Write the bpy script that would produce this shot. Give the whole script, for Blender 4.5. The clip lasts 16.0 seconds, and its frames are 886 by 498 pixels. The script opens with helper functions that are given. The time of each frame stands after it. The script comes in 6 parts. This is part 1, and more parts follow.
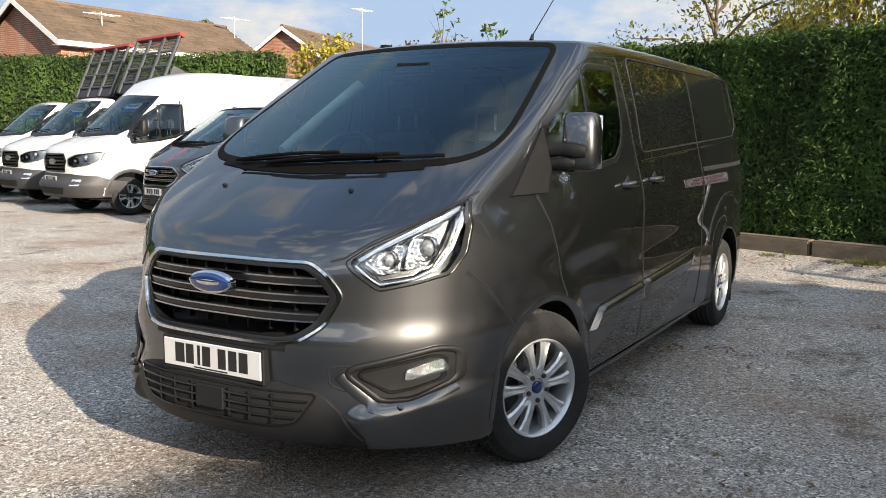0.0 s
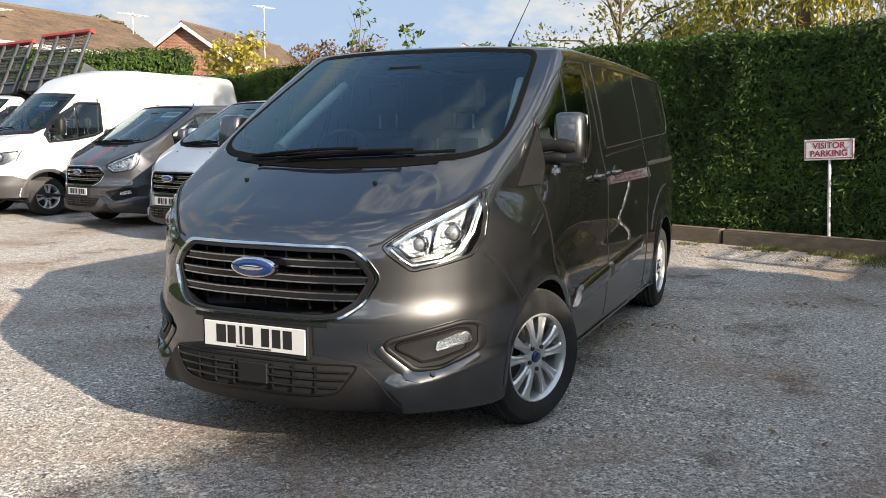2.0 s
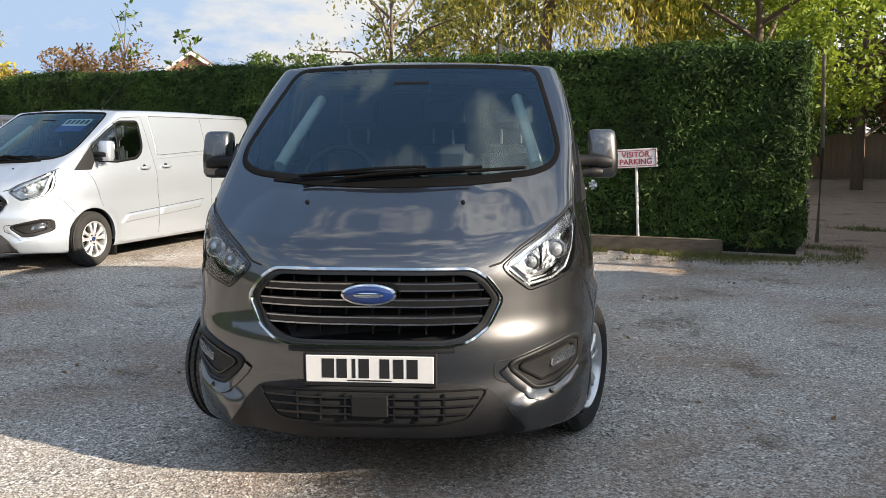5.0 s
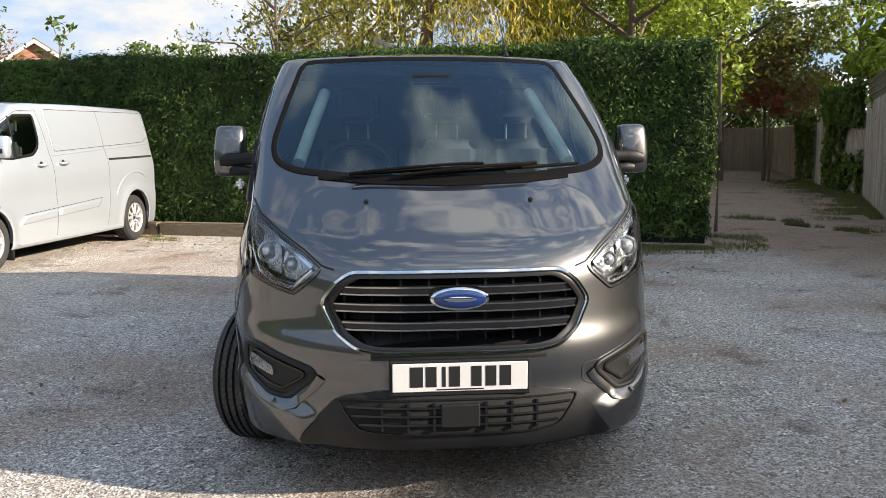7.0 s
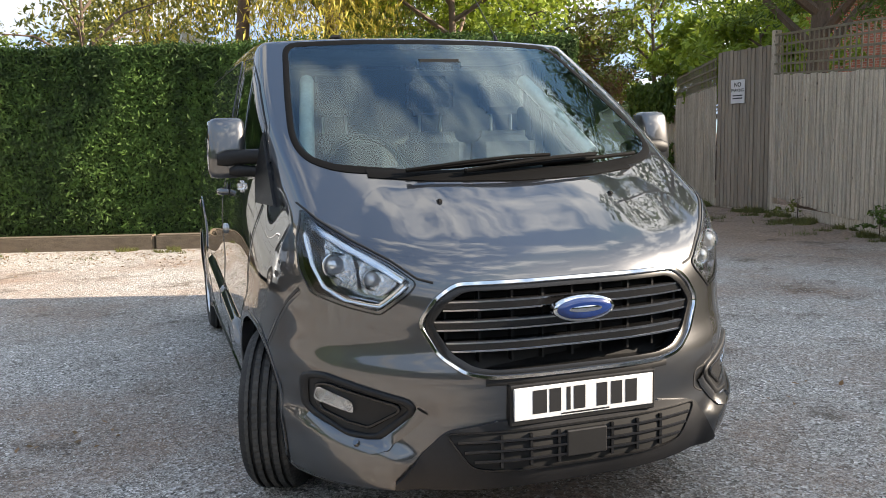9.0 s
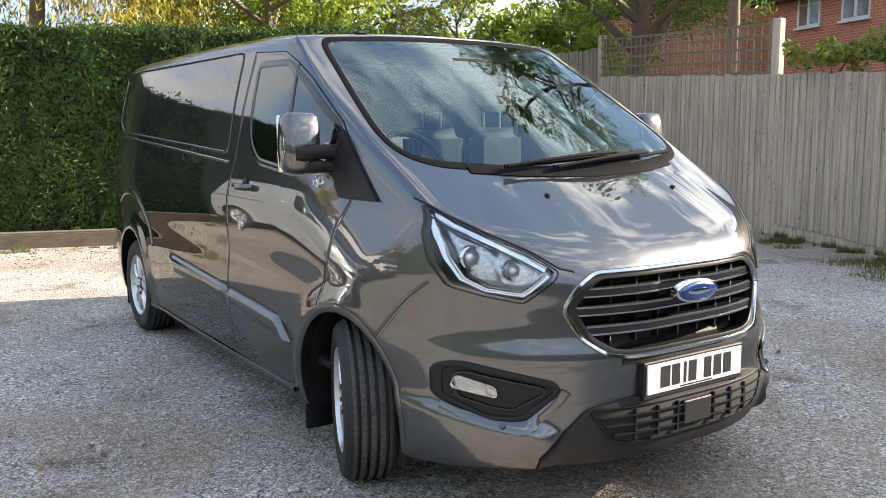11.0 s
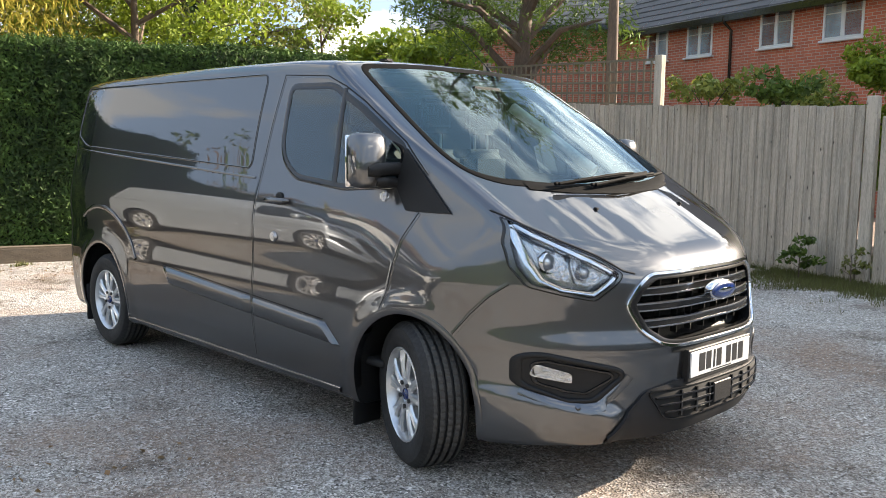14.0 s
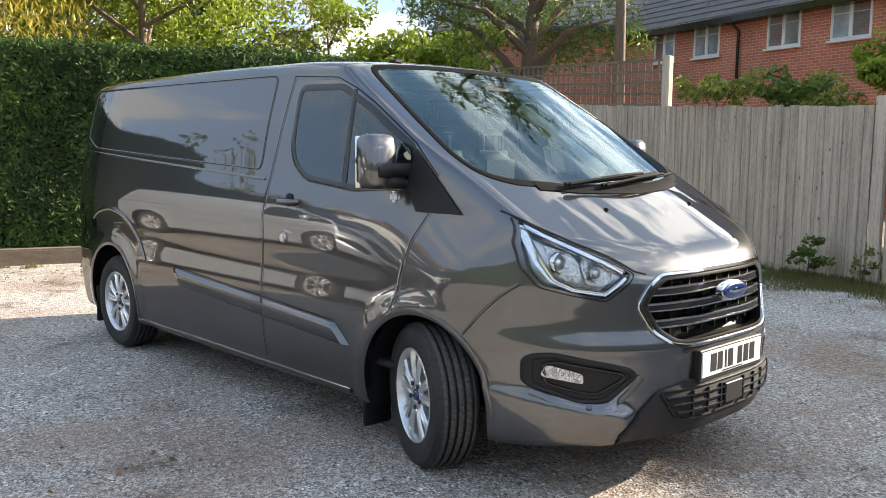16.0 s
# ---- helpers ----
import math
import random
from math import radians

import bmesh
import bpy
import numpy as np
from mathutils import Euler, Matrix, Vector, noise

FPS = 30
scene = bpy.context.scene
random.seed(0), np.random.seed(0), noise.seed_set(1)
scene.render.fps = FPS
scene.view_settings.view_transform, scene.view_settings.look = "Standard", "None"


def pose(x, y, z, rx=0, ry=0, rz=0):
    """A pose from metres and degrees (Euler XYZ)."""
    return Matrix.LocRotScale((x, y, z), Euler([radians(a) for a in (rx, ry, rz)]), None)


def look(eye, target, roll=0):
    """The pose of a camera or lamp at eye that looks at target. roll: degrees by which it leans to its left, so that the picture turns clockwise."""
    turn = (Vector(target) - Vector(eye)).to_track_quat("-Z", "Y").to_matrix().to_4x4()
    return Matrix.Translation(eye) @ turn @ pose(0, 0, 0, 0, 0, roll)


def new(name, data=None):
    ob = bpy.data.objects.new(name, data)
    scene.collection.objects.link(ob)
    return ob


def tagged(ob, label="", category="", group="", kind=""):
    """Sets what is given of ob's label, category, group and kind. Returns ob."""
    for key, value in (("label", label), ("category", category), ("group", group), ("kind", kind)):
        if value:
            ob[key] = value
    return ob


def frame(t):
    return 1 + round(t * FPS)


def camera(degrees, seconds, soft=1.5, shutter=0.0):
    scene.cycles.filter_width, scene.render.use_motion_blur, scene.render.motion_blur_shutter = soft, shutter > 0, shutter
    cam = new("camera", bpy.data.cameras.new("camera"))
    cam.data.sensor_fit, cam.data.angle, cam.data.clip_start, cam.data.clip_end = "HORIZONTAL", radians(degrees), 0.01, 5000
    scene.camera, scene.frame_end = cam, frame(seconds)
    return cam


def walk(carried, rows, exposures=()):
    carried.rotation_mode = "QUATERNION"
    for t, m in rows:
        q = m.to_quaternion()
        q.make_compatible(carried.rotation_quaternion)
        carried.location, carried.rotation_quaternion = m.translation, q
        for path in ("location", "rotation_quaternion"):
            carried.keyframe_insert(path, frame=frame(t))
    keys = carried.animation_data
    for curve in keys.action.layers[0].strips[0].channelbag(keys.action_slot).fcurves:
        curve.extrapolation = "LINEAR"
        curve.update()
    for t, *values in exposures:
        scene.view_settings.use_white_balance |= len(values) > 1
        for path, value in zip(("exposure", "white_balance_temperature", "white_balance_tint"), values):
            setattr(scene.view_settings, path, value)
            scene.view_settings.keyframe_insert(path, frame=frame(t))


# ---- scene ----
cam = camera(54.5, 16.0, 0.7)
METRES, EYE, TILT, LEAN, TURN = 6.88, 1.445, 0.0, 0.0, 29.7
ROWS = [
    (0.0, 0.0096, 0.0034, -0.0049, 1.06, -7.3, -0.32),
    (0.5, 0.0063, -0.0202, -0.0061, 0.84, -7.41, -0.55),
    (1.0, -0.0063, -0.0389, -0.0058, 0.75, -7.35, -0.47),
    (1.5, -0.037, -0.0535, -0.0047, -0.44, -7.26, 0.58),
    (2.0, -0.0667, -0.0539, -0.0059, -5.8, -7.39, -0.17),
    (2.5, -0.1, -0.0494, -0.0041, -6.95, -7.23, 0.03),
    (3.0, -0.136, -0.0509, -0.0043, -11.52, -6.81, 0.05),
    (3.5, -0.1736, -0.0506, -0.0042, -14.86, -6.6, -0.14),
    (4.75, -0.275, 0.0005, -0.0005, -23.2, -6.75, 0.2),
    (6.0, -0.3663, 0.0712, 0.0008, -30.85, -6.91, 0.89),
    (6.5, -0.3925, 0.0902, 0.0018, -33.85, -7.15, 1.36),
    (7.0, -0.4011, 0.0997, 0.0015, -34.46, -7.24, 0.36),
    (7.5, -0.4087, 0.1268, -0.0029, -35.49, -7.31, 0.38),
    (8.0, -0.4234, 0.172, -0.0016, -37.94, -7.44, 0.13),
    (8.5, -0.4539, 0.213, 0.0002, -46.26, -7.33, 0.2),
    (9.0, -0.4795, 0.2579, -0.0021, -48.43, -7.42, 1.3),
    (10.25, -0.5545, 0.351, 0.001, -57.5, -7.8, 0.9),
    (11.5, -0.6287, 0.418, 0.0039, -65.55, -8.16, 0.39),
    (12.0, -0.6586, 0.4373, 0.004, -67.1, -7.84, 0.31),
    (12.5, -0.683, 0.46, 0.0062, -69.29, -6.89, 0.26),
    (13.0, -0.7007, 0.4875, 0.0034, -70.95, -6.78, 0.65),
    (13.5, -0.7059, 0.4961, 0.0029, -72.35, -6.8, -0.13),
    (14.0, -0.7068, 0.4984, 0.0032, -73.58, -6.72, -0.63),
    (14.5, -0.7072, 0.4986, 0.0031, -74.47, -6.66, -0.64),
    (15.0, -0.7072, 0.4985, 0.0032, -74.41, -6.63, -0.6),
    (15.5, -0.7076, 0.4998, 0.0028, -73.96, -6.63, -0.57),
    (16.0, -0.7074, 0.5008, 0.0025, -73.16, -6.61, -0.47),
]
walk(cam, [(t, pose(2.411, -3.44, EYE, TILT, LEAN, TURN) @ pose(METRES * x, METRES * y, METRES * z, 90 + pitch, roll, yaw)) for t, x, y, z, yaw, pitch, roll in ROWS],
     [(0.0, 1.2, 7250, 12), (3.5, 1.22, 7250, 12), (6.0, 1.33, 7200, 12), (9.0, 1.76, 7300, 13), (11.5, 2.06, 7300, 12.5), (13.0, 1.9, 7300, 12.5), (16.0, 1.9, 7300, 12.5)])

# ---- light ----
SUN_AZ, SUN_EL = radians(-21.0), radians(22.0)
to_sun = Vector((math.cos(SUN_EL) * math.cos(SUN_AZ), math.cos(SUN_EL) * math.sin(SUN_AZ), math.sin(SUN_EL)))
sun_data = bpy.data.lights.new("sun", "SUN")
sun_data.energy, sun_data.angle, sun_data.color = 4.7, radians(0.55), (1.0, 0.92, 0.81)
new("sun", sun_data).matrix_world = look(to_sun * 60, (0, 0, 0))

world = bpy.data.worlds.new("sky")
scene.world = world
world.use_nodes = True
wn, wl = world.node_tree.nodes, world.node_tree.links
wn.clear()
sky = wn.new("ShaderNodeTexSky")
sky.sky_type, sky.sun_disc = "NISHITA", False
sky.sun_elevation, sky.sun_rotation = SUN_EL, math.pi / 2 - SUN_AZ
sky.air_density, sky.dust_density, sky.ozone_density = 1.3, 0.5, 1.6
coords = wn.new("ShaderNodeTexCoord")
stretch = wn.new("ShaderNodeMapping")
stretch.inputs["Scale"].default_value = (1.5, 1.5, 3.6)
clouds = wn.new("ShaderNodeTexNoise")
clouds.inputs["Scale"].default_value, clouds.inputs["Detail"].default_value, clouds.inputs["Roughness"].default_value = 2.6, 9.0, 0.6
cover = wn.new("ShaderNodeValToRGB")
cover.color_ramp.elements[0].position, cover.color_ramp.elements[1].position = 0.49, 0.61
white = wn.new("ShaderNodeRGB")
white.outputs[0].default_value = (3.55, 3.78, 4.0, 1)
blend = wn.new("ShaderNodeMix")
blend.data_type = "RGBA"
back = wn.new("ShaderNodeBackground")
back.inputs["Strength"].default_value = 0.126
out = wn.new("ShaderNodeOutputWorld")
wl.new(coords.outputs["Generated"], stretch.inputs["Vector"])
wl.new(stretch.outputs["Vector"], clouds.inputs["Vector"])
wl.new(clouds.outputs["Fac"], cover.inputs["Fac"])
wl.new(cover.outputs["Color"], blend.inputs["Factor"])
lift = wn.new("ShaderNodeMix")
lift.data_type, lift.blend_type = "RGBA", "MULTIPLY"
lift.inputs["Factor"].default_value = 1.0
lift.inputs[7].default_value = (1.02, 1.09, 1.2, 1)
wl.new(sky.outputs["Color"], lift.inputs[6])
haze = wn.new("ShaderNodeMix")
haze.data_type, haze.blend_type = "RGBA", "DARKEN"
haze.inputs["Factor"].default_value = 1.0
haze.inputs[7].default_value = (1.5, 2.15, 3.2, 1)
wl.new(lift.outputs[2], haze.inputs[6])
wl.new(haze.outputs[2], blend.inputs[6])
# clouds scatter forwards: brighter towards the sun, greyer away from it
aim, glow, lit = wn.new("ShaderNodeVectorMath"), wn.new("ShaderNodeMapRange"), wn.new("ShaderNodeVectorMath")
aim.operation, aim.inputs[1].default_value = "DOT_PRODUCT", to_sun
glow.inputs["From Min"].default_value, glow.inputs["From Max"].default_value = -0.5, 1.0
glow.inputs["To Min"].default_value, glow.inputs["To Max"].default_value = 0.76, 2.1
glow.interpolation_type = "SMOOTHSTEP"
lit.operation = "SCALE"
wl.new(coords.outputs["Generated"], aim.inputs[0]), wl.new(aim.outputs["Value"], glow.inputs["Value"])
wl.new(white.outputs[0], lit.inputs[0]), wl.new(glow.outputs[0], lit.inputs["Scale"])
wl.new(lit.outputs[0], blend.inputs[7])
wl.new(blend.outputs[2], back.inputs["Color"])
wl.new(back.outputs[0], out.inputs["Surface"])

# ---- materials ----
def material(name, colour, rough=0.6, metal=0.0, vary=0.15, scale=6.0, fine=60.0, bump=0.0, bump_scale=80.0, coat=0.0, coat_rough=0.03,
             colour2=None, per_object=0.0, per_island=0.0, spec=0.5, stretch=(1, 1, 1), translucent=0.0, knots=0.0):
    """A procedural surface: two scales of colour variation, optional relief, clear coat and variation from piece to piece."""
    m = bpy.data.materials.new(name)
    m.use_nodes = True
    n, l = m.node_tree.nodes, m.node_tree.links
    b = n["Principled BSDF"]
    b.inputs["Roughness"].default_value, b.inputs["Metallic"].default_value = rough, metal
    b.inputs["Coat Weight"].default_value, b.inputs["Coat Roughness"].default_value = coat, coat_rough
    b.inputs["Specular IOR Level"].default_value = spec
    tc = n.new("ShaderNodeTexCoord")
    mp = n.new("ShaderNodeMapping")
    mp.inputs["Scale"].default_value = stretch
    l.new(tc.outputs["Object"], mp.inputs["Vector"])
    if per_object:
        oi, sh = n.new("ShaderNodeObjectInfo"), n.new("ShaderNodeVectorMath")
        sh.operation, sh.inputs[1].default_value = "MULTIPLY", (37.0, 53.0, 71.0)
        l.new(oi.outputs["Random"], sh.inputs[0]), l.new(sh.outputs[0], mp.inputs["Location"])
    c2 = colour2 or tuple(c * 0.6 for c in colour)
    big, small = n.new("ShaderNodeTexNoise"), n.new("ShaderNodeTexNoise")
    big.inputs["Scale"].default_value, big.inputs["Detail"].default_value = scale, 5
    small.inputs["Scale"].default_value, small.inputs["Detail"].default_value = fine, 3
    l.new(mp.outputs[0], big.inputs["Vector"]), l.new(mp.outputs[0], small.inputs["Vector"])
    add = n.new("ShaderNodeMath")
    add.operation = "ADD"
    l.new(big.outputs["Fac"], add.inputs[0]), l.new(small.outputs["Fac"], add.inputs[1])
    rng = n.new("ShaderNodeMapRange")
    rng.inputs["From Min"].default_value, rng.inputs["From Max"].default_value = 0.65, 1.35
    rng.inputs["To Min"].default_value, rng.inputs["To Max"].default_value = 0.5 - vary * 2.2, 0.5 + vary * 2.2
    l.new(add.outputs[0], rng.inputs["Value"])
    last = rng.outputs[0]
    for amount, node, socket in ((per_object, "ShaderNodeObjectInfo", "Random"), (per_island, "ShaderNodeNewGeometry", "Random Per Island")):
        if amount:
            src, mul = n.new(node), n.new("ShaderNodeMath")
            mul.operation = "MULTIPLY_ADD"
            mul.inputs[1].default_value = amount
            l.new(src.outputs[socket], mul.inputs[0]), l.new(last, mul.inputs[2])
            sub = n.new("ShaderNodeMath")
            sub.operation, sub.inputs[1].default_value = "SUBTRACT", amount / 2
            l.new(mul.outputs[0], sub.inputs[0])
            last = sub.outputs[0]
    mix = n.new("ShaderNodeMix")
    mix.data_type = "RGBA"
    mix.inputs[6].default_value, mix.inputs[7].default_value = (*c2, 1), (*colour, 1)
    l.new(last, mix.inputs["Factor"])
    l.new(mix.outputs[2], b.inputs["Base Color"])
    if knots:
        vo, km, kx = n.new("ShaderNodeTexVoronoi"), n.new("ShaderNodeMapRange"), n.new("ShaderNodeMix")
        vm = n.new("ShaderNodeMapping")
        vm.inputs["Scale"].default_value = (1, 1, 0.55)
        l.new(mp.inputs["Location"].links[0].from_socket, vm.inputs["Location"]) if mp.inputs["Location"].links else None
        l.new(tc.outputs["Object"], vm.inputs["Vector"]), l.new(vm.outputs[0], vo.inputs["Vector"])
        vo.inputs["Scale"].default_value = 7.5
        km.inputs["From Min"].default_value, km.inputs["From Max"].default_value, km.inputs["To Min"].default_value, km.inputs["To Max"].default_value = 0.05, 0.12, knots, 0.0
        l.new(vo.outputs["Distance"], km.inputs["Value"])
        kx.data_type = "RGBA"
        kx.inputs[7].default_value = (0.05, 0.038, 0.03, 1)
        l.new(km.outputs[0], kx.inputs["Factor"]), l.new(mix.outputs[2], kx.inputs[6]), l.new(kx.outputs[2], b.inputs["Base Color"])
    if bump:
        tex, bp = n.new("ShaderNodeTexNoise"), n.new("ShaderNodeBump")
        tex.inputs["Scale"].default_value, tex.inputs["Detail"].default_value = bump_scale, 4
        bp.inputs["Strength"].default_value, bp.inputs["Distance"].default_value = bump, 0.01
        l.new(mp.outputs[0], tex.inputs["Vector"]), l.new(tex.outputs["Fac"], bp.inputs["Height"]), l.new(bp.outputs[0], b.inputs["Normal"])
    if translucent:
        tr, ms = n.new("ShaderNodeBsdfTranslucent"), n.new("ShaderNodeMixShader")
        ms.inputs[0].default_value = translucent
        l.new(mix.outputs[2], tr.inputs["Color"]), l.new(b.outputs[0], ms.inputs[1]), l.new(tr.outputs[0], ms.inputs[2])
        l.new(ms.outputs[0], n["Material Output"].inputs["Surface"])
    return m


def glass(name, tint, ior=1.5, rough=0.0, sheen=(1, 1, 1)):
    """A thin pane: tinted see-through, with gloss by Fresnel."""
    m = bpy.data.materials.new(name)
    m.use_nodes = True
    n, l = m.node_tree.nodes, m.node_tree.links
    n.remove(n["Principled BSDF"])
    tr, gl, fr, ms = (n.new("ShaderNode" + k) for k in ("BsdfTransparent", "BsdfGlossy", "Fresnel", "MixShader"))
    tr.inputs["Color"].default_value = (*tint, 1)
    gl.inputs["Color"].default_value = (*sheen, 1)
    gl.inputs["Roughness"].default_value, fr.inputs["IOR"].default_value = rough, ior
    l.new(fr.outputs[0], ms.inputs[0]), l.new(tr.outputs[0], ms.inputs[1]), l.new(gl.outputs[0], ms.inputs[2])
    l.new(ms.outputs[0], n["Material Output"].inputs["Surface"])
    return m


def paint(name, colour, metal=0.55, rough=0.32, flake=0.05):
    """Vehicle lacquer: flake under a clear coat, with a little road dust."""
    m = material(name, colour, rough, metal, vary=flake, scale=1.2, fine=900, coat=1.0, coat_rough=0.0, colour2=tuple(c * 0.72 for c in colour))
    b = m.node_tree.nodes["Principled BSDF"]
    b.inputs["Coat IOR"].default_value = 1.8
    if metal > 0.5:
        b.inputs["Specular Tint"].default_value = (0.22, 0.22, 0.23, 1)
    return m


grey_paint = paint("magnetic_grey_paint", (0.1, 0.1015, 0.1055), 1.0, 0.375)
silver_paint = paint("silver_paint", (0.52, 0.575, 0.64), 0.6, 0.4)
white_paint = paint("white_paint", (0.72, 0.72, 0.71), 0.0, 0.4, 0.02)
dark_paint = paint("dark_grey_paint", (0.06, 0.062, 0.07), 0.6, 0.34)
red_stripe = material("red_stripe", (0.35, 0.02, 0.015), 0.35)
black_plastic = material("black_plastic", (0.011, 0.011, 0.0115), 0.5, spec=0.3, bump=0.12, bump_scale=500)
grey_plastic = material("grey_plastic", (0.045, 0.045, 0.048), 0.55, bump=0.1, bump_scale=400)
gloss_black = material("gloss_black", (0.012, 0.012, 0.013), 0.12)
seam_black = material("seam_black", (0.004, 0.004, 0.004), 0.8)
satin_slat = material("satin_slat", (0.011, 0.011, 0.0115), 0.26, spec=0.4)
glint_chrome = material("slat_glint_chrome", (0.5, 0.5, 0.51), 0.14, 1.0, vary=0.03)
chrome = material("chrome", (0.85, 0.86, 0.87), 0.09, 1.0, vary=0.02)
dull_chrome = material("satin_chrome", (0.6, 0.6, 0.61), 0.28, 1.0, vary=0.03)
rubber = material("tyre_rubber", (0.031, 0.0305, 0.03), 0.75, spec=0.3, vary=0.3, bump=0.2, bump_scale=160, colour2=(0.017, 0.0165, 0.016))
tread_dust = material("dusty_tread", (0.075, 0.072, 0.067), 0.9, spec=0.2, vary=0.3, bump=0.2, bump_scale=160, colour2=(0.045, 0.043, 0.04))
alloy = material("alloy", (0.8, 0.81, 0.82), 0.3, 0.7, vary=0.06)
steel_dark = material("brake_steel", (0.12, 0.115, 0.11), 0.45, 0.9)
windscreen_glass = glass("windscreen_glass", (0.8, 0.94, 0.92), 1.56, sheen=(0.74, 0.93, 1.0))
window_glass = glass("window_glass", (0.8, 0.9, 0.88), 1.85, sheen=(0.86, 0.96, 1.0))
lens_glass = glass("lens_glass", (0.93, 0.95, 0.96))
reflector = material("lamp_reflector", (0.85, 0.86, 0.88), 0.1, 1.0, vary=0.03)
badge_blue = material("badge_blue", (0.008, 0.028, 0.13), 0.2, coat=1.0)
plate_white = material("plate_white", (0.66, 0.66, 0.66), 0.35, vary=0.03)
bar_black = material("bar_black", (0.012, 0.012, 0.013), 0.45)
wiper_black = material("wiper_black", (0.006, 0.006, 0.006), 0.75, spec=0.06)
cloth_dark = material("seat_cloth", (0.022, 0.024, 0.03), 0.9)
trim_dark = material("cab_trim", (0.016, 0.016, 0.0175), 0.55, spec=0.35)
lining = material("headlining", (0.4, 0.41, 0.4), 0.85)
bulkhead_grey = material("bulkhead_grey", (0.05, 0.053, 0.057), 0.7)
trim_pale = material("pillar_trim", (0.75, 0.78, 0.72), 0.7)
dash_top = material("dash_top", (0.12, 0.128, 0.132), 0.75)
sticker_white = material("sticker_white", (0.8, 0.82, 0.8), 0.5)
sticker_blue = material("sticker_blue", (0.03, 0.08, 0.35), 0.5)
hedge_leaf = material("conifer_spray", (0.078, 0.142, 0.03), 0.65, vary=0.4, scale=0.9, fine=6, per_island=0.55, colour2=(0.028, 0.05, 0.015), translucent=0.22, spec=0.2)
# near-black green: the deep shade between sprays is put into the core's colour
shaded_hedge_core = material("shaded_hedge_core", (0.014, 0.022, 0.008), 0.9, vary=0.3, scale=2, fine=25, bump=0.8, bump_scale=18)
fence_wood = material("weathered_board", (0.57, 0.48, 0.375), 0.85, vary=0.34, scale=2.6, fine=34, stretch=(9, 9, 0.5), bump=0.5, bump_scale=30, per_object=0.36, colour2=(0.27, 0.23, 0.18), knots=0.85)
dark_wood = material("dark_weathered_board", (0.31, 0.25, 0.19), 0.85, vary=0.2, scale=3, fine=40, stretch=(6, 6, 0.6), bump=0.4, bump_scale=30, per_object=0.4)
trellis_wood = material("trellis_wood", (0.2, 0.165, 0.11), 0.85, vary=0.25, scale=5, fine=50, bump=0.3)
sleeper_wood = material("sleeper_wood", (0.17, 0.13, 0.09), 0.9, vary=0.3, scale=4, fine=40, stretch=(0.8, 5, 5), bump=0.6, bump_scale=25, per_object=0.4)
tile_brown = material("brown_roof_tile", (0.15, 0.1, 0.065), 0.85, vary=0.3, scale=1.2, fine=8, per_island=0.6, bump=0.4, bump_scale=20, colour2=(0.085, 0.058, 0.036))
tile_dark = material("slate_roof_tile", (0.075, 0.072, 0.075), 0.7, vary=0.2, per_island=0.5)
upvc = material("white_upvc", (0.78, 0.78, 0.76), 0.4, vary=0.04)
# pale blue base colour stands in for sky reflected in the panes
pane_sky = material("house_pane_sky", (0.42, 0.5, 0.57), 0.06, vary=0.2, scale=2, fine=4)
bark = material("bark", (0.15, 0.105, 0.075), 0.9, vary=0.3, scale=8, fine=50, stretch=(1, 1, 0.3), bump=0.8, bump_scale=30)

# ---- helpers for shapes ----
from mathutils.bvhtree import BVHTree


def mesh_of(name, verts, faces, mat=None, smooth=False):
    me = bpy.data.meshes.new(name)
    me.from_pydata([tuple(map(float, v)) for v in verts], [], [tuple(map(int, f)) for f in faces])
    if mat:
        me.materials.append(mat)
    me.polygons.foreach_set("use_smooth", [smooth] * len(me.polygons))
    me.update()
    return me


def part(name, data, mat, parent, label="", smooth=True):
    """Link a bmesh or a mesh as one object under a thing or a part."""
    if isinstance(data, bmesh.types.BMesh):
        me = bpy.data.meshes.new(name)
        bmesh.ops.recalc_face_normals(data, faces=data.faces)
        data.to_mesh(me)
        data.free()
        me.polygons.foreach_set("use_smooth", [smooth] * len(me.polygons))
        if smooth:
            me.set_sharp_from_angle(angle=radians(48))
        data = me
    if mat and not data.materials:
        data.materials.append(mat)
    ob = new(name, data)
    if parent:
        ob.parent = parent
    if label:
        ob["label"] = label
    return ob


def thing(name, m, label, category, group="", kind=""):
    ob = new(name)
    ob.empty_display_size = 0.2
    ob.matrix_basis = m
    return tagged(ob, label, category, group, kind)


def box(bm, lo, hi, bevel=0.0, m=None, segments=1):
    """A box from corner to corner, with rounded edges."""
    r = bmesh.ops.create_cube(bm, size=1.0)["verts"]
    size = [b - a for a, b in zip(lo, hi)]
    for v in r:
        v.co = Vector([(v.co[i] + 0.5) * size[i] + lo[i] for i in range(3)])
    if bevel:
        edges = list({e for v in r for e in v.link_edges})
        got = bmesh.ops.bevel(bm, geom=edges, offset=min(bevel, 0.45 * min(map(abs, size))), segments=segments, affect="EDGES")
        r = list({v for f in got["faces"] for v in f.verts} | {v for v in r if v.is_valid})
    if m:
        bmesh.ops.transform(bm, matrix=m, verts=r)
    return r


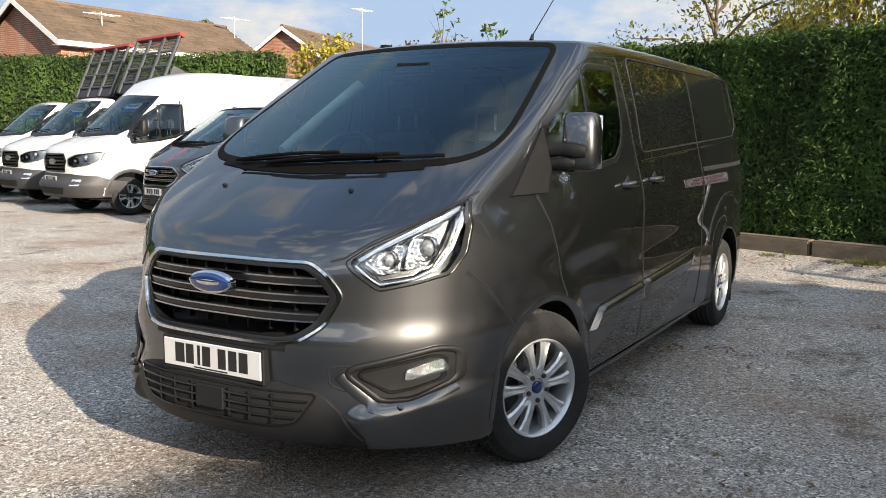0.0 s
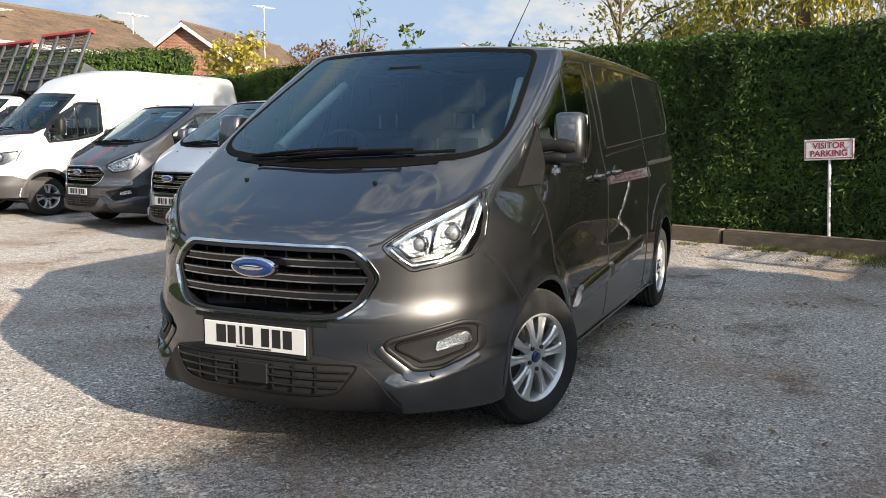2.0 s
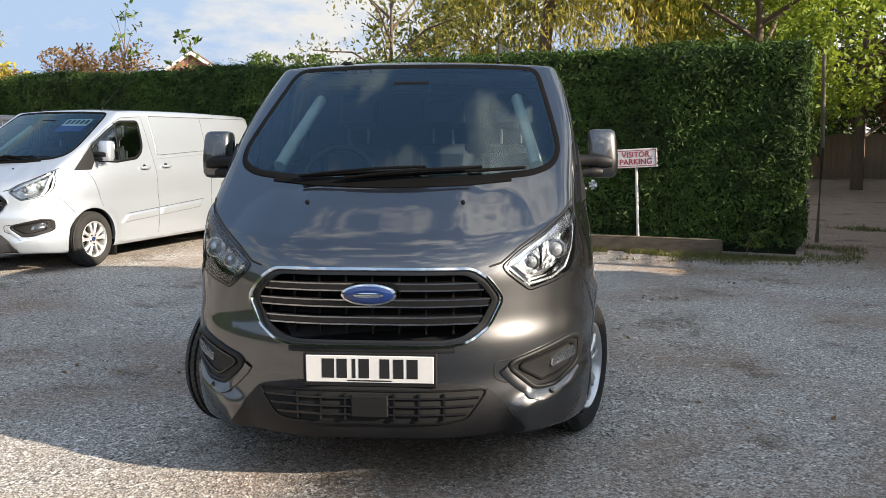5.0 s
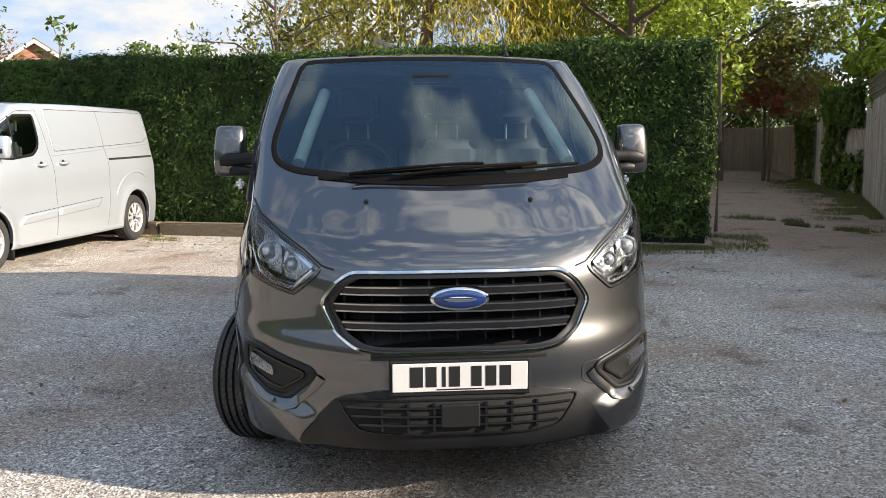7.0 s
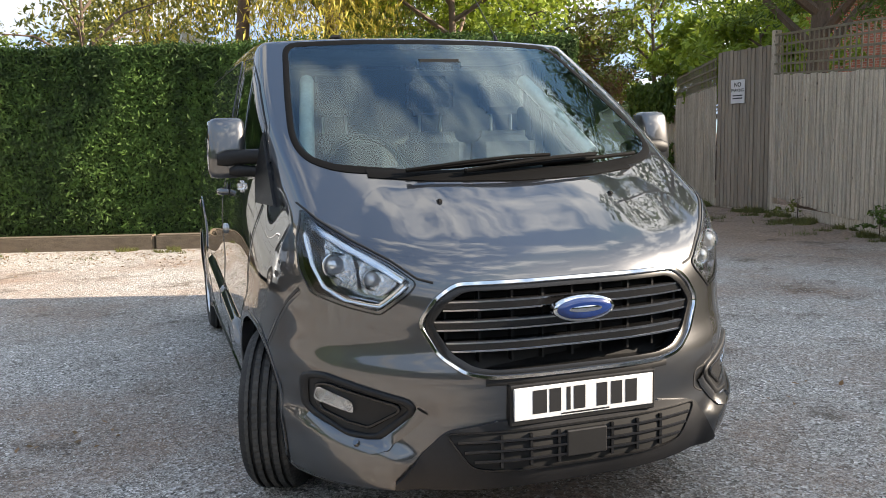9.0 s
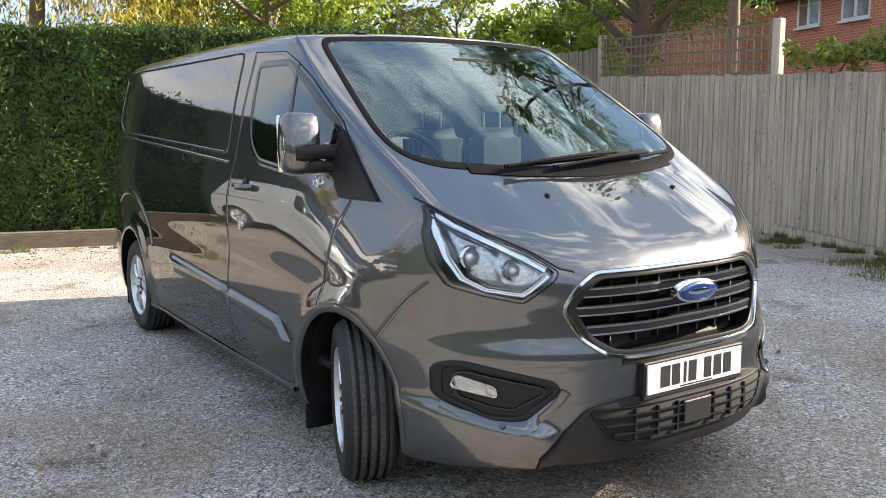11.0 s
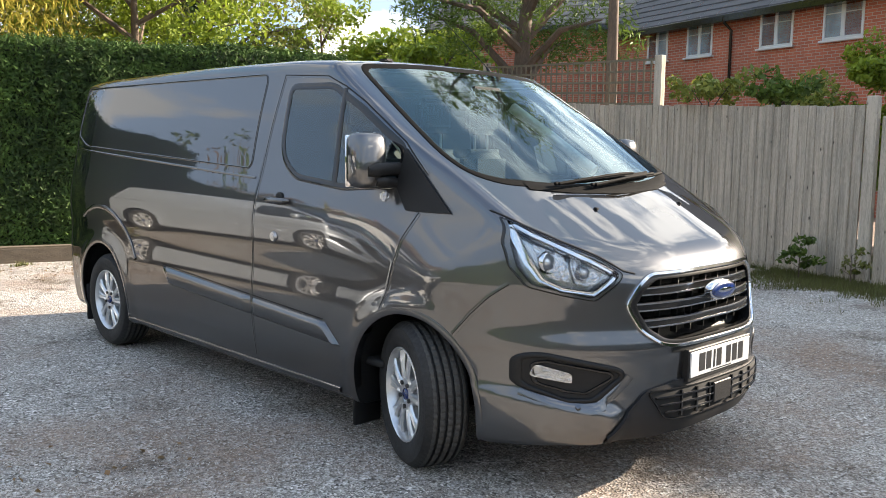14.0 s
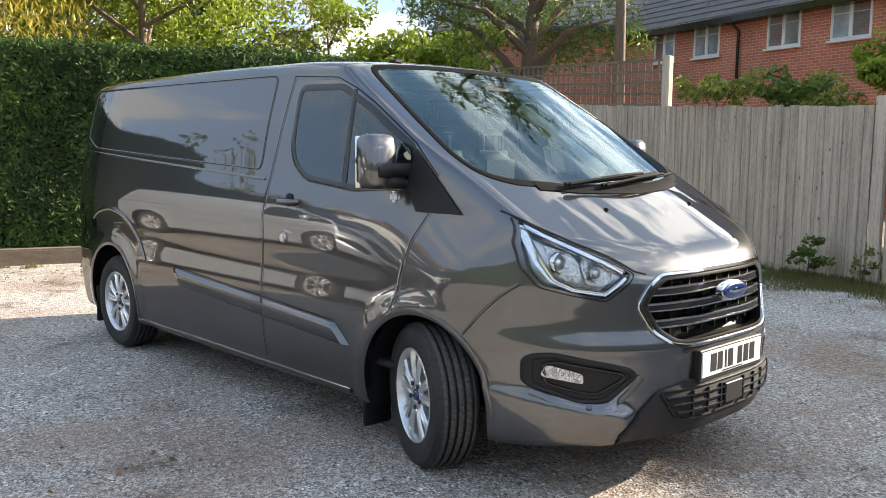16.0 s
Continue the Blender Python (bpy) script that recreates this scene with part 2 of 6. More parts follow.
def rod(bm, a, b, r0, r1=None, sides=10):
    a, b = Vector(a), Vector(b)
    d = b - a
    m = Matrix.Translation((a + b) / 2) @ d.to_track_quat("Z", "Y").to_matrix().to_4x4()
    bmesh.ops.create_cone(bm, cap_ends=True, segments=sides, radius1=r0, radius2=r0 if r1 is None else r1, depth=d.length, matrix=m)


def tube(bm, pts, r, sides=8):
    """A round tube along points."""
    pts = [Vector(p) for p in pts]
    rings = []
    for i, p in enumerate(pts):
        d = (pts[min(i + 1, len(pts) - 1)] - pts[max(i - 1, 0)]).normalized()
        q = d.to_track_quat("Z", "Y")
        rr = r[i] if isinstance(r, (list, tuple)) else r
        rings.append([bm.verts.new(p + q @ Vector((math.cos(t) * rr, math.sin(t) * rr, 0))) for t in [2 * math.pi * k / sides for k in range(sides)]])
    for a, b in zip(rings, rings[1:]):
        for k in range(sides):
            bm.faces.new((a[k], a[(k + 1) % sides], b[(k + 1) % sides], b[k]))
    bm.faces.new(rings[0][::-1]), bm.faces.new(rings[-1])


def lathe(profile, sides=48, axis="x"):
    """Turn (along, radius) points round an axis."""
    verts, faces = [], []
    n = len(profile)
    for k in range(sides):
        a = 2 * math.pi * k / sides
        for h, r in profile:
            c, s = math.cos(a) * r, math.sin(a) * r
            verts.append((h, c, s) if axis == "x" else (c, s, h))
    for k in range(sides):
        for i in range(n - 1):
            a, b = k * n + i, ((k + 1) % sides) * n + i
            faces.append((a, b, b + 1, a + 1))
    return verts, faces


# ---- vans ----
CUSTOM = dict(
    wz=((0.15, 0.90), (0.22, 0.945), (0.35, 0.972), (0.5, 0.985), (0.68, 0.987), (0.82, 0.978), (0.95, 0.982), (1.1, 0.978), (1.2, 0.962), (1.3, 0.94), (1.6, 0.885), (1.85, 0.825), (2.05, 0.775)),
    low=((-1.1, 0.90), (-0.5, 0.955), (-0.2, 0.985), (0.1, 1.0)), high=((-1.0, 0.80), (-0.5, 0.865), (-0.25, 0.905), (0.0, 0.95), (0.3, 0.985), (0.6, 1.0)), split=(0.8, 1.2),
    nose=((0, -1.0), (0.25, -0.99), (0.46, -0.935), (0.55, -0.89), (0.66, -0.815), (0.75, -0.73), (0.85, -0.59), (0.93, -0.40), (1.0, -0.1), (1.1, 0.3)),
    lip=((0.15, 0.15), (0.22, 0.07), (0.3, 0.012), (0.36, -0.010), (0.42, -0.014), (0.5, -0.004), (0.58, -0.010), (0.66, -0.006), (0.72, 0.014), (0.8, 0.026), (0.9, 0.036), (1.1, 0.055)),
    hood=((0, 0.93), (0.05, 0.985), (0.15, 1.055), (0.28, 1.13), (0.43, 1.212), (0.55, 1.272), (0.75, 1.335), (1.0, 1.39)), hood_shift=0.62,
    wind=(1.275, -0.45, 0.584, 0.12), roof=((0.4, 1.86), (0.6, 1.908), (0.75, 1.935), (0.95, 1.952), (1.5, 1.968), (3.0, 1.975), (4.0, 1.955), (4.3, 1.93)), droop=0.035,
    rear=4.10, bottom=0.21, arches=((-0.02, 0.335, 0.388), (3.33, 0.355, 0.40)), top=2.0, axis_z=0.72, edge=0.055, apron=(0.52, 0.64, 0.20, 0.44, 0.046))
TRANSIT = dict(
    wz=((0.2, 0.93), (0.3, 0.97), (0.5, 1.0), (0.7, 1.01), (1.0, 1.02), (1.2, 1.02), (1.4, 0.995), (1.6, 0.97), (2.0, 0.92), (2.4, 0.86), (2.75, 0.79)),
    low=((-1.1, 0.92), (-0.5, 0.96), (-0.2, 0.985), (0.1, 1.0)), high=((-1.0, 0.82), (-0.5, 0.88), (-0.2, 0.92), (0.1, 0.96), (0.4, 0.99), (0.7, 1.0)), split=(1.0, 1.4),
    nose=((0, -1.02), (0.3, -1.0), (0.5, -0.96), (0.65, -0.9), (0.78, -0.8), (0.88, -0.66), (0.96, -0.45), (1.02, -0.1), (1.1, 0.3)),
    lip=((0.2, 0.13), (0.3, 0.05), (0.42, 0.0), (0.62, -0.02), (0.66, 0.03), (0.9, 0.05), (1.2, 0.08), (1.4, 0.1)),
    hood=((0, 1.10), (0.06, 1.17), (0.2, 1.24), (0.45, 1.34), (0.65, 1.41), (0.9, 1.46)), hood_shift=0.6,
    wind=(1.43, -0.36, 0.86, 0.2), roof=((0.5, 2.18), (0.7, 2.30), (1.0, 2.50), (1.4, 2.64), (1.8, 2.69), (3.0, 2.70), (4.3, 2.68), (4.6, 2.64)), droop=0.06,
    rear=4.55, bottom=0.34, arches=((0.0, 0.36, 0.43), (3.3, 0.38, 0.43)), top=2.72, axis_z=0.85, edge=0.1)
TIPPER = dict(TRANSIT, roof=((0.4, 2.10), (0.6, 2.2), (0.8, 2.26), (1.0, 2.28), (1.3, 2.28)), rear=1.15, arches=((0.0, 0.36, 0.43),), top=2.3)


def table(rows):
    xs, ys = np.array(rows).T
    fine = np.linspace(xs[0], xs[-1], 400)
    rise = np.gradient(ys, xs)
    i = np.clip(np.searchsorted(xs, fine) - 1, 0, len(xs) - 2)
    h = xs[i + 1] - xs[i]
    s = (fine - xs[i]) / h
    vals = ((1 + 2 * s) * (1 - s) ** 2 * ys[i] + s * (1 - s) ** 2 * h * rise[i] + s * s * (3 - 2 * s) * ys[i + 1] + s * s * (s - 1) * h * rise[i + 1])
    k = np.hanning(25)
    k /= k.sum()
    vals = np.convolve(np.pad(vals, 12, mode="reflect", reflect_type="odd"), k, mode="valid")
    return lambda q: np.interp(q, fine, vals)


def smax(a, b, k):
    h = np.clip(0.5 + 0.5 * (a - b) / k, 0, 1)
    return b * (1 - h) + a * h + k * h * (1 - h)


class Skin:
    """The outer skin of a van: a mesh cast outwards on to a smooth shape, and ways to lay parts on it."""

    def __init__(self, p, cell=0.035):
        self.p = p
        wz, low, high, nose, lip, hood, roof = (table(p[k]) for k in ("wz", "low", "high", "nose", "lip", "hood", "roof"))
        z0, y0, slope, bow = p["wind"]
        s0, s1 = p["split"]

        def shape(x, y, z):
            ax = np.abs(x)
            f = np.clip((z - s0) / (s1 - s0), 0, 1)
            f = f * f * (3 - 2 * f)
            w = wz(z) * (low(y) * (1 - f) + high(y) * f)
            for cy, cz, r in p["arches"]:
                d = np.hypot(y - cy, z - cz) - r
                w = w + 0.014 * np.exp(-((d - 0.03) / 0.055) ** 2) * (z > 0.1)
            w = w - 0.055 * np.clip((y - p["rear"] + 0.8) / 0.8, 0, 1.2) ** 2
            front = nose(ax)
            fy = front + lip(z)
            if "apron" in p:
                a0, a1, z0a, z1a, out_by = p["apron"]
                sx, sz, sl = np.clip((ax - a0) / (a1 - a0), 0, 1), np.clip((z1a - z + 0.22 * (ax - 0.7)) / 0.045, 0, 1), np.clip((z - z0a + 0.1) / 0.12, 0, 1)
                fy = fy - out_by * sx * sx * (3 - 2 * sx) * sz * sz * (3 - 2 * sz) * sl
            hz = hood(y - (p["nose"][0][1] * (1 - p["hood_shift"]) + front * p["hood_shift"]))
            hz = hz - 0.005 * np.exp(-((ax - 0.44) / 0.07) ** 2) * np.clip((y + 1.0) * 3, 0, 1)
            wd = z0 + slope * (y - y0 - bow * (ax / 0.75) ** 2)
            t = np.minimum(np.maximum(hz, wd), roof(y) - p["droop"] * (ax / 0.8) ** 2)
            steep = np.where(wd > hz, 0.85, 0.95)
            v = smax(ax - w, (z - t) * steep, p["edge"])
            v = smax(v, fy - y, 0.11)
            v = smax(v, y - p["rear"] + 0.05 * ((z - 0.9) / 1.0) ** 2, 0.09)
            foot = p["bottom"] + (0.022 * np.clip((-0.45 - y) / 0.25, 0, 1) if "apron" in p else 0.0)
            return smax(v, foot - z, 0.03)

        self.shape = shape
        lo, hi = np.array((-1.0, -1.02, p["bottom"])), np.array((1.0, p["rear"], p["top"]))
        n = np.maximum(4, np.round((hi - lo) / cell)).astype(int)
        ids, pts, faces = {}, [], []

        def vid(i):
            if i not in ids:
                ids[i] = len(pts)
                pts.append(i)
            return ids[i]

        for ax in range(3):
            u, v = (ax + 1) % 3, (ax + 2) % 3
            for side in (0, n[ax]):
                for a in range(n[u]):
                    for b in range(n[v]):
                        q = []
                        for da, db in ((0, 0), (1, 0), (1, 1), (0, 1)):
                            i = [0, 0, 0]
                            i[ax], i[u], i[v] = side, a + da, b + db
                            q.append(vid(tuple(i)))
                        faces.append(q if side else q[::-1])
        pos = lo + np.array(pts) / n * (hi - lo)
        base = np.stack([np.zeros(len(pos)), np.clip(pos[:, 1], -0.32, p["rear"] - 0.45), np.full(len(pos), p["axis_z"])], 1)
        way = pos - base
        a, b = np.zeros(len(pos)), np.full(len(pos), 2.5)
        for _ in range(34):
            mid = (a + b) / 2
            q = base + way * mid[:, None]
            inside = shape(q[:, 0], q[:, 1], q[:, 2]) < 0
            a, b = np.where(inside, mid, a), np.where(inside, b, mid)
        self.verts = base + way * a[:, None]
        self.faces = np.array(faces)
        self.tree = BVHTree.FromPolygons([Vector(v) for v in self.verts], [tuple(f) for f in self.faces])

    def cast(self, side, a, b):
        """Where a point of a side, front or top view lies on the skin, and the normal there."""
        o, d = {"front": ((a, -4, b), (0, 1, 0)), "left": ((3, a, b), (-1, 0, 0)), "right": ((-3, a, b), (1, 0, 0)), "top": ((a, b, 5), (0, 0, -1)), "back": ((a, 8, b), (0, -1, 0))}[side]
        hit, normal, _, _ = self.tree.ray_cast(Vector(o), Vector(d))
        if hit is None:
            hit, normal, _, _ = self.tree.find_nearest(Vector(o) + Vector(d) * (3.2 if side == "front" else 2.05))
        if normal.dot(Vector(d)) > 0:
            normal = -normal
        return hit, normal

    def body(self, holes):
        """The skin as a mesh, open at the wheel arches and at the holes (side, polygon)."""
        v, f = self.verts.copy(), self.faces
        c = v[f].mean(1)
        keep = np.ones(len(f), bool)
        for cy, cz, r in self.p["arches"]:
            d = np.hypot(c[:, 1] - cy, c[:, 2] - cz)
            cut = (d < r) & (np.abs(c[:, 0]) > 0.55)
            keep &= ~cut
            rim = np.zeros(len(v), bool)
            rim[f[cut].ravel()] = True
            still = np.zeros(len(v), bool)
            still[f[keep].ravel()] = True
            edge = rim & still & (np.abs(v[:, 0]) > 0.6)
            e = v[edge]
            k = r / np.maximum(1e-6, np.hypot(e[:, 1] - cy, e[:, 2] - cz))
            e[:, 1], e[:, 2] = cy + (e[:, 1] - cy) * k, cz + (e[:, 2] - cz) * k
            v[edge] = e
        for side, poly in holes:
            ia, ib = {"front": (0, 2), "left": (1, 2), "right": (1, 2)}[side]
            poly = np.array(poly)
            x, y = c[:, ia], c[:, ib]
            inside = np.zeros(len(c), bool)
            for (x0, y0), (x1, y1) in zip(poly, np.roll(poly, -1, 0)):
                inside ^= ((y0 > y) != (y1 > y)) & (x < (x1 - x0) * (y - y0) / ((y1 - y0) or 1e-9) + x0)
            where = {"front": c[:, 1] < 1.2, "left": c[:, 0] > 0.3, "right": c[:, 0] < -0.3}[side]
            cut = inside & where & keep
            keep &= ~cut
            rim, still = np.zeros(len(v), bool), np.zeros(len(v), bool)
            rim[f[cut].ravel()], still[f[keep].ravel()] = True, True
            p0, p1 = poly, np.roll(poly, -1, 0)
            for i in np.nonzero(rim & still)[0]:
                q = v[i][[ia, ib]]
                s = np.clip(((q - p0) * (p1 - p0)).sum(1) / np.maximum(1e-12, ((p1 - p0) ** 2).sum(1)), 0, 1)
                near = p0 + (p1 - p0) * s[:, None]
                q = near[np.argmin(((near - q) ** 2).sum(1))]
                hit, _ = self.cast(side, float(q[0]), float(q[1]))
                if (hit - Vector(v[i])).length < 0.05:
                    v[i] = hit
        return v, f[keep]

    def settle(self, side, hit, normal):
        """Bring points from the mesh on to the smooth shape itself, with its true normals."""
        d = np.array({"front": (0, 1, 0), "left": (-1, 0, 0), "right": (1, 0, 0), "top": (0, 0, -1), "back": (0, -1, 0)}[side], float)
        f = lambda q: self.shape(q[:, 0], q[:, 1], q[:, 2])
        a, b = hit - d * 0.035, hit + d * 0.035
        ok = (f(a) > 0) & (f(b) < 0)
        for _ in range(22):
            mid = (a + b) / 2
            out = (f(mid) > 0)[:, None]
            a, b = np.where(out, mid, a), np.where(out, b, mid)
        q = np.where(ok[:, None], a, hit)
        g = np.stack([f(q + e) - f(q - e) for e in np.eye(3) * 0.004], 1)
        g /= np.maximum(1e-9, np.linalg.norm(g, axis=1))[:, None]
        ok &= (g * normal).sum(1) > 0.3
        return q, np.where(ok[:, None], g, normal)

    def patch(self, poly, side, off=0.003, thick=0.006, cell=0.04, single=False):
        """A plate with this outline that follows the skin, off metres proud of it."""
        bm = bmesh.new()
        bm.faces.new([bm.verts.new((a, b, 0)) for a, b in poly])
        for axis in (0, 1):
            vals = [q[axis] for q in poly]
            for k in range(1, int((max(vals) - min(vals)) / cell) + 1):
                no = Vector((1, 0, 0)) if axis == 0 else Vector((0, 1, 0))
                bmesh.ops.bisect_plane(bm, geom=bm.verts[:] + bm.edges[:] + bm.faces[:], plane_co=no * (min(vals) + k * cell), plane_no=no)
        bmesh.ops.triangulate(bm, faces=bm.faces[:])
        rim = [(e.verts[0].index, e.verts[1].index) for e in (bm.verts.index_update() or bm.edges) if len(e.link_faces) == 1]
        n = len(bm.verts)
        cast = [self.cast(side, q.co.x, q.co.y) for q in bm.verts]
        hit, no = self.settle(side, np.array([c[0] for c in cast]), np.array([c[1] for c in cast]))
        verts, low = [Vector(q) for q in hit + no * off], [Vector(q) for q in hit + no * (off - thick)]
        faces = [tuple(w.index for w in g.verts) for g in bm.faces]
        full = faces if single else faces + [tuple(n + i for i in g[::-1]) for g in faces] + [(a, b, n + b, n + a) for a, b in rim]
        bm.free()
        out = bmesh.new()
        vs = [out.verts.new(q) for q in verts + low]
        for g in full:
            out.faces.new([vs[i] for i in g])
        return out

    def ribbon(self, path, side, width=0.006, rise=0.002, closed=False, step=0.03, sink=0.004):
        """A strip along a line of a view, raised from the skin."""
        pts = [Vector(q) for q in path]
        if closed:
            pts.append(pts[0])
        fine = []
        for a, b in zip(pts, pts[1:]):
            k = max(1, int((b - a).length / step))
            fine += [a.lerp(b, i / k) for i in range(k)]
        if not closed:
            fine.append(pts[-1])
        bm = bmesh.new()
        rows, ends, n = [], [], len(fine)
        for i, q in enumerate(fine):
            before, after = (fine[i - 1], fine[(i + 1) % n]) if closed else (fine[max(i - 1, 0)], fine[min(i + 1, n - 1)])
            t = (after - before).normalized()
            s = Vector((-t.y, t.x)) * width / 2
            ends += [self.cast(side, *(q - s)), self.cast(side, *(q + s))]
        hits, norms = self.settle(side, np.array([e[0] for e in ends]), np.array([e[1] for e in ends]))
        for i in range(n):
            h0, n0, h1, n1 = (Vector(w) for w in (hits[2 * i], norms[2 * i], hits[2 * i + 1], norms[2 * i + 1]))
            rows.append([bm.verts.new(w) for w in (h0 - n0 * sink, h0 + n0 * rise * 0.6, h0.lerp(h1, 0.22) + n0 * rise, h0.lerp(h1, 0.78) + n1 * rise, h1 + n1 * rise * 0.6, h1 - n1 * sink)])
        for i in range(n if closed else n - 1):
            a, b = rows[i], rows[(i + 1) % n]
            for k in range(5):
                bm.faces.new((a[k], a[k + 1], b[k + 1], b[k]))
        return bm


def rounded(poly, r=0.03, k=4):
    """A polygon with its corners rounded."""
    out, n = [], len(poly)
    for i, q in enumerate(poly):
        q, a, b = Vector(q), Vector(poly[i - 1]), Vector(poly[(i + 1) % n])
        ra, rb = min(r, (a - q).length * 0.45), min(r, (b - q).length * 0.45)
        s, e = q + (a - q).normalized() * ra, q + (b - q).normalized() * rb
        for j in range(k + 1):
            t = j / k
            out.append(tuple(s * (1 - t) ** 2 + q * 2 * t * (1 - t) + e * t * t))
    return out


def wheel_meshes(spokes=10, radius=0.337, width=0.215):
    """Tyre, rim and brake, axis along x, outer face towards +x."""
    h = width / 2
    prof = [(-h + 0.02, 0.20), (-h, 0.24), (-h - 0.004, 0.28), (-h + 0.012, radius - 0.018), (-h + 0.03, radius - 0.004)]
    for c in (-0.055, -0.018, 0.018, 0.055):
        prof += [(c - 0.0075, radius), (c - 0.006, radius - 0.016), (c + 0.006, radius - 0.016), (c + 0.0075, radius)]
    prof += [(h - 0.03, radius - 0.004), (h - 0.012, radius - 0.018), (h - 0.001, radius - 0.03), (h + 0.004, 0.28), (h + 0.003, 0.262), (h, 0.24), (h - 0.008, 0.222), (h - 0.02, 0.21)]
    sides = 198
    v, f = lathe(prof, sides)
    n = len(prof)
    for k in range(sides):
        if k % 3 == 0:
            for i, (x, r) in enumerate(prof):
                if r > radius - 0.006:
                    a = 2 * math.pi * k / sides
                    v[k * n + i] = (x, math.cos(a) * (r - 0.005), math.sin(a) * (r - 0.005))
    tyre = mesh_of("tyre", v, f, rubber, True)
    tyre.set_sharp_from_angle(angle=radians(30))
    tyre.materials.append(tread_dust)
    for q in tyre.polygons:
        if math.hypot(q.center.y, q.center.z) > radius - 0.0065:
            q.material_index = 1
    rim_prof = [(h - 0.035, 0.200), (h - 0.012, 0.206), (h - 0.004, 0.214), (h - 0.006, 0.219), (h - 0.03, 0.219), (h - 0.2, 0.205), (h - 0.2, 0.195), (h - 0.06, 0.192), (h - 0.035, 0.200)]
    bm = bmesh.new()
    v, f = lathe(rim_prof, 60)
    vs = [bm.verts.new(q) for q in v]
    for q in f:
        bm.faces.new([vs[i] for i in q])
    v, f = lathe([(h - 0.06, 0.085), (h - 0.03, 0.082), (h - 0.024, 0.07), (h - 0.024, 0.04), (h - 0.03, 0.036), (h - 0.03, 0.0005)], 40)
    vs = [bm.verts.new(q) for q in v]
    for q in f:
        bm.faces.new([vs[i] for i in q])
    bmesh.ops.recalc_face_normals(bm, faces=bm.faces[:])
    rim = bpy.data.meshes.new("rim")
    bm.to_mesh(rim), bm.free()
    rim.materials.append(alloy)
    rim.polygons.foreach_set("use_smooth", [True] * len(rim.polygons))
    rim.set_sharp_from_angle(angle=radians(35))
    v, f = lathe([(h - 0.09, 0.0005), (h - 0.09, 0.05), (h - 0.1, 0.06), (h - 0.1, 0.15), (h - 0.115, 0.15), (h - 0.13, 0.19), (h - 0.15, 0.0005)], 40)
    brake = mesh_of("brake_disc", v, f, steel_dark, True)
    bm = bmesh.new()
    rod(bm, (h - 0.045, 0, 0.058), (h - 0.014, 0, 0.058), 0.011, sides=6)
    nut = bpy.data.meshes.new("wheel_nut")
    bm.to_mesh(nut), bm.free()
    nut.materials.append(steel_dark)
    bm = bmesh.new()
    sect = []
    for z, w, x in ((0.045, 0.024, h - 0.026), (0.10, 0.018, h - 0.018), (0.15, 0.021, h - 0.018), (0.18, 0.027, h - 0.021), (0.207, 0.036, h - 0.022)):
        sect.append([bm.verts.new((x + dx, yy, z)) for dx, yy in ((-0.04, -w * 0.8), (-0.009, -w), (0, -w * 0.62), (-0.005, 0), (0, w * 0.62), (-0.009, w), (-0.04, w * 0.8))])
    for a, b in zip(sect, sect[1:]):
        for j in range(6):
            bm.faces.new((a[j], a[j + 1], b[j + 1], b[j]))
    bmesh.ops.recalc_face_normals(bm, faces=bm.faces[:])
    spoke = bpy.data.meshes.new("spoke")
    bm.to_mesh(spoke), bm.free()
    spoke.materials.append(alloy)
    v, f = lathe([(h - 0.03, 0.028), (h - 0.02, 0.027), (h - 0.016, 0.022), (h - 0.016, 0.0005)], 32)
    cap = mesh_of("centre_cap", v, f, badge_blue, True)
    return tyre, rim, brake, nut, cap, spoke, spokes


def add_wheel(van, meshes, m):
    tyre, rim, brake, nut, cap, spoke, spokes = meshes
    wheel = part("wheel", rim, None, van, "silver multi-spoke alloy wheel")
    wheel.matrix_basis = m
    part("tyre", tyre, None, wheel, "black rubber tyre"), part("brake_disc", brake, None, wheel), part("centre_cap", cap, None, wheel)
    for k in range(spokes):
        part("spoke", spoke, None, wheel).matrix_basis = Matrix.Rotation(2 * math.pi * (k // 2) / (spokes // 2) + (0.262 if k % 2 else -0.262), 4, "X")
    for k in range(5):
        part("wheel_nut", nut, None, wheel).matrix_basis = Matrix.Rotation(2 * math.pi * (k + 0.5) / 5, 4, "X")
    return wheel


def flip(poly):
    return [(-a, b) for a, b in poly][::-1]


def sweep_bar(bm, xs, front, z, high, deep, skin):
    """A bar across the nose that follows its curve."""
    rows = []
    for x in xs:
        hit, _ = skin.cast("front", x, z)
        y = hit.y + front
        rows.append([bm.verts.new((x, y + a, z + b)) for a, b in ((deep, -high / 2), (0.004, -high / 2), (0, -high / 2 + 0.005), (0, high / 2 - 0.005), (0.006, high / 2), (deep, high / 2))])
    for a, b in zip(rows, rows[1:]):
        for k in range(6):
            bm.faces.new((a[k], a[(k + 1) % 6], b[(k + 1) % 6], b[k]))
    bm.faces.new(rows[0]), bm.faces.new(rows[-1][::-1])


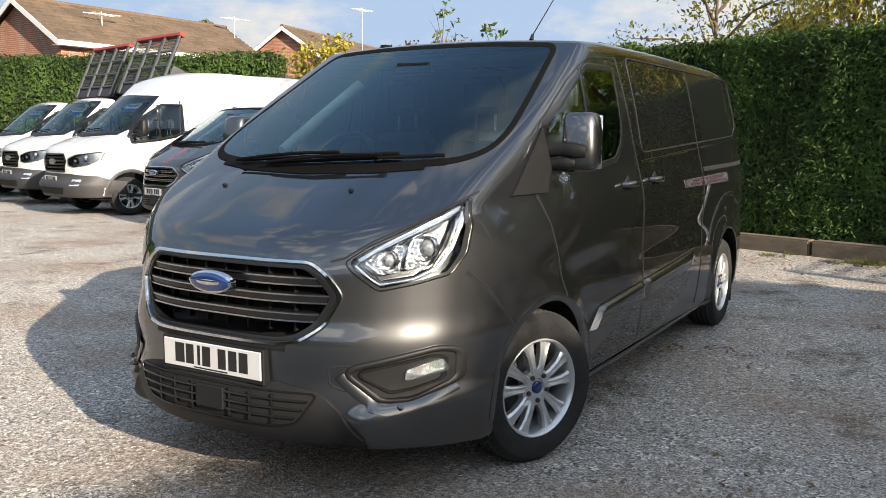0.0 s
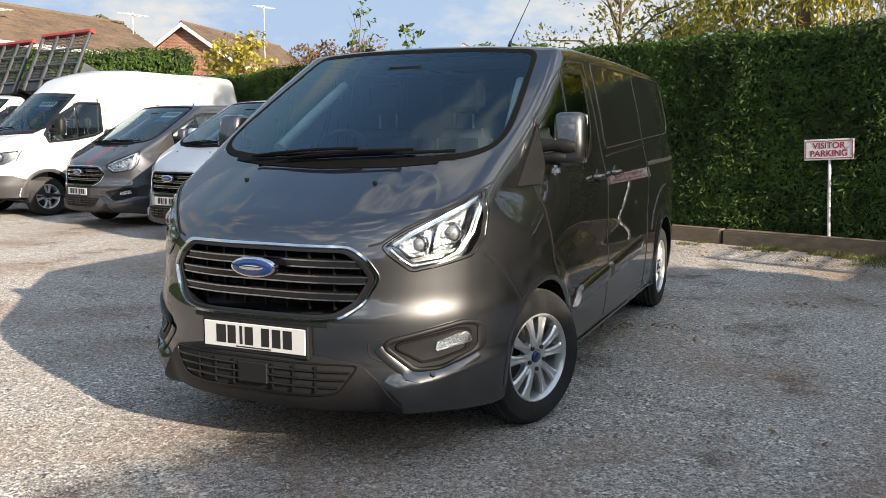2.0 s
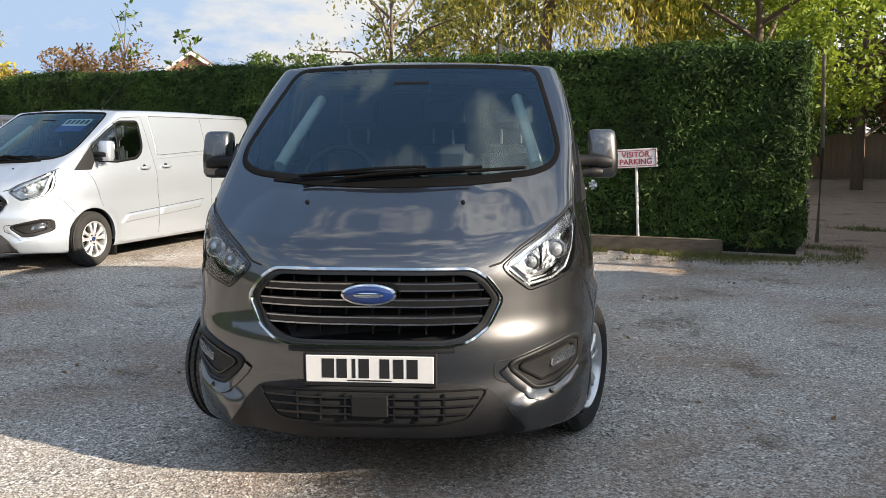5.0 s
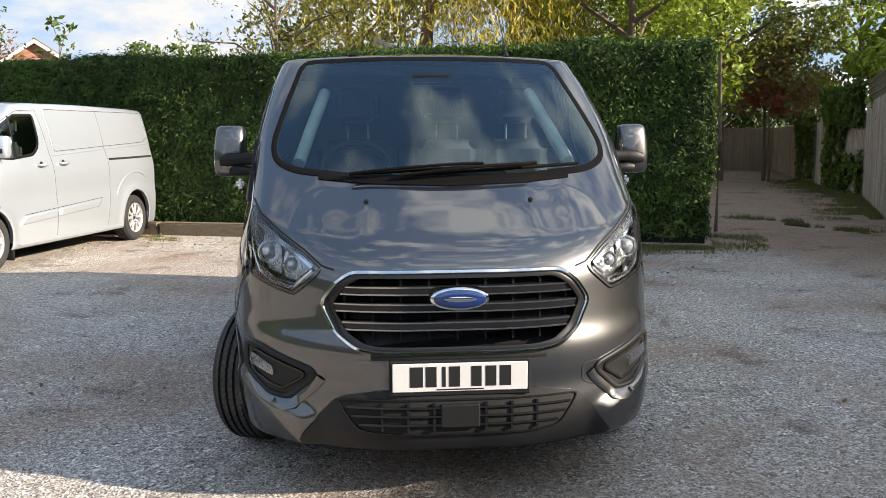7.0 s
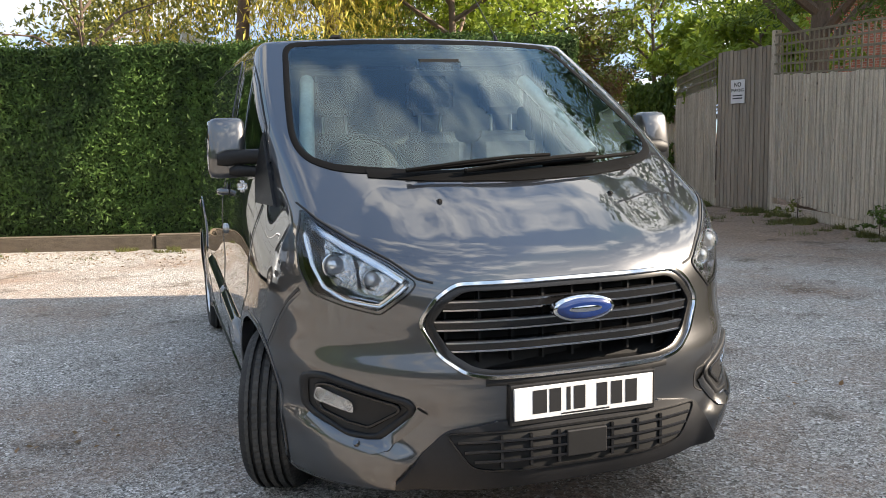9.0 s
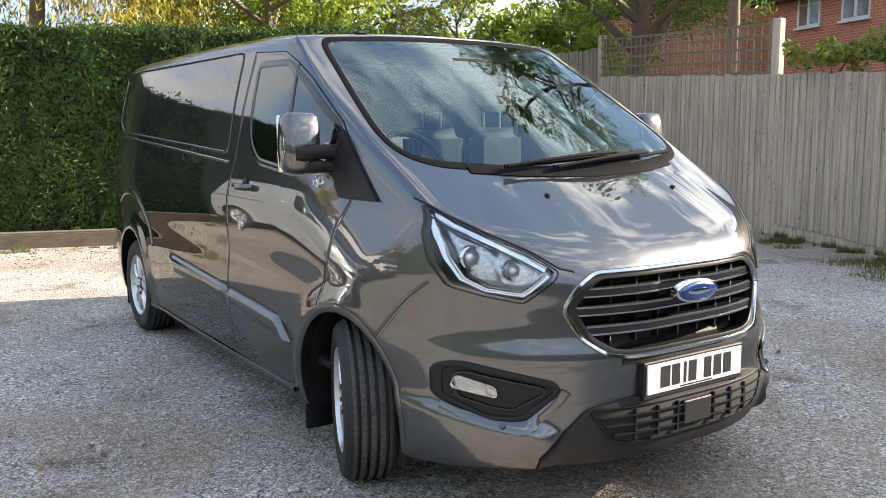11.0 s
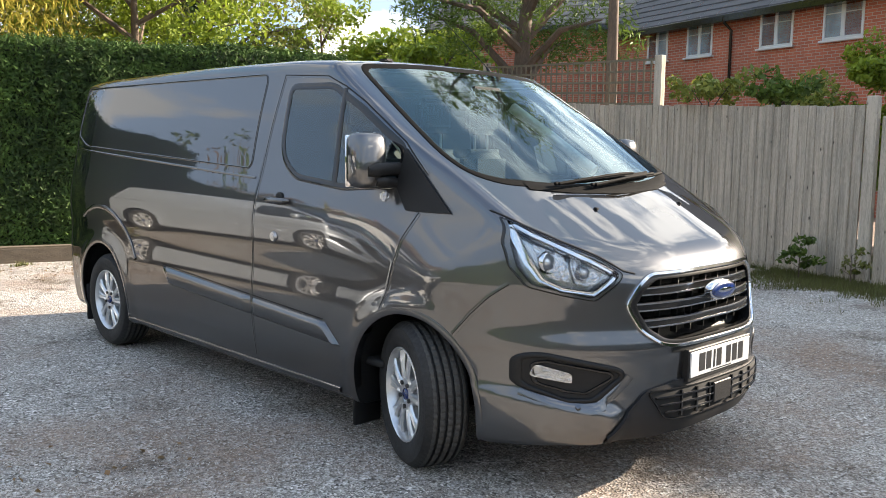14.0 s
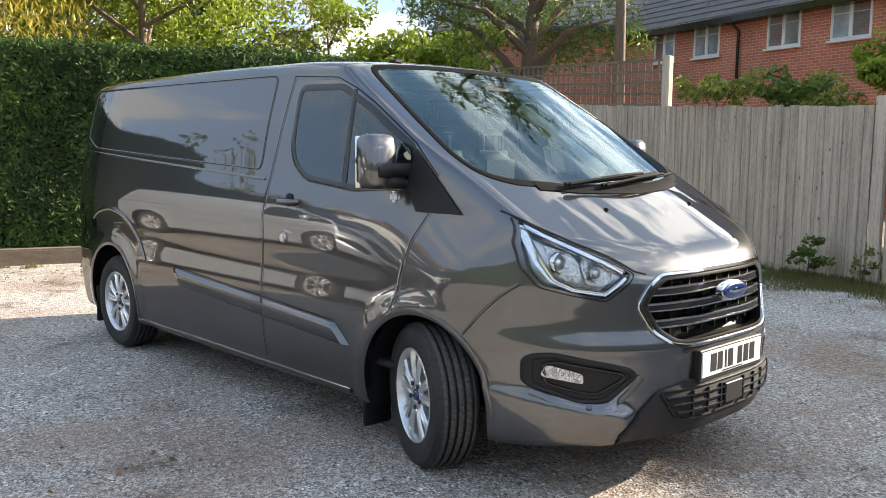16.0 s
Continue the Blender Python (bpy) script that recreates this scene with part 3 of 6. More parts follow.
def oval(bm, c, a, b, deep, sides=40, bulge=0.006):
    """A slightly domed oval plate that faces -y."""
    cx, cy, cz = c
    rings = []
    for k, (s, y) in enumerate(((1.0, deep), (1.0, 0.002), (0.97, 0), (0.6, -bulge * 0.7))):
        rings.append([bm.verts.new((cx + math.cos(t) * a * s, cy + y, cz + math.sin(t) * b * s)) for t in [2 * math.pi * i / sides for i in range(sides)]])
    for p, q in zip(rings, rings[1:]):
        for i in range(sides):
            bm.faces.new((p[i], p[(i + 1) % sides], q[(i + 1) % sides], q[i]))
    mid = bm.verts.new((cx, cy - bulge, cz))
    for i in range(sides):
        bm.faces.new((rings[-1][i], rings[-1][(i + 1) % sides], mid))


def number_plate(van, y, z, tilt=0.0, w=0.52, h=0.111):
    """White front plate in a black surround; its characters are plain bars."""
    bm = bmesh.new()
    box(bm, (-w / 2 - 0.012, y - 0.002, z - h / 2 - 0.018), (w / 2 + 0.012, y + 0.05, z + h / 2 + 0.01), 0.004)
    plate = part("number_plate", bm, black_plastic, van, "white number plate in a black surround", False)
    bm = bmesh.new()
    box(bm, (-w / 2, y - 0.007, z - h / 2), (w / 2, y + 0.003, z + h / 2), 0.003)
    part("plate_face", bm, plate_white, plate, "", False)
    xs = [-0.168, -0.112, -0.063, -0.022, 0.062, 0.118, 0.174]
    for x, cw in zip(xs, (0.05, 0.042, 0.014, 0.042, 0.04, 0.042, 0.044)):
        bm = bmesh.new()
        box(bm, (x * w / 0.52 - cw / 2, y - 0.0082, z - 0.036), (x * w / 0.52 + cw / 2, y - 0.006, z + 0.043))
        part("bar", bm, bar_black, plate, "", False)
    bm = bmesh.new()
    box(bm, (-0.09, y - 0.0082, z - 0.049), (0.09, y - 0.006, z - 0.044))
    part("maker_bar", bm, bar_black, plate, "", False)


def lamp_unit(van, skin, poly, outer, projectors, deep=0.05, name="headlight"):
    """A headlight: dark bowl, reflectors, projector and clear cover on the skin."""
    cover = part(name, skin.patch(poly, "front", 0.004, 0.0, 0.05, single=True), lens_glass, van, "clear headlight with chrome reflectors")
    part("lamp_bowl", skin.patch(poly, "front", -deep, 0.004, 0.05), lamp_shell, cover)
    part("lamp_edge", skin.ribbon(poly, "front", 0.005, 0.0045, True, 0.015, deep + 0.01), gloss_black, cover)
    for x, z, r in projectors:
        hit, no = skin.cast("front", x, z)
        m = Matrix.Translation(hit - Vector((0, -1, 0)) * (deep * 0.62)) @ Matrix.Rotation(radians(90), 4, "Z") @ Matrix.Rotation(math.pi, 4, "Z")
        v, f = lathe([(-0.02, r * 1.36), (0.0, r * 1.4), (0.005, r * 1.33), (-0.006, r * 1.08), (-0.01, r)], 28)
        me = mesh_of("reflector", v, f, reflector, True)
        part("reflector", me, None, cover).matrix_basis = m
        v, f = lathe([(-0.012, r), (0.004, r * 0.92), (0.016, r * 0.6), (0.02, 0.0005)], 28)
        me = mesh_of("projector", v, f, lens_bulb, True)
        part("projector", me, None, cover).matrix_basis = m
    return cover


lamp_bowl = material("lamp_bowl_silver", (0.82, 0.83, 0.85), 0.2, 0.7, vary=0.16, scale=30, fine=90, colour2=(0.45, 0.46, 0.48))
lamp_shell = material("lamp_shell", (0.62, 0.63, 0.645), 0.24, 1.0, vary=0.08, scale=24, fine=90, colour2=(0.36, 0.365, 0.37))
facet = material("lamp_facets", (0.9, 0.91, 0.93), 0.12, 1.0, vary=0.25, scale=40, fine=120, bump=0.9, bump_scale=70, colour2=(0.4, 0.41, 0.43))
drl_white = material("running_light", (0.86, 0.88, 0.92), 0.16, 1.0, vary=0.1, scale=20)
lens_bulb = material("projector_lens", (0.75, 0.77, 0.8), 0.05, 0.7, vary=0.1)


def mirror(van, skin, sx, paint_mat, y=0.2, z=1.37, x=0.955, tall=0.29, wide=0.16):
    """A door mirror: painted upper shell, black arm and foot, indicator below, glass behind."""
    bm = bmesh.new()
    rings = []
    lo, hi = z - 0.09, z + tall - 0.13
    for k, (t, sw, sd) in enumerate(((0.0, 0.55, 0.45), (0.03, 0.78, 0.72), (0.12, 0.93, 0.92), (0.4, 1.0, 1.0), (0.75, 0.97, 0.96), (0.92, 0.9, 0.88), (0.98, 0.78, 0.72), (1.0, 0.6, 0.5))):
        cx, cy, zz = x + wide / 2 - 0.012 * t, y + 0.02 * t + 0.005, lo + (hi - lo) * t
        ring = []
        for j in range(24):
            a = 2 * math.pi * j / 24
            c, q = math.cos(a), math.sin(a)
            ex = math.copysign(abs(c) ** 0.5, c) * wide / 2 * sw
            ey = math.copysign(abs(q) ** 0.55, q) * 0.075 * sd
            ey += 0.03 * max(0.0, ex / wide) if ey < 0 else 0.0
            ring.append(bm.verts.new((sx * (cx + ex), cy + ey, zz)))
        rings.append(ring)
    for p0, p1 in zip(rings, rings[1:]):
        for j in range(24):
            bm.faces.new((p0[j], p0[(j + 1) % 24], p1[(j + 1) % 24], p1[j]))
    bm.faces.new(rings[0][::-1]), bm.faces.new(rings[-1])
    shell = part("door_mirror", bm, paint_mat, van, "painted door mirror on a black arm")
    bm = bmesh.new()
    for drop, reach, tall_arm in ((0.0, 0.74, 0.036), (-0.075, 0.45, 0.028)):
        prev = None
        for k in range(7):
            u = k / 6
            ax, ay, az = x - 0.125 + (0.125 + wide * reach) * u, y - 0.055 + 0.02 * u, z - 0.012 + drop * (1 - 0.35 * u) + 0.01 * math.sin(math.pi * u)
            hz, hy = tall_arm * (1.15 - 0.3 * math.sin(math.pi * u)) * (0.6 if k in (0, 6) else 1), 0.042 * (1.1 - 0.25 * math.sin(math.pi * u)) * (0.6 if k in (0, 6) else 1)
            ring = []
            for q in range(12):
                c, w = math.cos(2 * math.pi * q / 12), math.sin(2 * math.pi * q / 12)
                ring.append(bm.verts.new((ax, ay + math.copysign(abs(c) ** 0.6, c) * hy, az + math.copysign(abs(w) ** 0.6, w) * hz)))
            for q in range(12) if prev else ():
                bm.faces.new((prev[q], prev[(q + 1) % 12], ring[(q + 1) % 12], ring[q]))
            if k in (0, 6):
                bm.faces.new(ring)
            prev = ring
    for v in bm.verts:
        v.co.x *= sx
    part("mirror_arm", bm, black_plastic, shell)
    bm = bmesh.new()
    box(bm, (x + 0.002, y - 0.076, z - 0.15), (x + 0.042, y - 0.03, z - 0.10), 0.012, segments=2)
    for v in bm.verts:
        v.co.x *= sx
    part("indicator", bm, facet, shell, "clear mirror indicator")
    bm = bmesh.new()
    box(bm, (x + 0.015, y + 0.07, z - 0.09), (x + wide - 0.02, y + 0.08, z + tall - 0.14), 0.01)
    for v in bm.verts:
        v.co.x *= sx
        v.co.y += 0.012
    part("mirror_glass", bm, chrome, shell)
    return shell


def door_handle(van, skin, side, y, z):
    sx = 1 if side == "left" else -1
    hit, no = skin.cast(side, y, z)
    bm = bmesh.new()
    tube(bm, [hit + Vector((sx * a, b, 0)) for a, b in ((0.0, -0.085), (0.03, -0.075), (0.04, -0.03), (0.04, 0.03), (0.03, 0.075), (0.0, 0.085))], [0.012, 0.016, 0.018, 0.018, 0.016, 0.012], 10)
    h = part("door_handle", bm, van["paint_mat"], van, "body-coloured door handle")
    bm = bmesh.new()
    bmesh.ops.create_uvsphere(bm, u_segments=16, v_segments=8, radius=1, matrix=Matrix.Translation(hit) @ Matrix.Diagonal((0.006, 0.04, 0.045, 1)))
    part("handle_cup", bm, black_plastic, h)


def seat(van, x, y, w=0.5):
    bm = bmesh.new()
    box(bm, (x - w / 2, y - 0.5, 0.72), (x + w / 2, y, 0.88), 0.05, segments=3)
    box(bm, (x - w / 2 + 0.02, y - 0.1, 0.82), (x + w / 2 - 0.02, y + 0.06, 1.46), 0.06, segments=3)
    s = part("seat", bm, cloth_dark, van, "dark cloth cab seat")
    bm = bmesh.new()
    box(bm, (x - 0.13, y - 0.06, 1.55), (x + 0.13, y + 0.06, 1.76), 0.04, segments=3)
    part("headrest", bm, cloth_dark, s)
    for dx in (-0.06, 0.06):
        bm = bmesh.new()
        rod(bm, (x + dx, y, 1.44), (x + dx, y, 1.57), 0.007)
        part("headrest_rod", bm, dull_chrome, s)


def wiper(van, skin, a, b):
    """A wiper: arm and blade along the lower windscreen, in the front view."""
    pts = [skin.cast("front", a[0] + (b[0] - a[0]) * k / 10, a[1] + (b[1] - a[1]) * k / 10) for k in range(11)]
    bm = bmesh.new()
    tube(bm, [h + n * 0.022 for h, n in pts], 0.009, 6)
    w = part("wiper", bm, wiper_black, van, "black windscreen wiper")
    bm = bmesh.new()
    tube(bm, [h + n * (0.03 + 0.02 * math.sin(math.pi * k / 10)) + Vector((0, -0.02, -0.006)) for k, (h, n) in enumerate(pts[:8])], 0.008, 6)
    part("wiper_arm", bm, wiper_black, w)


wheels_custom = wheel_meshes()
wheels_transit = wheel_meshes(8, 0.345, 0.225)
skin_custom = Skin(CUSTOM, 0.023)
WIN_CUSTOM = [(1.09, 1.79), (0.70, 1.785), (0.44, 1.665), (0.22, 1.53), (0.10, 1.46), (0.12, 1.29), (0.5, 1.258), (0.92, 1.30), (1.04, 1.38), (1.085, 1.47)]
SCREEN_CUSTOM = [(-0.70, 1.885), (-0.35, 1.902), (0, 1.906), (0.35, 1.902), (0.70, 1.885), (0.765, 1.62), (0.80, 1.44), (0.775, 1.36), (0.68, 1.318), (0.35, 1.285), (0, 1.275), (-0.35, 1.285), (-0.68, 1.318), (-0.775, 1.36), (-0.80, 1.44), (-0.765, 1.62)]
GRILLE_CUSTOM = [(-0.41, 0.948), (0.41, 0.948), (0.475, 0.905), (0.53, 0.825), (0.475, 0.715), (0.40, 0.66), (0.32, 0.645), (-0.32, 0.645), (-0.40, 0.66), (-0.475, 0.715), (-0.53, 0.825), (-0.475, 0.905)]
LAMP_CUSTOM = [(0.528, 0.955), (0.548, 0.925), (0.642, 0.846), (0.74, 0.868), (0.83, 0.90), (0.858, 0.98), (0.858, 1.08), (0.832, 1.185), (0.79, 1.14), (0.70, 1.075), (0.60, 1.015)]
FOG_CUSTOM = [(0.562, 0.535), (0.575, 0.562), (0.82, 0.628), (0.865, 0.61), (0.862, 0.50), (0.76, 0.44), (0.668, 0.435)]


WIN_CUSTOM, SCREEN_CUSTOM, GRILLE_CUSTOM = rounded(WIN_CUSTOM, 0.05), rounded(SCREEN_CUSTOM, 0.06), rounded(GRILLE_CUSTOM, 0.03)
LAMP_CUSTOM, FOG_CUSTOM = rounded(LAMP_CUSTOM, 0.016), rounded(FOG_CUSTOM, 0.025)


def gap(van, skin, path, side, paint_mat, width=0.0065):
    """A panel gap: rolled painted edges with a dark slit between them."""
    edge = part("shut_line", skin.ribbon(path, side, 0.026, 0.0022), paint_mat, van)
    part("slit", skin.ribbon(path, side, width, 0.0032), seam_black, edge)


def moulding(skin, side, far, near):
    """A side protection strip with a bevelled top and a turned-in foot; far and near give its ends at top and foot."""
    bm, rows, n = bmesh.new(), [], 24
    profile = ((0.0, -0.004), (0.02, 0.008), (0.17, 0.024), (0.25, 0.026), (0.8, 0.026), (0.9, 0.019), (1.0, -0.004))
    for i in range(n + 1):
        u, row = i / n, []
        proud = min(1.0, u * n / 0.6, (1 - u) * n / 0.6)
        for k, rise in profile:
            y = (far[0] * (1 - u) + near[0] * u) * (1 - k) + (far[1] * (1 - u) + near[1] * u) * k
            z = (0.595 + 0.054 * (y - 0.6)) * (1 - k) + (0.482 + 0.052 * (y - 0.46)) * k
            hit, no = skin.cast(side, y, z)
            row.append(bm.verts.new(hit + no * (rise * proud if rise > 0 else rise)))
        rows.append(row)
    for p0, p1 in zip(rows, rows[1:]):
        for k in range(len(profile) - 1):
            bm.faces.new((p0[k], p0[k + 1], p1[k + 1], p1[k]))
    return bm


def shrink(poly, d):
    c = Vector((sum(p[0] for p in poly) / len(poly), sum(p[1] for p in poly) / len(poly)))
    return [tuple(Vector(p) + (c - Vector(p)).normalized() * d) for p in poly]


def small_van(m, paint_mat, label, steer=0.0, stripe=False, card=True, chrome_ring=chrome):
    """A low-roof medium panel van, right-hand drive, nose towards -y."""
    van = thing("panel_van", m, label, "van", "vans for sale")
    sk = skin_custom
    van["paint_mat"] = paint_mat
    grille_in, lampr = GRILLE_CUSTOM, flip(LAMP_CUSTOM)
    holes = [("front", shrink(SCREEN_CUSTOM, 0.03)), ("left", shrink(WIN_CUSTOM, 0.025)), ("right", shrink(WIN_CUSTOM, 0.025)), ("front", shrink(grille_in, 0.008)),
             ("front", shrink(LAMP_CUSTOM, 0.012)), ("front", shrink(lampr, 0.012))]
    v, f = sk.body(holes)
    part("body", mesh_of("van_body", v, f, paint_mat, True), None, van)
    # glass
    screen = part("windscreen", sk.patch(SCREEN_CUSTOM, "front", 0.002, 0, 0.05, single=True), windscreen_glass, van, "raked windscreen with a black border")
    part("screen_border", sk.ribbon(shrink(SCREEN_CUSTOM, 0.010), "front", 0.026, 0.004, True, 0.04), wiper_black, screen)
    cowl = [(-0.56, 1.300), (-0.35, 1.282), (0, 1.272), (0.35, 1.282), (0.56, 1.300)]
    part("cowl", sk.ribbon(cowl, "front", 0.032, 0.006, False, 0.04), wiper_black, screen)
    for side in ("left", "right"):
        g = part("side_window", sk.patch(WIN_CUSTOM, side, 0.001, 0, 0.06, single=True), window_glass, van)
        part("window_rubber", sk.ribbon(shrink(WIN_CUSTOM, 0.012), side, 0.034, 0.004, True, 0.03), gloss_black, g)
        part("window_divider", sk.ribbon([(0.60, 1.755), (0.575, 1.27)], side, 0.035, 0.005), gloss_black, g)
        part("mirror_fairing", sk.patch([(0.10, 1.46), (-0.06, 1.31), (-0.20, 1.178), (0.05, 1.18), (0.13, 1.29)], side, 0.014, 0.016, 0.02), black_plastic, van)
        # shut lines
        gap(van, sk, [(1.16, 1.85), (1.2, 1.6), (1.24, 1.34), (1.27, 1.14), (1.29, 0.6), (1.27, 0.30)], side, paint_mat)
        gap(van, sk, [(-0.02, 1.175), (0.06, 1.05), (0.10, 0.92), (0.13, 0.80), (0.16, 0.72)], side, paint_mat)
        gap(van, sk, [(1.16, 1.85), (0.76, 1.825), (0.60, 1.765), (0.44, 1.685), (0.28, 1.59), (0.12, 1.49), (-0.04, 1.345)], side, paint_mat, 0.006)
        for far, near in (((2.36, 2.27), (1.289, 1.285)), ((1.281, 1.277), (0.60, 0.47))):
            part("rub_moulding", moulding(sk, side, far, near), paint_mat, van)
        part("moulding_gap", sk.ribbon([(2.37, 0.698), (0.61, 0.603)], side, 0.006, 0.002), seam_black, van)
        part("sill_edge", sk.ribbon([(0.50, 0.258), (1.6, 0.255), (2.92, 0.255)], side, 0.026, 0.010), paint_mat, van)
        panel = rounded([(3.93, 1.885), (1.33, 1.862), (1.36, 1.34), (3.75, 1.45), (3.98, 1.53)], 0.05)
        part("panel_press", sk.ribbon(panel, side, 0.012, 0.004, True, 0.05), paint_mat, van)
        # black line drawn on the pressing for the shade along its crease
        part("panel_crease_shade", sk.ribbon(panel, side, 0.006, 0.0055, True, 0.05), seam_black, van)
        part("waist_press", sk.ribbon([(3.98, 1.43), (1.30, 1.29)], side, 0.014, 0.006), paint_mat, van)
        part("arch_press", sk.ribbon([(3.34 + 0.66 * math.cos(a), 0.36 + 0.66 * math.sin(a)) for a in [radians(q) for q in range(60, 151, 10)]], side, 0.03, 0.008, False, 0.04), paint_mat, van)
        for cy, cz, r in CUSTOM["arches"]:
            rim = [(cy + (r + 0.012) * math.cos(a), cz + (r + 0.012) * math.sin(a)) for a in [radians(q) for q in range(-12, 193, 6)]]
            part("arch_lip", sk.ribbon([p for p in rim if p[1] > 0.26], side, 0.03, 0.004, False, 0.04, 0.05), paint_mat, van)
            bm = bmesh.new()
            sx = 1 if side == "left" else -1
            prev = None
            for q in range(-20, 201, 10):
                a = radians(q)
                ly, lz = cy + (r + 0.015) * math.cos(a), cz + (r + 0.015) * math.sin(a)
                edge = abs(sk.cast(side, ly, max(lz, 0.24))[0].x) - 0.012
                row = [bm.verts.new((sx * xx, ly, lz)) for xx in (0.5, edge)]
                if prev:
                    bm.faces.new((prev[0], prev[1], row[1], row[0]))
                prev = row
            part("arch_liner", bm, black_plastic, van)
        door_handle(van, sk, side, 1.03, 1.18)
        mirror(van, sk, 1 if side == "left" else -1, paint_mat)
    gap(van, sk, [(2.56, 1.87), (2.56, 1.5), (2.60, 1.2), (2.58, 0.75), (2.5, 0.30)], "left", paint_mat)
    part("slide_rail", sk.ribbon([(2.63, 1.215), (4.0, 1.235)], "left", 0.03, 0.003), seam_black, van)
    door_handle(van, sk, "left", 1.5, 1.19)
    hit, no = sk.cast("right", 1.06, 0.985)
    bm = bmesh.new()
    rod(bm, hit, hit - Vector((0.012, 0, 0)), 0.028, 0.024, 20)
    rod(bm, hit - Vector((0.011, 0, 0)), hit - Vector((0.016, 0, 0)), 0.014, 0.013, 16)
    part("security_lock", bm, dull_chrome, van)
    # bonnet lines
    for sx in (-1, 1):
        lid = [(0.838, 1.205), (0.79, 1.152), (0.70, 1.087), (0.60, 1.027), (0.525, 0.968), (0.478, 0.955)]
        part("shut_line", sk.ribbon([(sx * a, b) for a, b in lid], "front", 0.008, 0.003, False, 0.015), seam_black, van)
    for x in (-0.35, 0.35):
        hit, no = sk.cast("top", x, -0.575)
        bm = bmesh.new()
        box(bm, hit - Vector((0.009, 0.012, 0.004)), hit + Vector((0.009, 0.012, 0.010)), 0.004, segments=2)
        part("washer_jet", bm, black_plastic, van)
    wiper(van, sk, (-0.42, 1.29), (0.42, 1.33))
    wiper(van, sk, (-0.2, 1.283), (0.62, 1.325))
    # grille
    cup = bmesh.new()
    ring = [sk.cast("front", *q)[0] for q in grille_in]
    rows = [[cup.verts.new(q + Vector((0, d, 0))) for q in ring] for d in (0.004, 0.09)]
    for i in range(len(ring)):
        j = (i + 1) % len(ring)
        cup.faces.new((rows[0][i], rows[0][j], rows[1][j], rows[1][i]))
    cup.faces.new(rows[1])
    grille = part("grille", cup, black_plastic, van, "black slatted grille in a chrome surround", False)
    part("grille_surround", sk.ribbon(grille_in, "front", 0.016, 0.012, True, 0.04, 0.01), chrome_ring, grille)
    part("grille_rim", sk.ribbon(shrink(grille_in, 0.024), "front", 0.026, 0.003, True, 0.04, 0.05), satin_slat, grille)
    part("grille_foot", sk.ribbon([(-0.34, 0.628), (0.34, 0.628)], "front", 0.022, 0.004, False, 0.05), black_plastic, grille)
    for z, w in ((0.877, 0.455), (0.812, 0.49), (0.742, 0.45)):
        bm = bmesh.new()
        sweep_bar(bm, np.linspace(-w, w, 25), 0.008, z, 0.038, 0.05, sk)
        slat = part("slat", bm, satin_slat, grille, "", False)
        # bright chrome strips stand in for the glint on the black slats' edges
        bm = bmesh.new()
        sweep_bar(bm, np.linspace(-w, w, 25), 0.004, z - 0.013, 0.004, 0.02, sk)
        part("slat_edge", bm, glint_chrome, slat, "", False)
        bm = bmesh.new()
        sweep_bar(bm, np.linspace(-w, w, 25), 0.004, z + 0.014, 0.0045, 0.02, sk)
        part("slat_edge", bm, glint_chrome, slat, "", False)
    for x in np.arange(-0.44, 0.45, 0.11):
        bm = bmesh.new()
        hit, _ = sk.cast("front", x, 0.8)
        k = 0.12 if abs(x) < 0.42 else 0.07
        box(bm, (x - 0.004, hit.y + 0.04, 0.80 - k), (x + 0.004, hit.y + 0.07, 0.80 + k))
        part("upright_rib", bm, black_plastic, grille, "", False)
    bm = bmesh.new()
    oval(bm, (0, -1.022, 0.857), 0.112, 0.044, 0.03)
    badge = part("badge", bm, chrome, van, "blue oval badge with a silver rim")
    bm = bmesh.new()
    oval(bm, (0, -1.028, 0.857), 0.101, 0.036, 0.006)
    part("badge_field", bm, badge_blue, badge)
    bm = bmesh.new()
    oval(bm, (0, -1.0335, 0.857), 0.062, 0.011, 0.004, 24, 0.002)
    part("badge_mark", bm, reflector, badge)
    number_plate(van, -1.022, 0.555)
    # lower bumper
    chin = rounded([(-0.635, 0.275), (-0.55, 0.385), (-0.47, 0.468), (-0.30, 0.497), (0.30, 0.497), (0.47, 0.468), (0.55, 0.385), (0.635, 0.275), (0.3, 0.262), (-0.3, 0.262)], 0.03)
    low = part("lower_bumper", sk.patch(chin, "front", 0.014, 0.02, 0.02), grey_plastic if paint_mat is not grey_paint else trim_dark, van, "dark plastic lower bumper with an intake")
    intake = [(-0.47, 0.463), (0.47, 0.463), (0.39, 0.35), (0.30, 0.335), (-0.30, 0.335), (-0.39, 0.35)]
    part("intake", sk.patch(intake, "front", 0.0165, 0.004, 0.02), seam_black, low)
    for z, w in ((0.435, 0.44), (0.402, 0.42), (0.368, 0.39)):
        bm = bmesh.new()
        sweep_bar(bm, np.linspace(-w, w, 19), -0.027, z, 0.010, 0.03, sk)
        bar = part("intake_slat", bm, satin_slat, low, "", False)
        bm = bmesh.new()
        sweep_bar(bm, np.linspace(-w, w, 19), -0.0285, z + 0.003, 0.0028, 0.004, sk)
        part("slat_edge", bm, gloss_black, bar, "", False)
    for x in (-0.3, -0.2, -0.1, 0.1, 0.2, 0.3):
        bm = bmesh.new()
        hit, _ = sk.cast("front", x, 0.4)
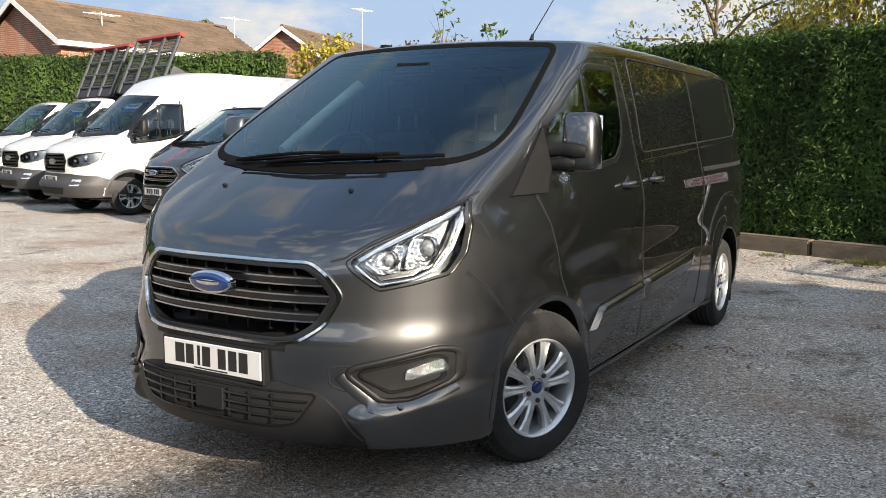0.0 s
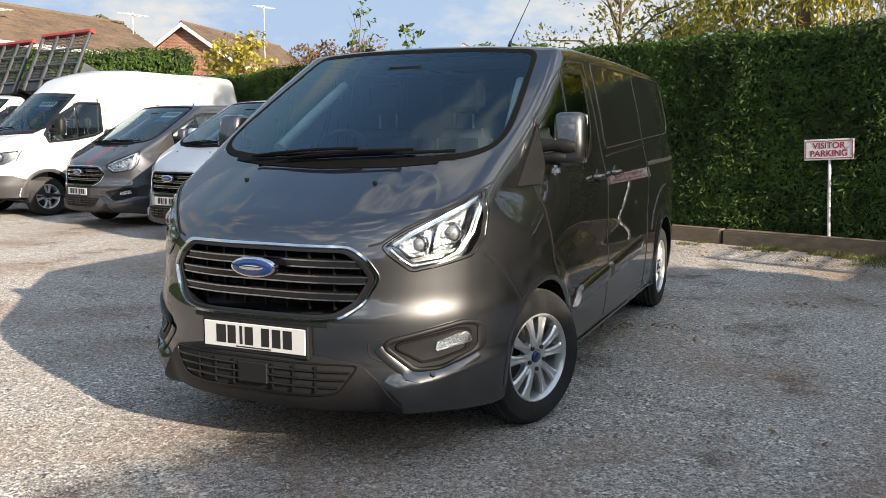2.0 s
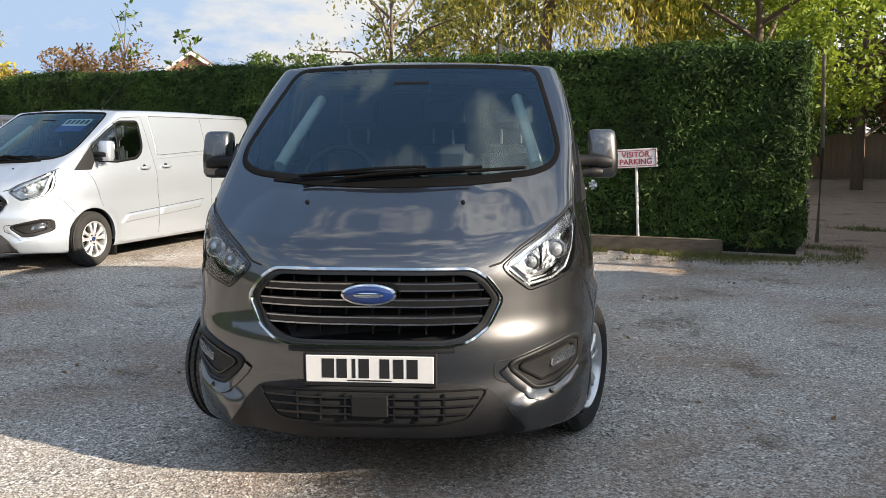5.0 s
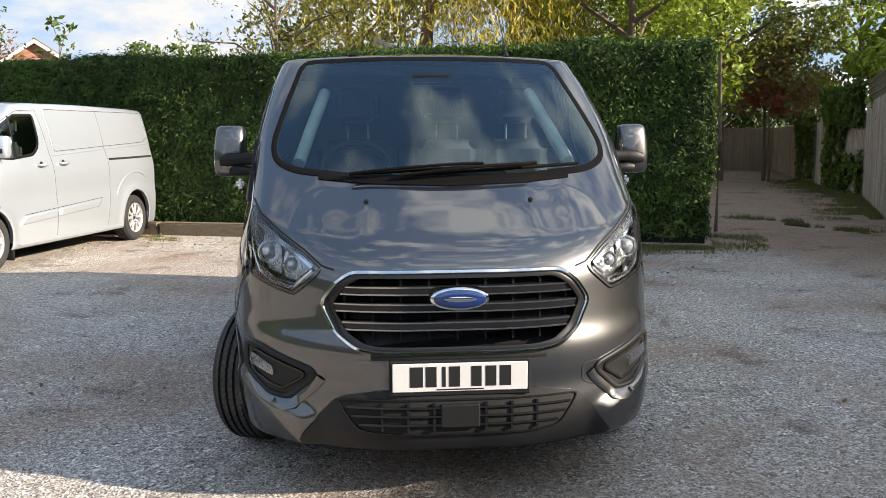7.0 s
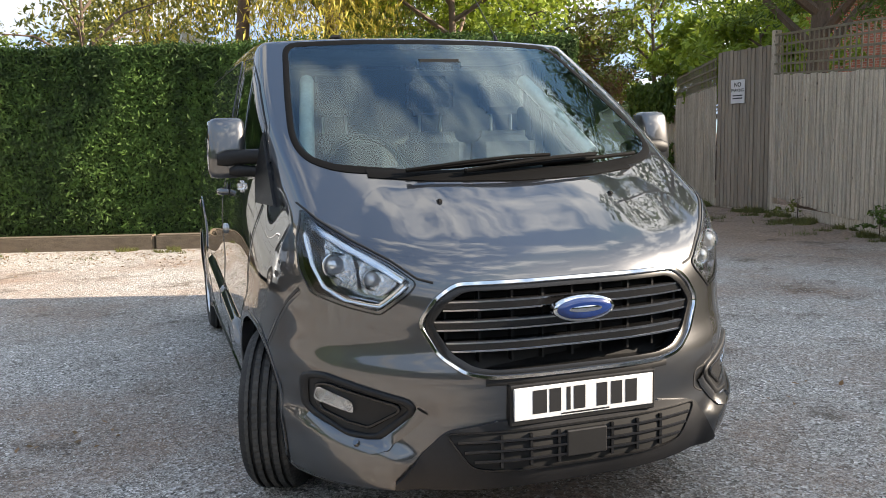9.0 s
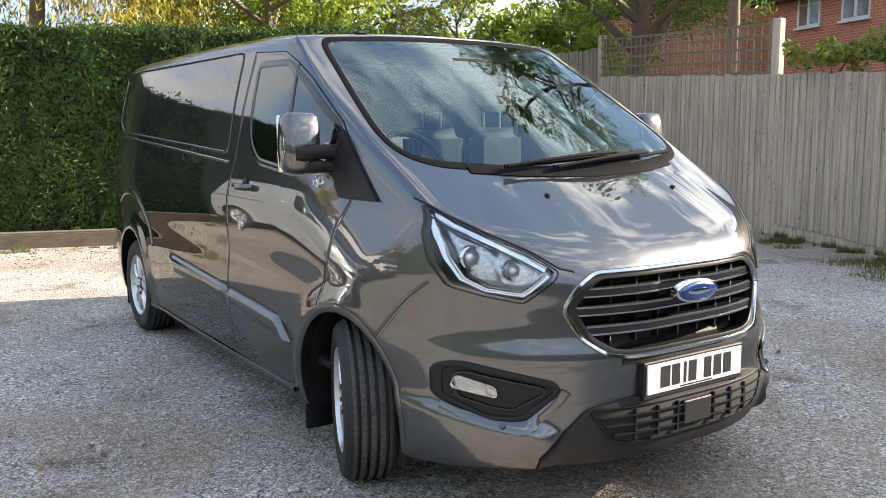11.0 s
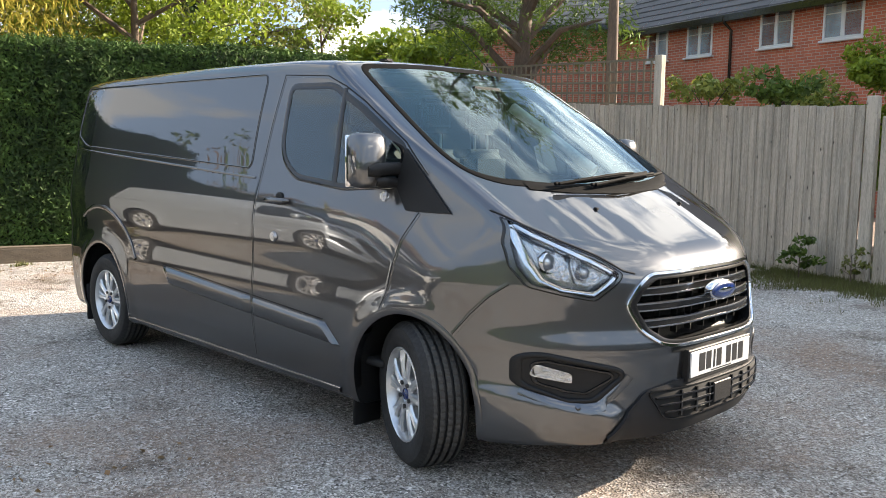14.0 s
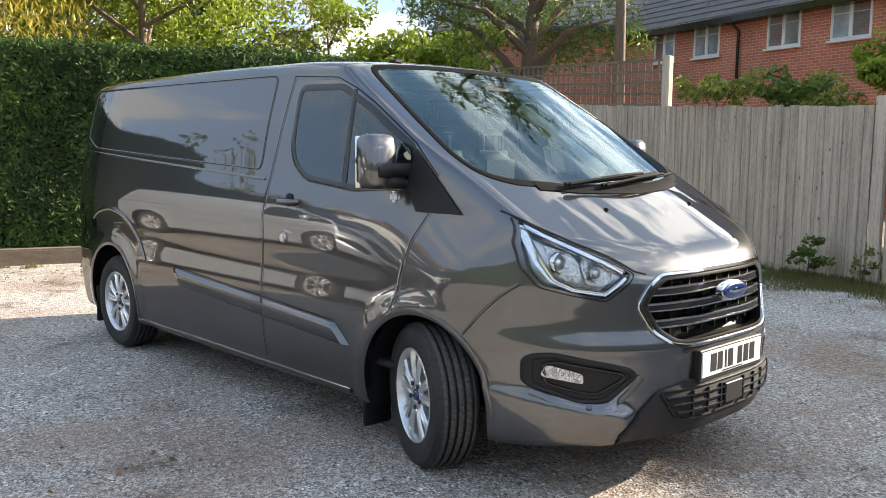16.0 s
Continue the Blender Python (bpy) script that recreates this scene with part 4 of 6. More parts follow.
        box(bm, (x - 0.005, hit.y - 0.023, 0.345), (x + 0.005, hit.y, 0.455))
        part("intake_rib", bm, satin_slat, low, "", False)
    bm = bmesh.new()
    hit, _ = sk.cast("front", 0, 0.4)
    box(bm, (-0.075, hit.y - 0.030, 0.36), (0.075, hit.y, 0.45), 0.004)
    part("radar_cover", bm, black_plastic, low, "", False)
    part("bumper_lip", sk.ribbon([(-0.62, 0.268), (-0.4, 0.262), (0, 0.26), (0.4, 0.262), (0.62, 0.268)], "front", 0.03, 0.008), black_plastic, van)
    part("intake_frame", sk.ribbon(rounded(intake, 0.03), "front", 0.008, 0.022, True, 0.03), satin_slat, low)
    for sx in (-1, 1):
        fog = FOG_CUSTOM if sx > 0 else flip(FOG_CUSTOM)
        fl = part("fog_lamp", sk.patch(fog, "front", 0.004, 0.008), black_plastic, van, "fog lamp in a black recess")
        part("fog_frame", sk.ribbon(fog, "front", 0.022, 0.012, True, 0.03), black_plastic, fl)
        part("fog_rim", sk.ribbon(shrink(fog, 0.036), "front", 0.012, 0.012, True, 0.03), satin_slat, fl)
        lamp = rounded([(0.728, 0.510), (0.732, 0.553), (0.826, 0.588), (0.838, 0.538)], 0.014)
        part("fog_bowl", sk.patch(lamp if sx > 0 else flip(lamp), "front", 0.012, 0.008), facet, fl)
        part("fog_lens", sk.patch(lamp if sx > 0 else flip(lamp), "front", 0.016, 0, single=True), lens_glass, fl)
        ridge = [(0.535, 0.535), (0.555, 0.505), (0.60, 0.462), (0.652, 0.418), (0.70, 0.408), (0.76, 0.414), (0.86, 0.468)]
        part("fog_surround", sk.ribbon(ridge if sx > 0 else flip(ridge), "front", 0.036, 0.009, False, 0.02), paint_mat, van)
        lamp_unit(van, sk, LAMP_CUSTOM if sx > 0 else lampr, None, ((sx * 0.752, 1.0, 0.034), (sx * 0.648, 0.958, 0.027)), 0.055)
        drl = [(0.565, 0.945), (0.645, 0.876), (0.74, 0.893), (0.795, 0.93), (0.822, 1.0), (0.832, 1.08), (0.83, 1.155)]
        part("running_light", sk.ribbon(drl if sx > 0 else flip(drl), "front", 0.02, -0.008, False, 0.02, 0.03), drl_white, van)
        pod = rounded([(0.59, 0.958), (0.645, 0.905), (0.70, 0.915), (0.705, 0.99), (0.69, 1.035)], 0.012)
        part("lamp_pod", sk.patch(pod if sx > 0 else flip(pod), "front", -0.03, 0.006), facet, van)
        pod = rounded([(0.715, 0.92), (0.775, 0.935), (0.80, 1.0), (0.80, 1.085), (0.715, 1.045)], 0.014)
        part("lamp_pod", sk.patch(pod if sx > 0 else flip(pod), "front", -0.03, 0.006), facet, van)
        brow = [(0.824, 1.15), (0.79, 1.112), (0.72, 1.062), (0.63, 1.005), (0.57, 0.962)]
        part("lamp_brow", sk.ribbon(brow if sx > 0 else flip(brow), "front", 0.026, -0.008, False, 0.02, 0.02), drl_white, van)
        for x, z in ((0.305, 0.487), (0.735, 0.415)):
            hit, no = sk.cast("front", sx * x, z)
            bm = bmesh.new()
            rod(bm, hit - no * 0.005, hit + no * 0.012, 0.013, 0.011, 14)
            part("parking_sensor", bm, paint_mat, van)
    eye = rounded([(0.50, 0.50), (0.50, 0.565), (0.575, 0.575), (0.59, 0.52), (0.56, 0.47)], 0.02)
    part("tow_cover", sk.ribbon(eye, "front", 0.006, 0.002, True, 0.02), seam_black, van)
    for side in ("left", "right"):
        gap(van, sk, [(-0.52, 0.905), (-0.44, 0.845), (-0.36, 0.765), (-0.28, 0.668)], side, paint_mat, 0.005)
    # roof fittings
    hit, _ = sk.cast("top", 0.47, 0.86)
    bm = bmesh.new()
    rod(bm, hit, hit + Vector((0, 0.02, 0.03)), 0.012, 0.008)
    rod(bm, hit + Vector((0, 0.02, 0.03)), hit + Vector((0, 0.42, 0.36)), 0.0035, 0.002, 6)
    part("aerial", bm, black_plastic, van)
    hit, _ = sk.cast("top", -0.42, 0.80)
    bm = bmesh.new()
    box(bm, hit - Vector((0.03, 0.04, 0.01)), hit + Vector((0.03, 0.04, 0.014)), 0.012, segments=2)
    part("roof_beacon", bm, black_plastic, van)
    # cab
    bm = bmesh.new()
    prev = None
    for y, z in ((-0.42, 1.16), (-0.3, 1.20), (0.05, 1.235), (0.22, 1.215), (0.3, 1.12), (0.3, 0.8)):
        row = [bm.verts.new((x, y + 0.10 * (x / 0.8) ** 2 * (1 if y < 0 else 0.2), z + (0.02 if x < -0.15 and y > 0 else 0))) for x in np.linspace(-0.83, 0.83, 13)]
        if prev:
            for i in range(12):
                bm.faces.new((prev[i], prev[i + 1], row[i + 1], row[i]))
        prev = row
    part("dashboard", bm, dash_top, van)
    bm = bmesh.new()
    box(bm, (0.15, 0.0, 1.225), (0.34, 0.1, 1.30), 0.01)
    part("dash_tray", bm, grey_plastic, van)
    bm = bmesh.new()
    box(bm, (-0.79, 1.32, 0.5), (0.79, 1.35, 1.82), 0.01)
    part("bulkhead", bm, bulkhead_grey, van)
    bm = bmesh.new()
    box(bm, (-0.9, 0.25, 0.4), (0.9, 1.32, 0.44), 0.01)
    part("cab_floor", bm, trim_dark, van)
    bm = bmesh.new()
    box(bm, (-0.70, 0.72, 1.845), (0.70, 1.35, 1.87), 0.01)
    part("headlining", bm, lining, van)
    for sx in (-1, 1):
        bm = bmesh.new()
        tube(bm, [(sx * 0.69, 0.20, 1.34), (sx * 0.64, 0.46, 1.52), (sx * 0.58, 0.76, 1.72)], 0.034, 8)
        part("pillar_trim", bm, trim_pale, van)
    for x, w in ((-0.4, 0.52), (0.13, 0.42), (0.55, 0.42)):
        seat(van, x, 1.0, w)
    bm = bmesh.new()
    c, q = Vector((-0.40, 0.36, 1.27)), Euler((radians(62), 0, 0)).to_matrix()
    tube(bm, [c + q @ Vector((0.19 * math.cos(a), 0.19 * math.sin(a), 0)) for a in [2 * math.pi * k / 30 for k in range(31)]], 0.016, 8)
    for a in (0.1, math.pi - 0.1, -math.pi / 2):
        rod(bm, c, c + q @ Vector((0.185 * math.cos(a), 0.185 * math.sin(a), 0)), 0.016)
    part("steering_wheel", bm, black_plastic, van)
    bm = bmesh.new()
    box(bm, (-0.11, 0.42, 1.745), (0.11, 0.47, 1.80), 0.012, segments=2)
    part("mirror_pod", bm, black_plastic, van)
    # under side
    bm = bmesh.new()
    box(bm, (-0.8, 0.5, 0.2), (0.8, 2.8, 0.3), 0.02)
    part("underbody", bm, seam_black, van)
    for sx in (-1, 1):
        bm = bmesh.new()
        box(bm, (sx * 0.78 if sx > 0 else -0.95, 0.40, 0.09), (0.95 if sx > 0 else -0.78, 0.425, 0.36), 0.008)
        part("mud_flap", bm, black_plastic, van)
        bm = bmesh.new()
        box(bm, (sx * 0.78 if sx > 0 else -0.95, 3.72, 0.12), (0.95 if sx > 0 else -0.78, 3.745, 0.40), 0.008)
        part("mud_flap", bm, black_plastic, van)
    for y, st in ((0.0, steer), (3.3, 0.0)):
        for sx in (-1, 1):
            add_wheel(van, wheels_custom, Matrix.Translation((sx * 0.868, y, 0.335)) @ Matrix.Rotation(st, 4, "Z") @ Matrix.Rotation(0 if sx > 0 else math.pi, 4, "Z"))
    bm = bmesh.new()
    rod(bm, (-0.55, 0, 0.335), (0.55, 0, 0.335), 0.03)
    rod(bm, (-0.75, 3.3, 0.335), (0.75, 3.3, 0.335), 0.05)
    part("axles", bm, seam_black, van)
    if stripe:
        for x in (0.16, 0.235):
            part("bonnet_stripe", sk.ribbon([(x, -0.93), (x, -0.48)], "top", 0.02 if x < 0.2 else 0.012, 0.0015), red_stripe, van)
    if card:
        price_card(van, sk)
    del van["paint_mat"]
    return van


def price_card(van, sk, x=0.42, z=1.78, w=0.17):
    """A sales card behind the glass, its figures as plain bars."""
    poly = [(x - w, z - 0.05), (x + w, z - 0.05), (x + w, z + 0.04), (x - w, z + 0.04)]
    card = part("sales_card", sk.patch(poly, "front", -0.012, 0.003, 0.2), sticker_white, van, "white sales card behind the windscreen", False)
    for k in range(5):
        a = x - w * 0.8 + k * w * 0.36
        part("bar", sk.patch([(a, z - 0.025), (a + w * 0.22, z - 0.025), (a + w * 0.22, z + 0.025), (a, z + 0.025)], "front", -0.0105, 0.001, 0.2), bar_black, card, "", False)
    part("card_foot", sk.patch([(x - w, z - 0.12), (x + w, z - 0.12), (x + w, z - 0.052), (x - w, z - 0.052)], "front", -0.012, 0.003, 0.2), sticker_blue, card, "", False)


small_van(Matrix.Identity(4), grey_paint, "dark grey metallic panel van with front wheels turned, on gravel", radians(-21), card=False)
ROW_TURN = radians(-12.5)


def parked(x, y):
    return Matrix.Translation((x, y, 0)) @ Matrix.Rotation(ROW_TURN, 4, "Z")


small_van(parked(-5.5, 5.9), silver_paint, "silver panel van with a sales card, parked against the hedge", 0)
small_van(parked(-8.24, 6.98), dark_paint, "dark grey panel van with red bonnet stripes and sales card", 0, stripe=True)

# ---- ground ----
def gravel_material():
    """Crushed stone of many tints, with earthy worn patches, and bare earth along the lane."""
    m = bpy.data.materials.new("gravel")
    m.use_nodes = True
    n, l = m.node_tree.nodes, m.node_tree.links
    b = n["Principled BSDF"]
    b.inputs["Roughness"].default_value = 0.92
    tc = n.new("ShaderNodeTexCoord")

    def tex(kind, scale, **kw):
        t = n.new("ShaderNodeTex" + kind)
        t.inputs["Scale"].default_value = scale
        for k, v in kw.items():
            t.inputs[k].default_value = v
        l.new(tc.outputs["Object"], t.inputs["Vector"])
        return t

    def ramp(src, *stops):
        r = n.new("ShaderNodeValToRGB")
        e = r.color_ramp.elements
        while len(e) < len(stops):
            e.new(0.5)
        for el, (p, c) in zip(e, stops):
            el.position, el.color = p, (*c, 1)
        l.new(src, r.inputs["Fac"])
        return r.outputs["Color"]

    def mix(f, a, c, mode="MIX"):
        x = n.new("ShaderNodeMix")
        x.data_type, x.blend_type = "RGBA", mode
        if isinstance(f, float):
            x.inputs["Factor"].default_value = f
        else:
            l.new(f, x.inputs["Factor"])
        l.new(a, x.inputs[6]), l.new(c, x.inputs[7])
        return x.outputs[2]

    stones = tex("Voronoi", 80.0)
    small = tex("Voronoi", 150.0)
    c1 = ramp(stones.outputs["Color"], (0.12, (0.07, 0.063, 0.055)), (0.4, (0.30, 0.277, 0.245)), (0.62, (0.52, 0.49, 0.45)), (0.85, (0.95, 0.93, 0.89)))
    c2 = ramp(small.outputs["Color"], (0.12, (0.08, 0.072, 0.062)), (0.5, (0.37, 0.34, 0.30)), (0.88, (0.85, 0.82, 0.77)))
    which = tex("Noise", 9.0, Detail=6.0)
    stone = mix(ramp(which.outputs["Fac"], (0.42, (0, 0, 0)), (0.58, (1, 1, 1))), c1, c2)
    worn = tex("Noise", 0.55, Detail=8.0, Roughness=0.65)
    earth_tex = tex("Noise", 26.0, Detail=7.0)
    earth = ramp(earth_tex.outputs["Fac"], (0.3, (0.15, 0.095, 0.065)), (0.6, (0.32, 0.22, 0.155)), (0.8, (0.48, 0.365, 0.28)))
    base = mix(ramp(worn.outputs["Fac"], (0.46, (0, 0, 0)), (0.66, (0.85, 0.85, 0.85))), stone, earth)
    # bare earth where the lane begins
    sep = n.new("ShaderNodeSeparateXYZ")
    l.new(tc.outputs["Object"], sep.inputs[0])
    lane = n.new("ShaderNodeMath")
    lane.operation, lane.inputs[1].default_value = "MULTIPLY_ADD", 0.55
    l.new(sep.outputs["X"], lane.inputs[0]), l.new(sep.outputs["Y"], lane.inputs[2])
    wob = n.new("ShaderNodeMath")
    wob.operation, wob.inputs[1].default_value = "MULTIPLY_ADD", 6.0
    l.new(worn.outputs["Fac"], wob.inputs[0]), l.new(lane.outputs[0], wob.inputs[2])
    lm = n.new("ShaderNodeMapRange")
    lm.inputs["From Min"].default_value, lm.inputs["From Max"].default_value, lm.inputs["To Max"].default_value = 7.5, 12.5, 0.95
    l.new(wob.outputs[0], lm.inputs["Value"])
    east = n.new("ShaderNodeMapRange")
    east.inputs["From Min"].default_value, east.inputs["From Max"].default_value = 3.2, 5.0
    l.new(sep.outputs["X"], east.inputs["Value"])
    both = n.new("ShaderNodeMath")
    both.operation = "MULTIPLY"
    l.new(lm.outputs[0], both.inputs[0]), l.new(east.outputs[0], both.inputs[1])
    base = mix(both.outputs[0], base, earth)
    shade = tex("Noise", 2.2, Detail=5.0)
    base = mix(0.55, base, ramp(shade.outputs["Fac"], (0.3, (0.62, 0.60, 0.57)), (0.7, (1.0, 1.0, 1.0))), "MULTIPLY")
    damp = tex("Noise", 1.3, Detail=9.0, Roughness=0.72)
    base = mix(1.0, base, ramp(damp.outputs["Fac"], (0.36, (0.5, 0.46, 0.42)), (0.46, (1.0, 1.0, 1.0))), "MULTIPLY")
    grit = tex("Noise", 30.0, Detail=9.0, Roughness=0.75)
    base = mix(1.0, base, ramp(grit.outputs["Fac"], (0.32, (0.42, 0.41, 0.40)), (0.5, (0.95, 0.94, 0.93)), (0.66, (1.35, 1.34, 1.33))), "MULTIPLY")
    l.new(base, b.inputs["Base Color"])
    bp = n.new("ShaderNodeBump")
    bp.inputs["Strength"].default_value, bp.inputs["Distance"].default_value = 0.9, 0.008
    hs = n.new("ShaderNodeMath")
    hs.operation = "ADD"
    l.new(stones.outputs["Distance"], hs.inputs[0]), l.new(earth_tex.outputs["Fac"], hs.inputs[1])
    l.new(hs.outputs[0], bp.inputs["Height"]), l.new(bp.outputs[0], b.inputs["Normal"])
    return m


ground_mat = gravel_material()
n = 40
gv = [((i / n - 0.5) * 2, (j / n - 0.5) * 2) for j in range(n + 1) for i in range(n + 1)]
gv = [(math.copysign(abs(a) ** 3 * 400, a), math.copysign(abs(b) ** 3 * 400, b), 0) for a, b in gv]
gf = [(j * (n + 1) + i, j * (n + 1) + i + 1, (j + 1) * (n + 1) + i + 1, (j + 1) * (n + 1) + i) for j in range(n) for i in range(n)]
tagged(part("ground", mesh_of("ground", gv, gf, ground_mat), None, None), "pale gravel yard with worn earthy patches", "ground", kind="structure")


def foliage(name, pts, normals, size, mat, spread=0.6, rng=None, aspect=2.2, droop=0.0, parent=None):
    """Many small folded leaves or sprays at points, facing roughly along the normals."""
    rng = rng or np.random.default_rng(1)
    k = len(pts)
    nrm = normals + rng.normal(0, spread, (k, 3))
    nrm /= np.linalg.norm(nrm, axis=1)[:, None]
    t = rng.normal(0, 1, (k, 3))
    t[:, 2] -= droop
    t -= nrm * (t * nrm).sum(1)[:, None]
    t /= np.linalg.norm(t, axis=1)[:, None]
    b = np.cross(nrm, t)
    s = size * rng.uniform(0.6, 1.4, (k, 1))
    v = np.stack([pts - t * s, pts + b * s / aspect + nrm * s * 0.12, pts + t * s, pts - b * s / aspect + nrm * s * 0.12], 1).reshape(-1, 3)
    me = bpy.data.meshes.new(name)
    me.vertices.add(len(v)), me.vertices.foreach_set("co", v.ravel())
    idx = (np.arange(k)[:, None] * 4 + np.array([0, 1, 2, 0, 2, 3])).ravel()
    me.loops.add(len(idx)), me.loops.foreach_set("vertex_index", idx)
    me.polygons.add(2 * k), me.polygons.foreach_set("loop_start", np.arange(2 * k) * 3)
    me.update(calc_edges=True)
    me.materials.append(mat)
    ob = new(name, me)
    if parent:
        ob.parent = parent
    return ob


def hedge(name, a, b, high, deep, count, label, rng, size=0.031):
    """A clipped hedge from a to b (front edge), deep behind it."""
    a, b = Vector(a), Vector(b)
    d = (b - a).normalized()
    back = Vector((-d.y, d.x))
    length = (b - a).length
    n, mz = int(length / 0.25), int(high / 0.25)
    verts, faces = [], []
    ring = [(0, 0)] + [(0, z) for z in np.linspace(0.15, high, mz)] + [(deep * t, high) for t in (0.25, 0.5, 0.75)] + [(deep, z) for z in np.linspace(high, 0.15, mz)] + [(deep, 0)]
    for i in range(n + 1):
        p = a + d * (length * i / n)
        for o, z in ring:
            q = p + back * o
            w = 0.10 * noise.noise((q.x * 0.9, q.y * 0.9, z * 0.9)) + 0.05 * noise.noise((q.x * 3, q.y * 3, z * 3))
            q = q - back * (w - 0.07 if o == 0 else 0.07 - w if o >= deep else 0)
            verts.append((q.x, q.y, z + (w - 0.05 if z > high - 0.1 else 0)))
    r = len(ring)
    for i in range(n):
        for k in range(r - 1):
            faces.append((i * r + k, (i + 1) * r + k, (i + 1) * r + k + 1, i * r + k + 1))
    faces += [tuple(range(r))[::-1], tuple(n * r + k for k in range(r))]
    th = part(name, mesh_of(name, verts, faces, shaded_hedge_core, True), None, None)
    tagged(th, label, "hedge", kind="stuff")
    # sprays on front, top and both ends
    pts, nrm = [], []
    zone = rng.random(count)
    u, w = rng.random(count), rng.random(count)
    fa, ft, fe = length * high, length * deep, high * deep
    tot = fa + ft + 2 * fe
    for i in range(count):
        k = zone[i] * tot
        if k < fa:
            o, z, s, no = 0.0, 0.12 + w[i] ** 0.9 * (high - 0.1), u[i] * length, -back
        elif k < fa + ft:
            o, z, s, no = w[i] * deep, high, u[i] * length, Vector((0, 0))
        else:
            e = k < fa + ft + fe
            o, z, s, no = w[i] * deep, 0.12 + u[i] * (high - 0.1), 0.0 if e else length, (-d if e else d)
        q = a + d * s + back * o
        bump = 0.10 * noise.noise((q.x * 0.9, q.y * 0.9, z * 0.9)) + 0.05 * noise.noise((q.x * 3, q.y * 3, z * 3))
        q = q + no * (bump + 0.02)
        pts.append((q.x, q.y, z + (bump + 0.02 if no.length < 0.5 else 0)))
        nrm.append((no.x, no.y, 1.0 if no.length < 0.5 else 0.35))
    pts, nrm = np.array(pts), np.array(nrm)
    pts += rng.normal(0, size * 0.9, pts.shape)
    foliage("spray", pts, nrm, size, hedge_leaf, 0.5, rng, 3.2, 0.7, th)
    few = rng.random(len(pts)) < 0.05
    far = pts[few] + nrm[few] * rng.uniform(0.0, 0.055, (few.sum(), 1)) + np.array((0, 0, 1)) * rng.exponential(0.03, (few.sum(), 1)) * (pts[few, 2:3] > high - 0.06)
    foliage("frond", far, nrm[few] + np.array((0, 0, 0.25)), size * 1.35, hedge_leaf, 0.45, rng, 3.4, 0.5, th)
    return th


rng = np.random.default_rng(7)
HA, HB = (-24.0, 16.8), (4.25, 7.25)
hedge("conifer_hedge", HA, HB, 2.72, 1.6, 560000, "tall clipped dark green conifer hedge", rng)


# ---- sleepers ----
def sleeper(p, q, w=0.2, h=0.2):
    p, q = Vector((*p, 0)), Vector((*q, 0))
    bm = bmesh.new()
    box(bm, (0, -w / 2, -0.03), ((q - p).length, w / 2, h), 0.02, segments=2)
    for v in bm.verts:
        v.co.z += 0.012 * noise.noise(v.co * 3)
    bmesh.ops.transform(bm, matrix=Matrix.Translation(p) @ Matrix.Rotation(math.atan2(q.y - p.y, q.x - p.x), 4, "Z"), verts=bm.verts)
    tagged(part("railway_sleeper", bm, sleeper_wood, None), "weathered brown timber sleeper edging the gravel", "sleeper", "sleepers along the hedge")


hd = (Vector(HB) - Vector(HA)).normalized()
hn = Vector((-hd.y, hd.x))
for k in range(10):
    a = Vector(HB) - hd * (0.9 + 2.45 * k) - hn * 0.28
    sleeper(a - hd * 2.42, a)


# ---- fence ----
def fence_run(a, b, high, step=0.125, mat=fence_wood, trellis=0.0, rise=0.0, label="weathered grey close-board timber fence"):
    """Feather-edge boards overlapped on a gravel board, with posts and rails behind."""
    a, b = Vector((*b, 0)), Vector((*a, 0))
    d = (b - a).normalized()
    m = Matrix.Translation(a) @ Matrix.Rotation(math.atan2(d.y, d.x), 4, "Z")
    length = (b - a).length
    f = thing("fence", m, label, "fence", kind="structure")
    bm = bmesh.new()
    box(bm, (0, 0.0, 0), (length, 0.025, 0.16), 0.004)
    part("gravel_board", bm, fence_wood, f, "", False)
    for z in (0.45, 1.1, 1.7):
        bm = bmesh.new()
        box(bm, (0, 0.03, z - 0.04), (length, 0.08, z + 0.04), 0.004)
        part("rail", bm, mat, f, "", False)
    bm = bmesh.new()
    box(bm, (0, -0.028, 0.03), (step + 0.02, -0.004, high), 0.003)
    for v in bm.verts:
        if v.co.x < 0.05:
            v.co.y += 0.016
    shared = None
    k = 0
    while k * step < length - 0.02:
        if shared is None:
            o = part("board", bm, mat, f, "", False)
            shared = o.data
        else:
            o = part("board", shared, None, f)
        o.matrix_basis = Matrix.Translation((k * step, random.uniform(-0.006, 0.004), random.uniform(-0.015, 0.012) + rise * (1 - k * step / length))) @ Matrix.Rotation(random.uniform(-0.006, 0.006), 4, "Y")
        k += 1
    if trellis:
        t0, t1 = trellis_span(length)
        lattice = trellis_bm(t0, t1, high + 0.02, high + trellis)
        for v in lattice.verts:
            v.co.z += rise * (1 - v.co.x / length)
        tr = part("trellis", lattice, trellis_wood, f, "brown square lattice trellis", False)
    return f


def trellis_span(length):
    return 0.0, length


def trellis_bm(x0, x1, z0, z1, gap=0.16, w=0.034):
    bm = bmesh.new()
    x = x0
    while x <= x1:
        box(bm, (x - w / 2, 0.0, z0), (x + w / 2, 0.012, z1))
        x += gap
    z = z0
    while z <= z1 + 0.01:
        box(bm, (x0, -0.013, z - w / 2), (x1, -0.001, z + w / 2))
        z += gap
    return bm


FX = lambda y: 6.2 + 0.3 * y
fence_run((FX(0.8), 0.8), (FX(4.05), 4.05), 1.97, rise=0.13)
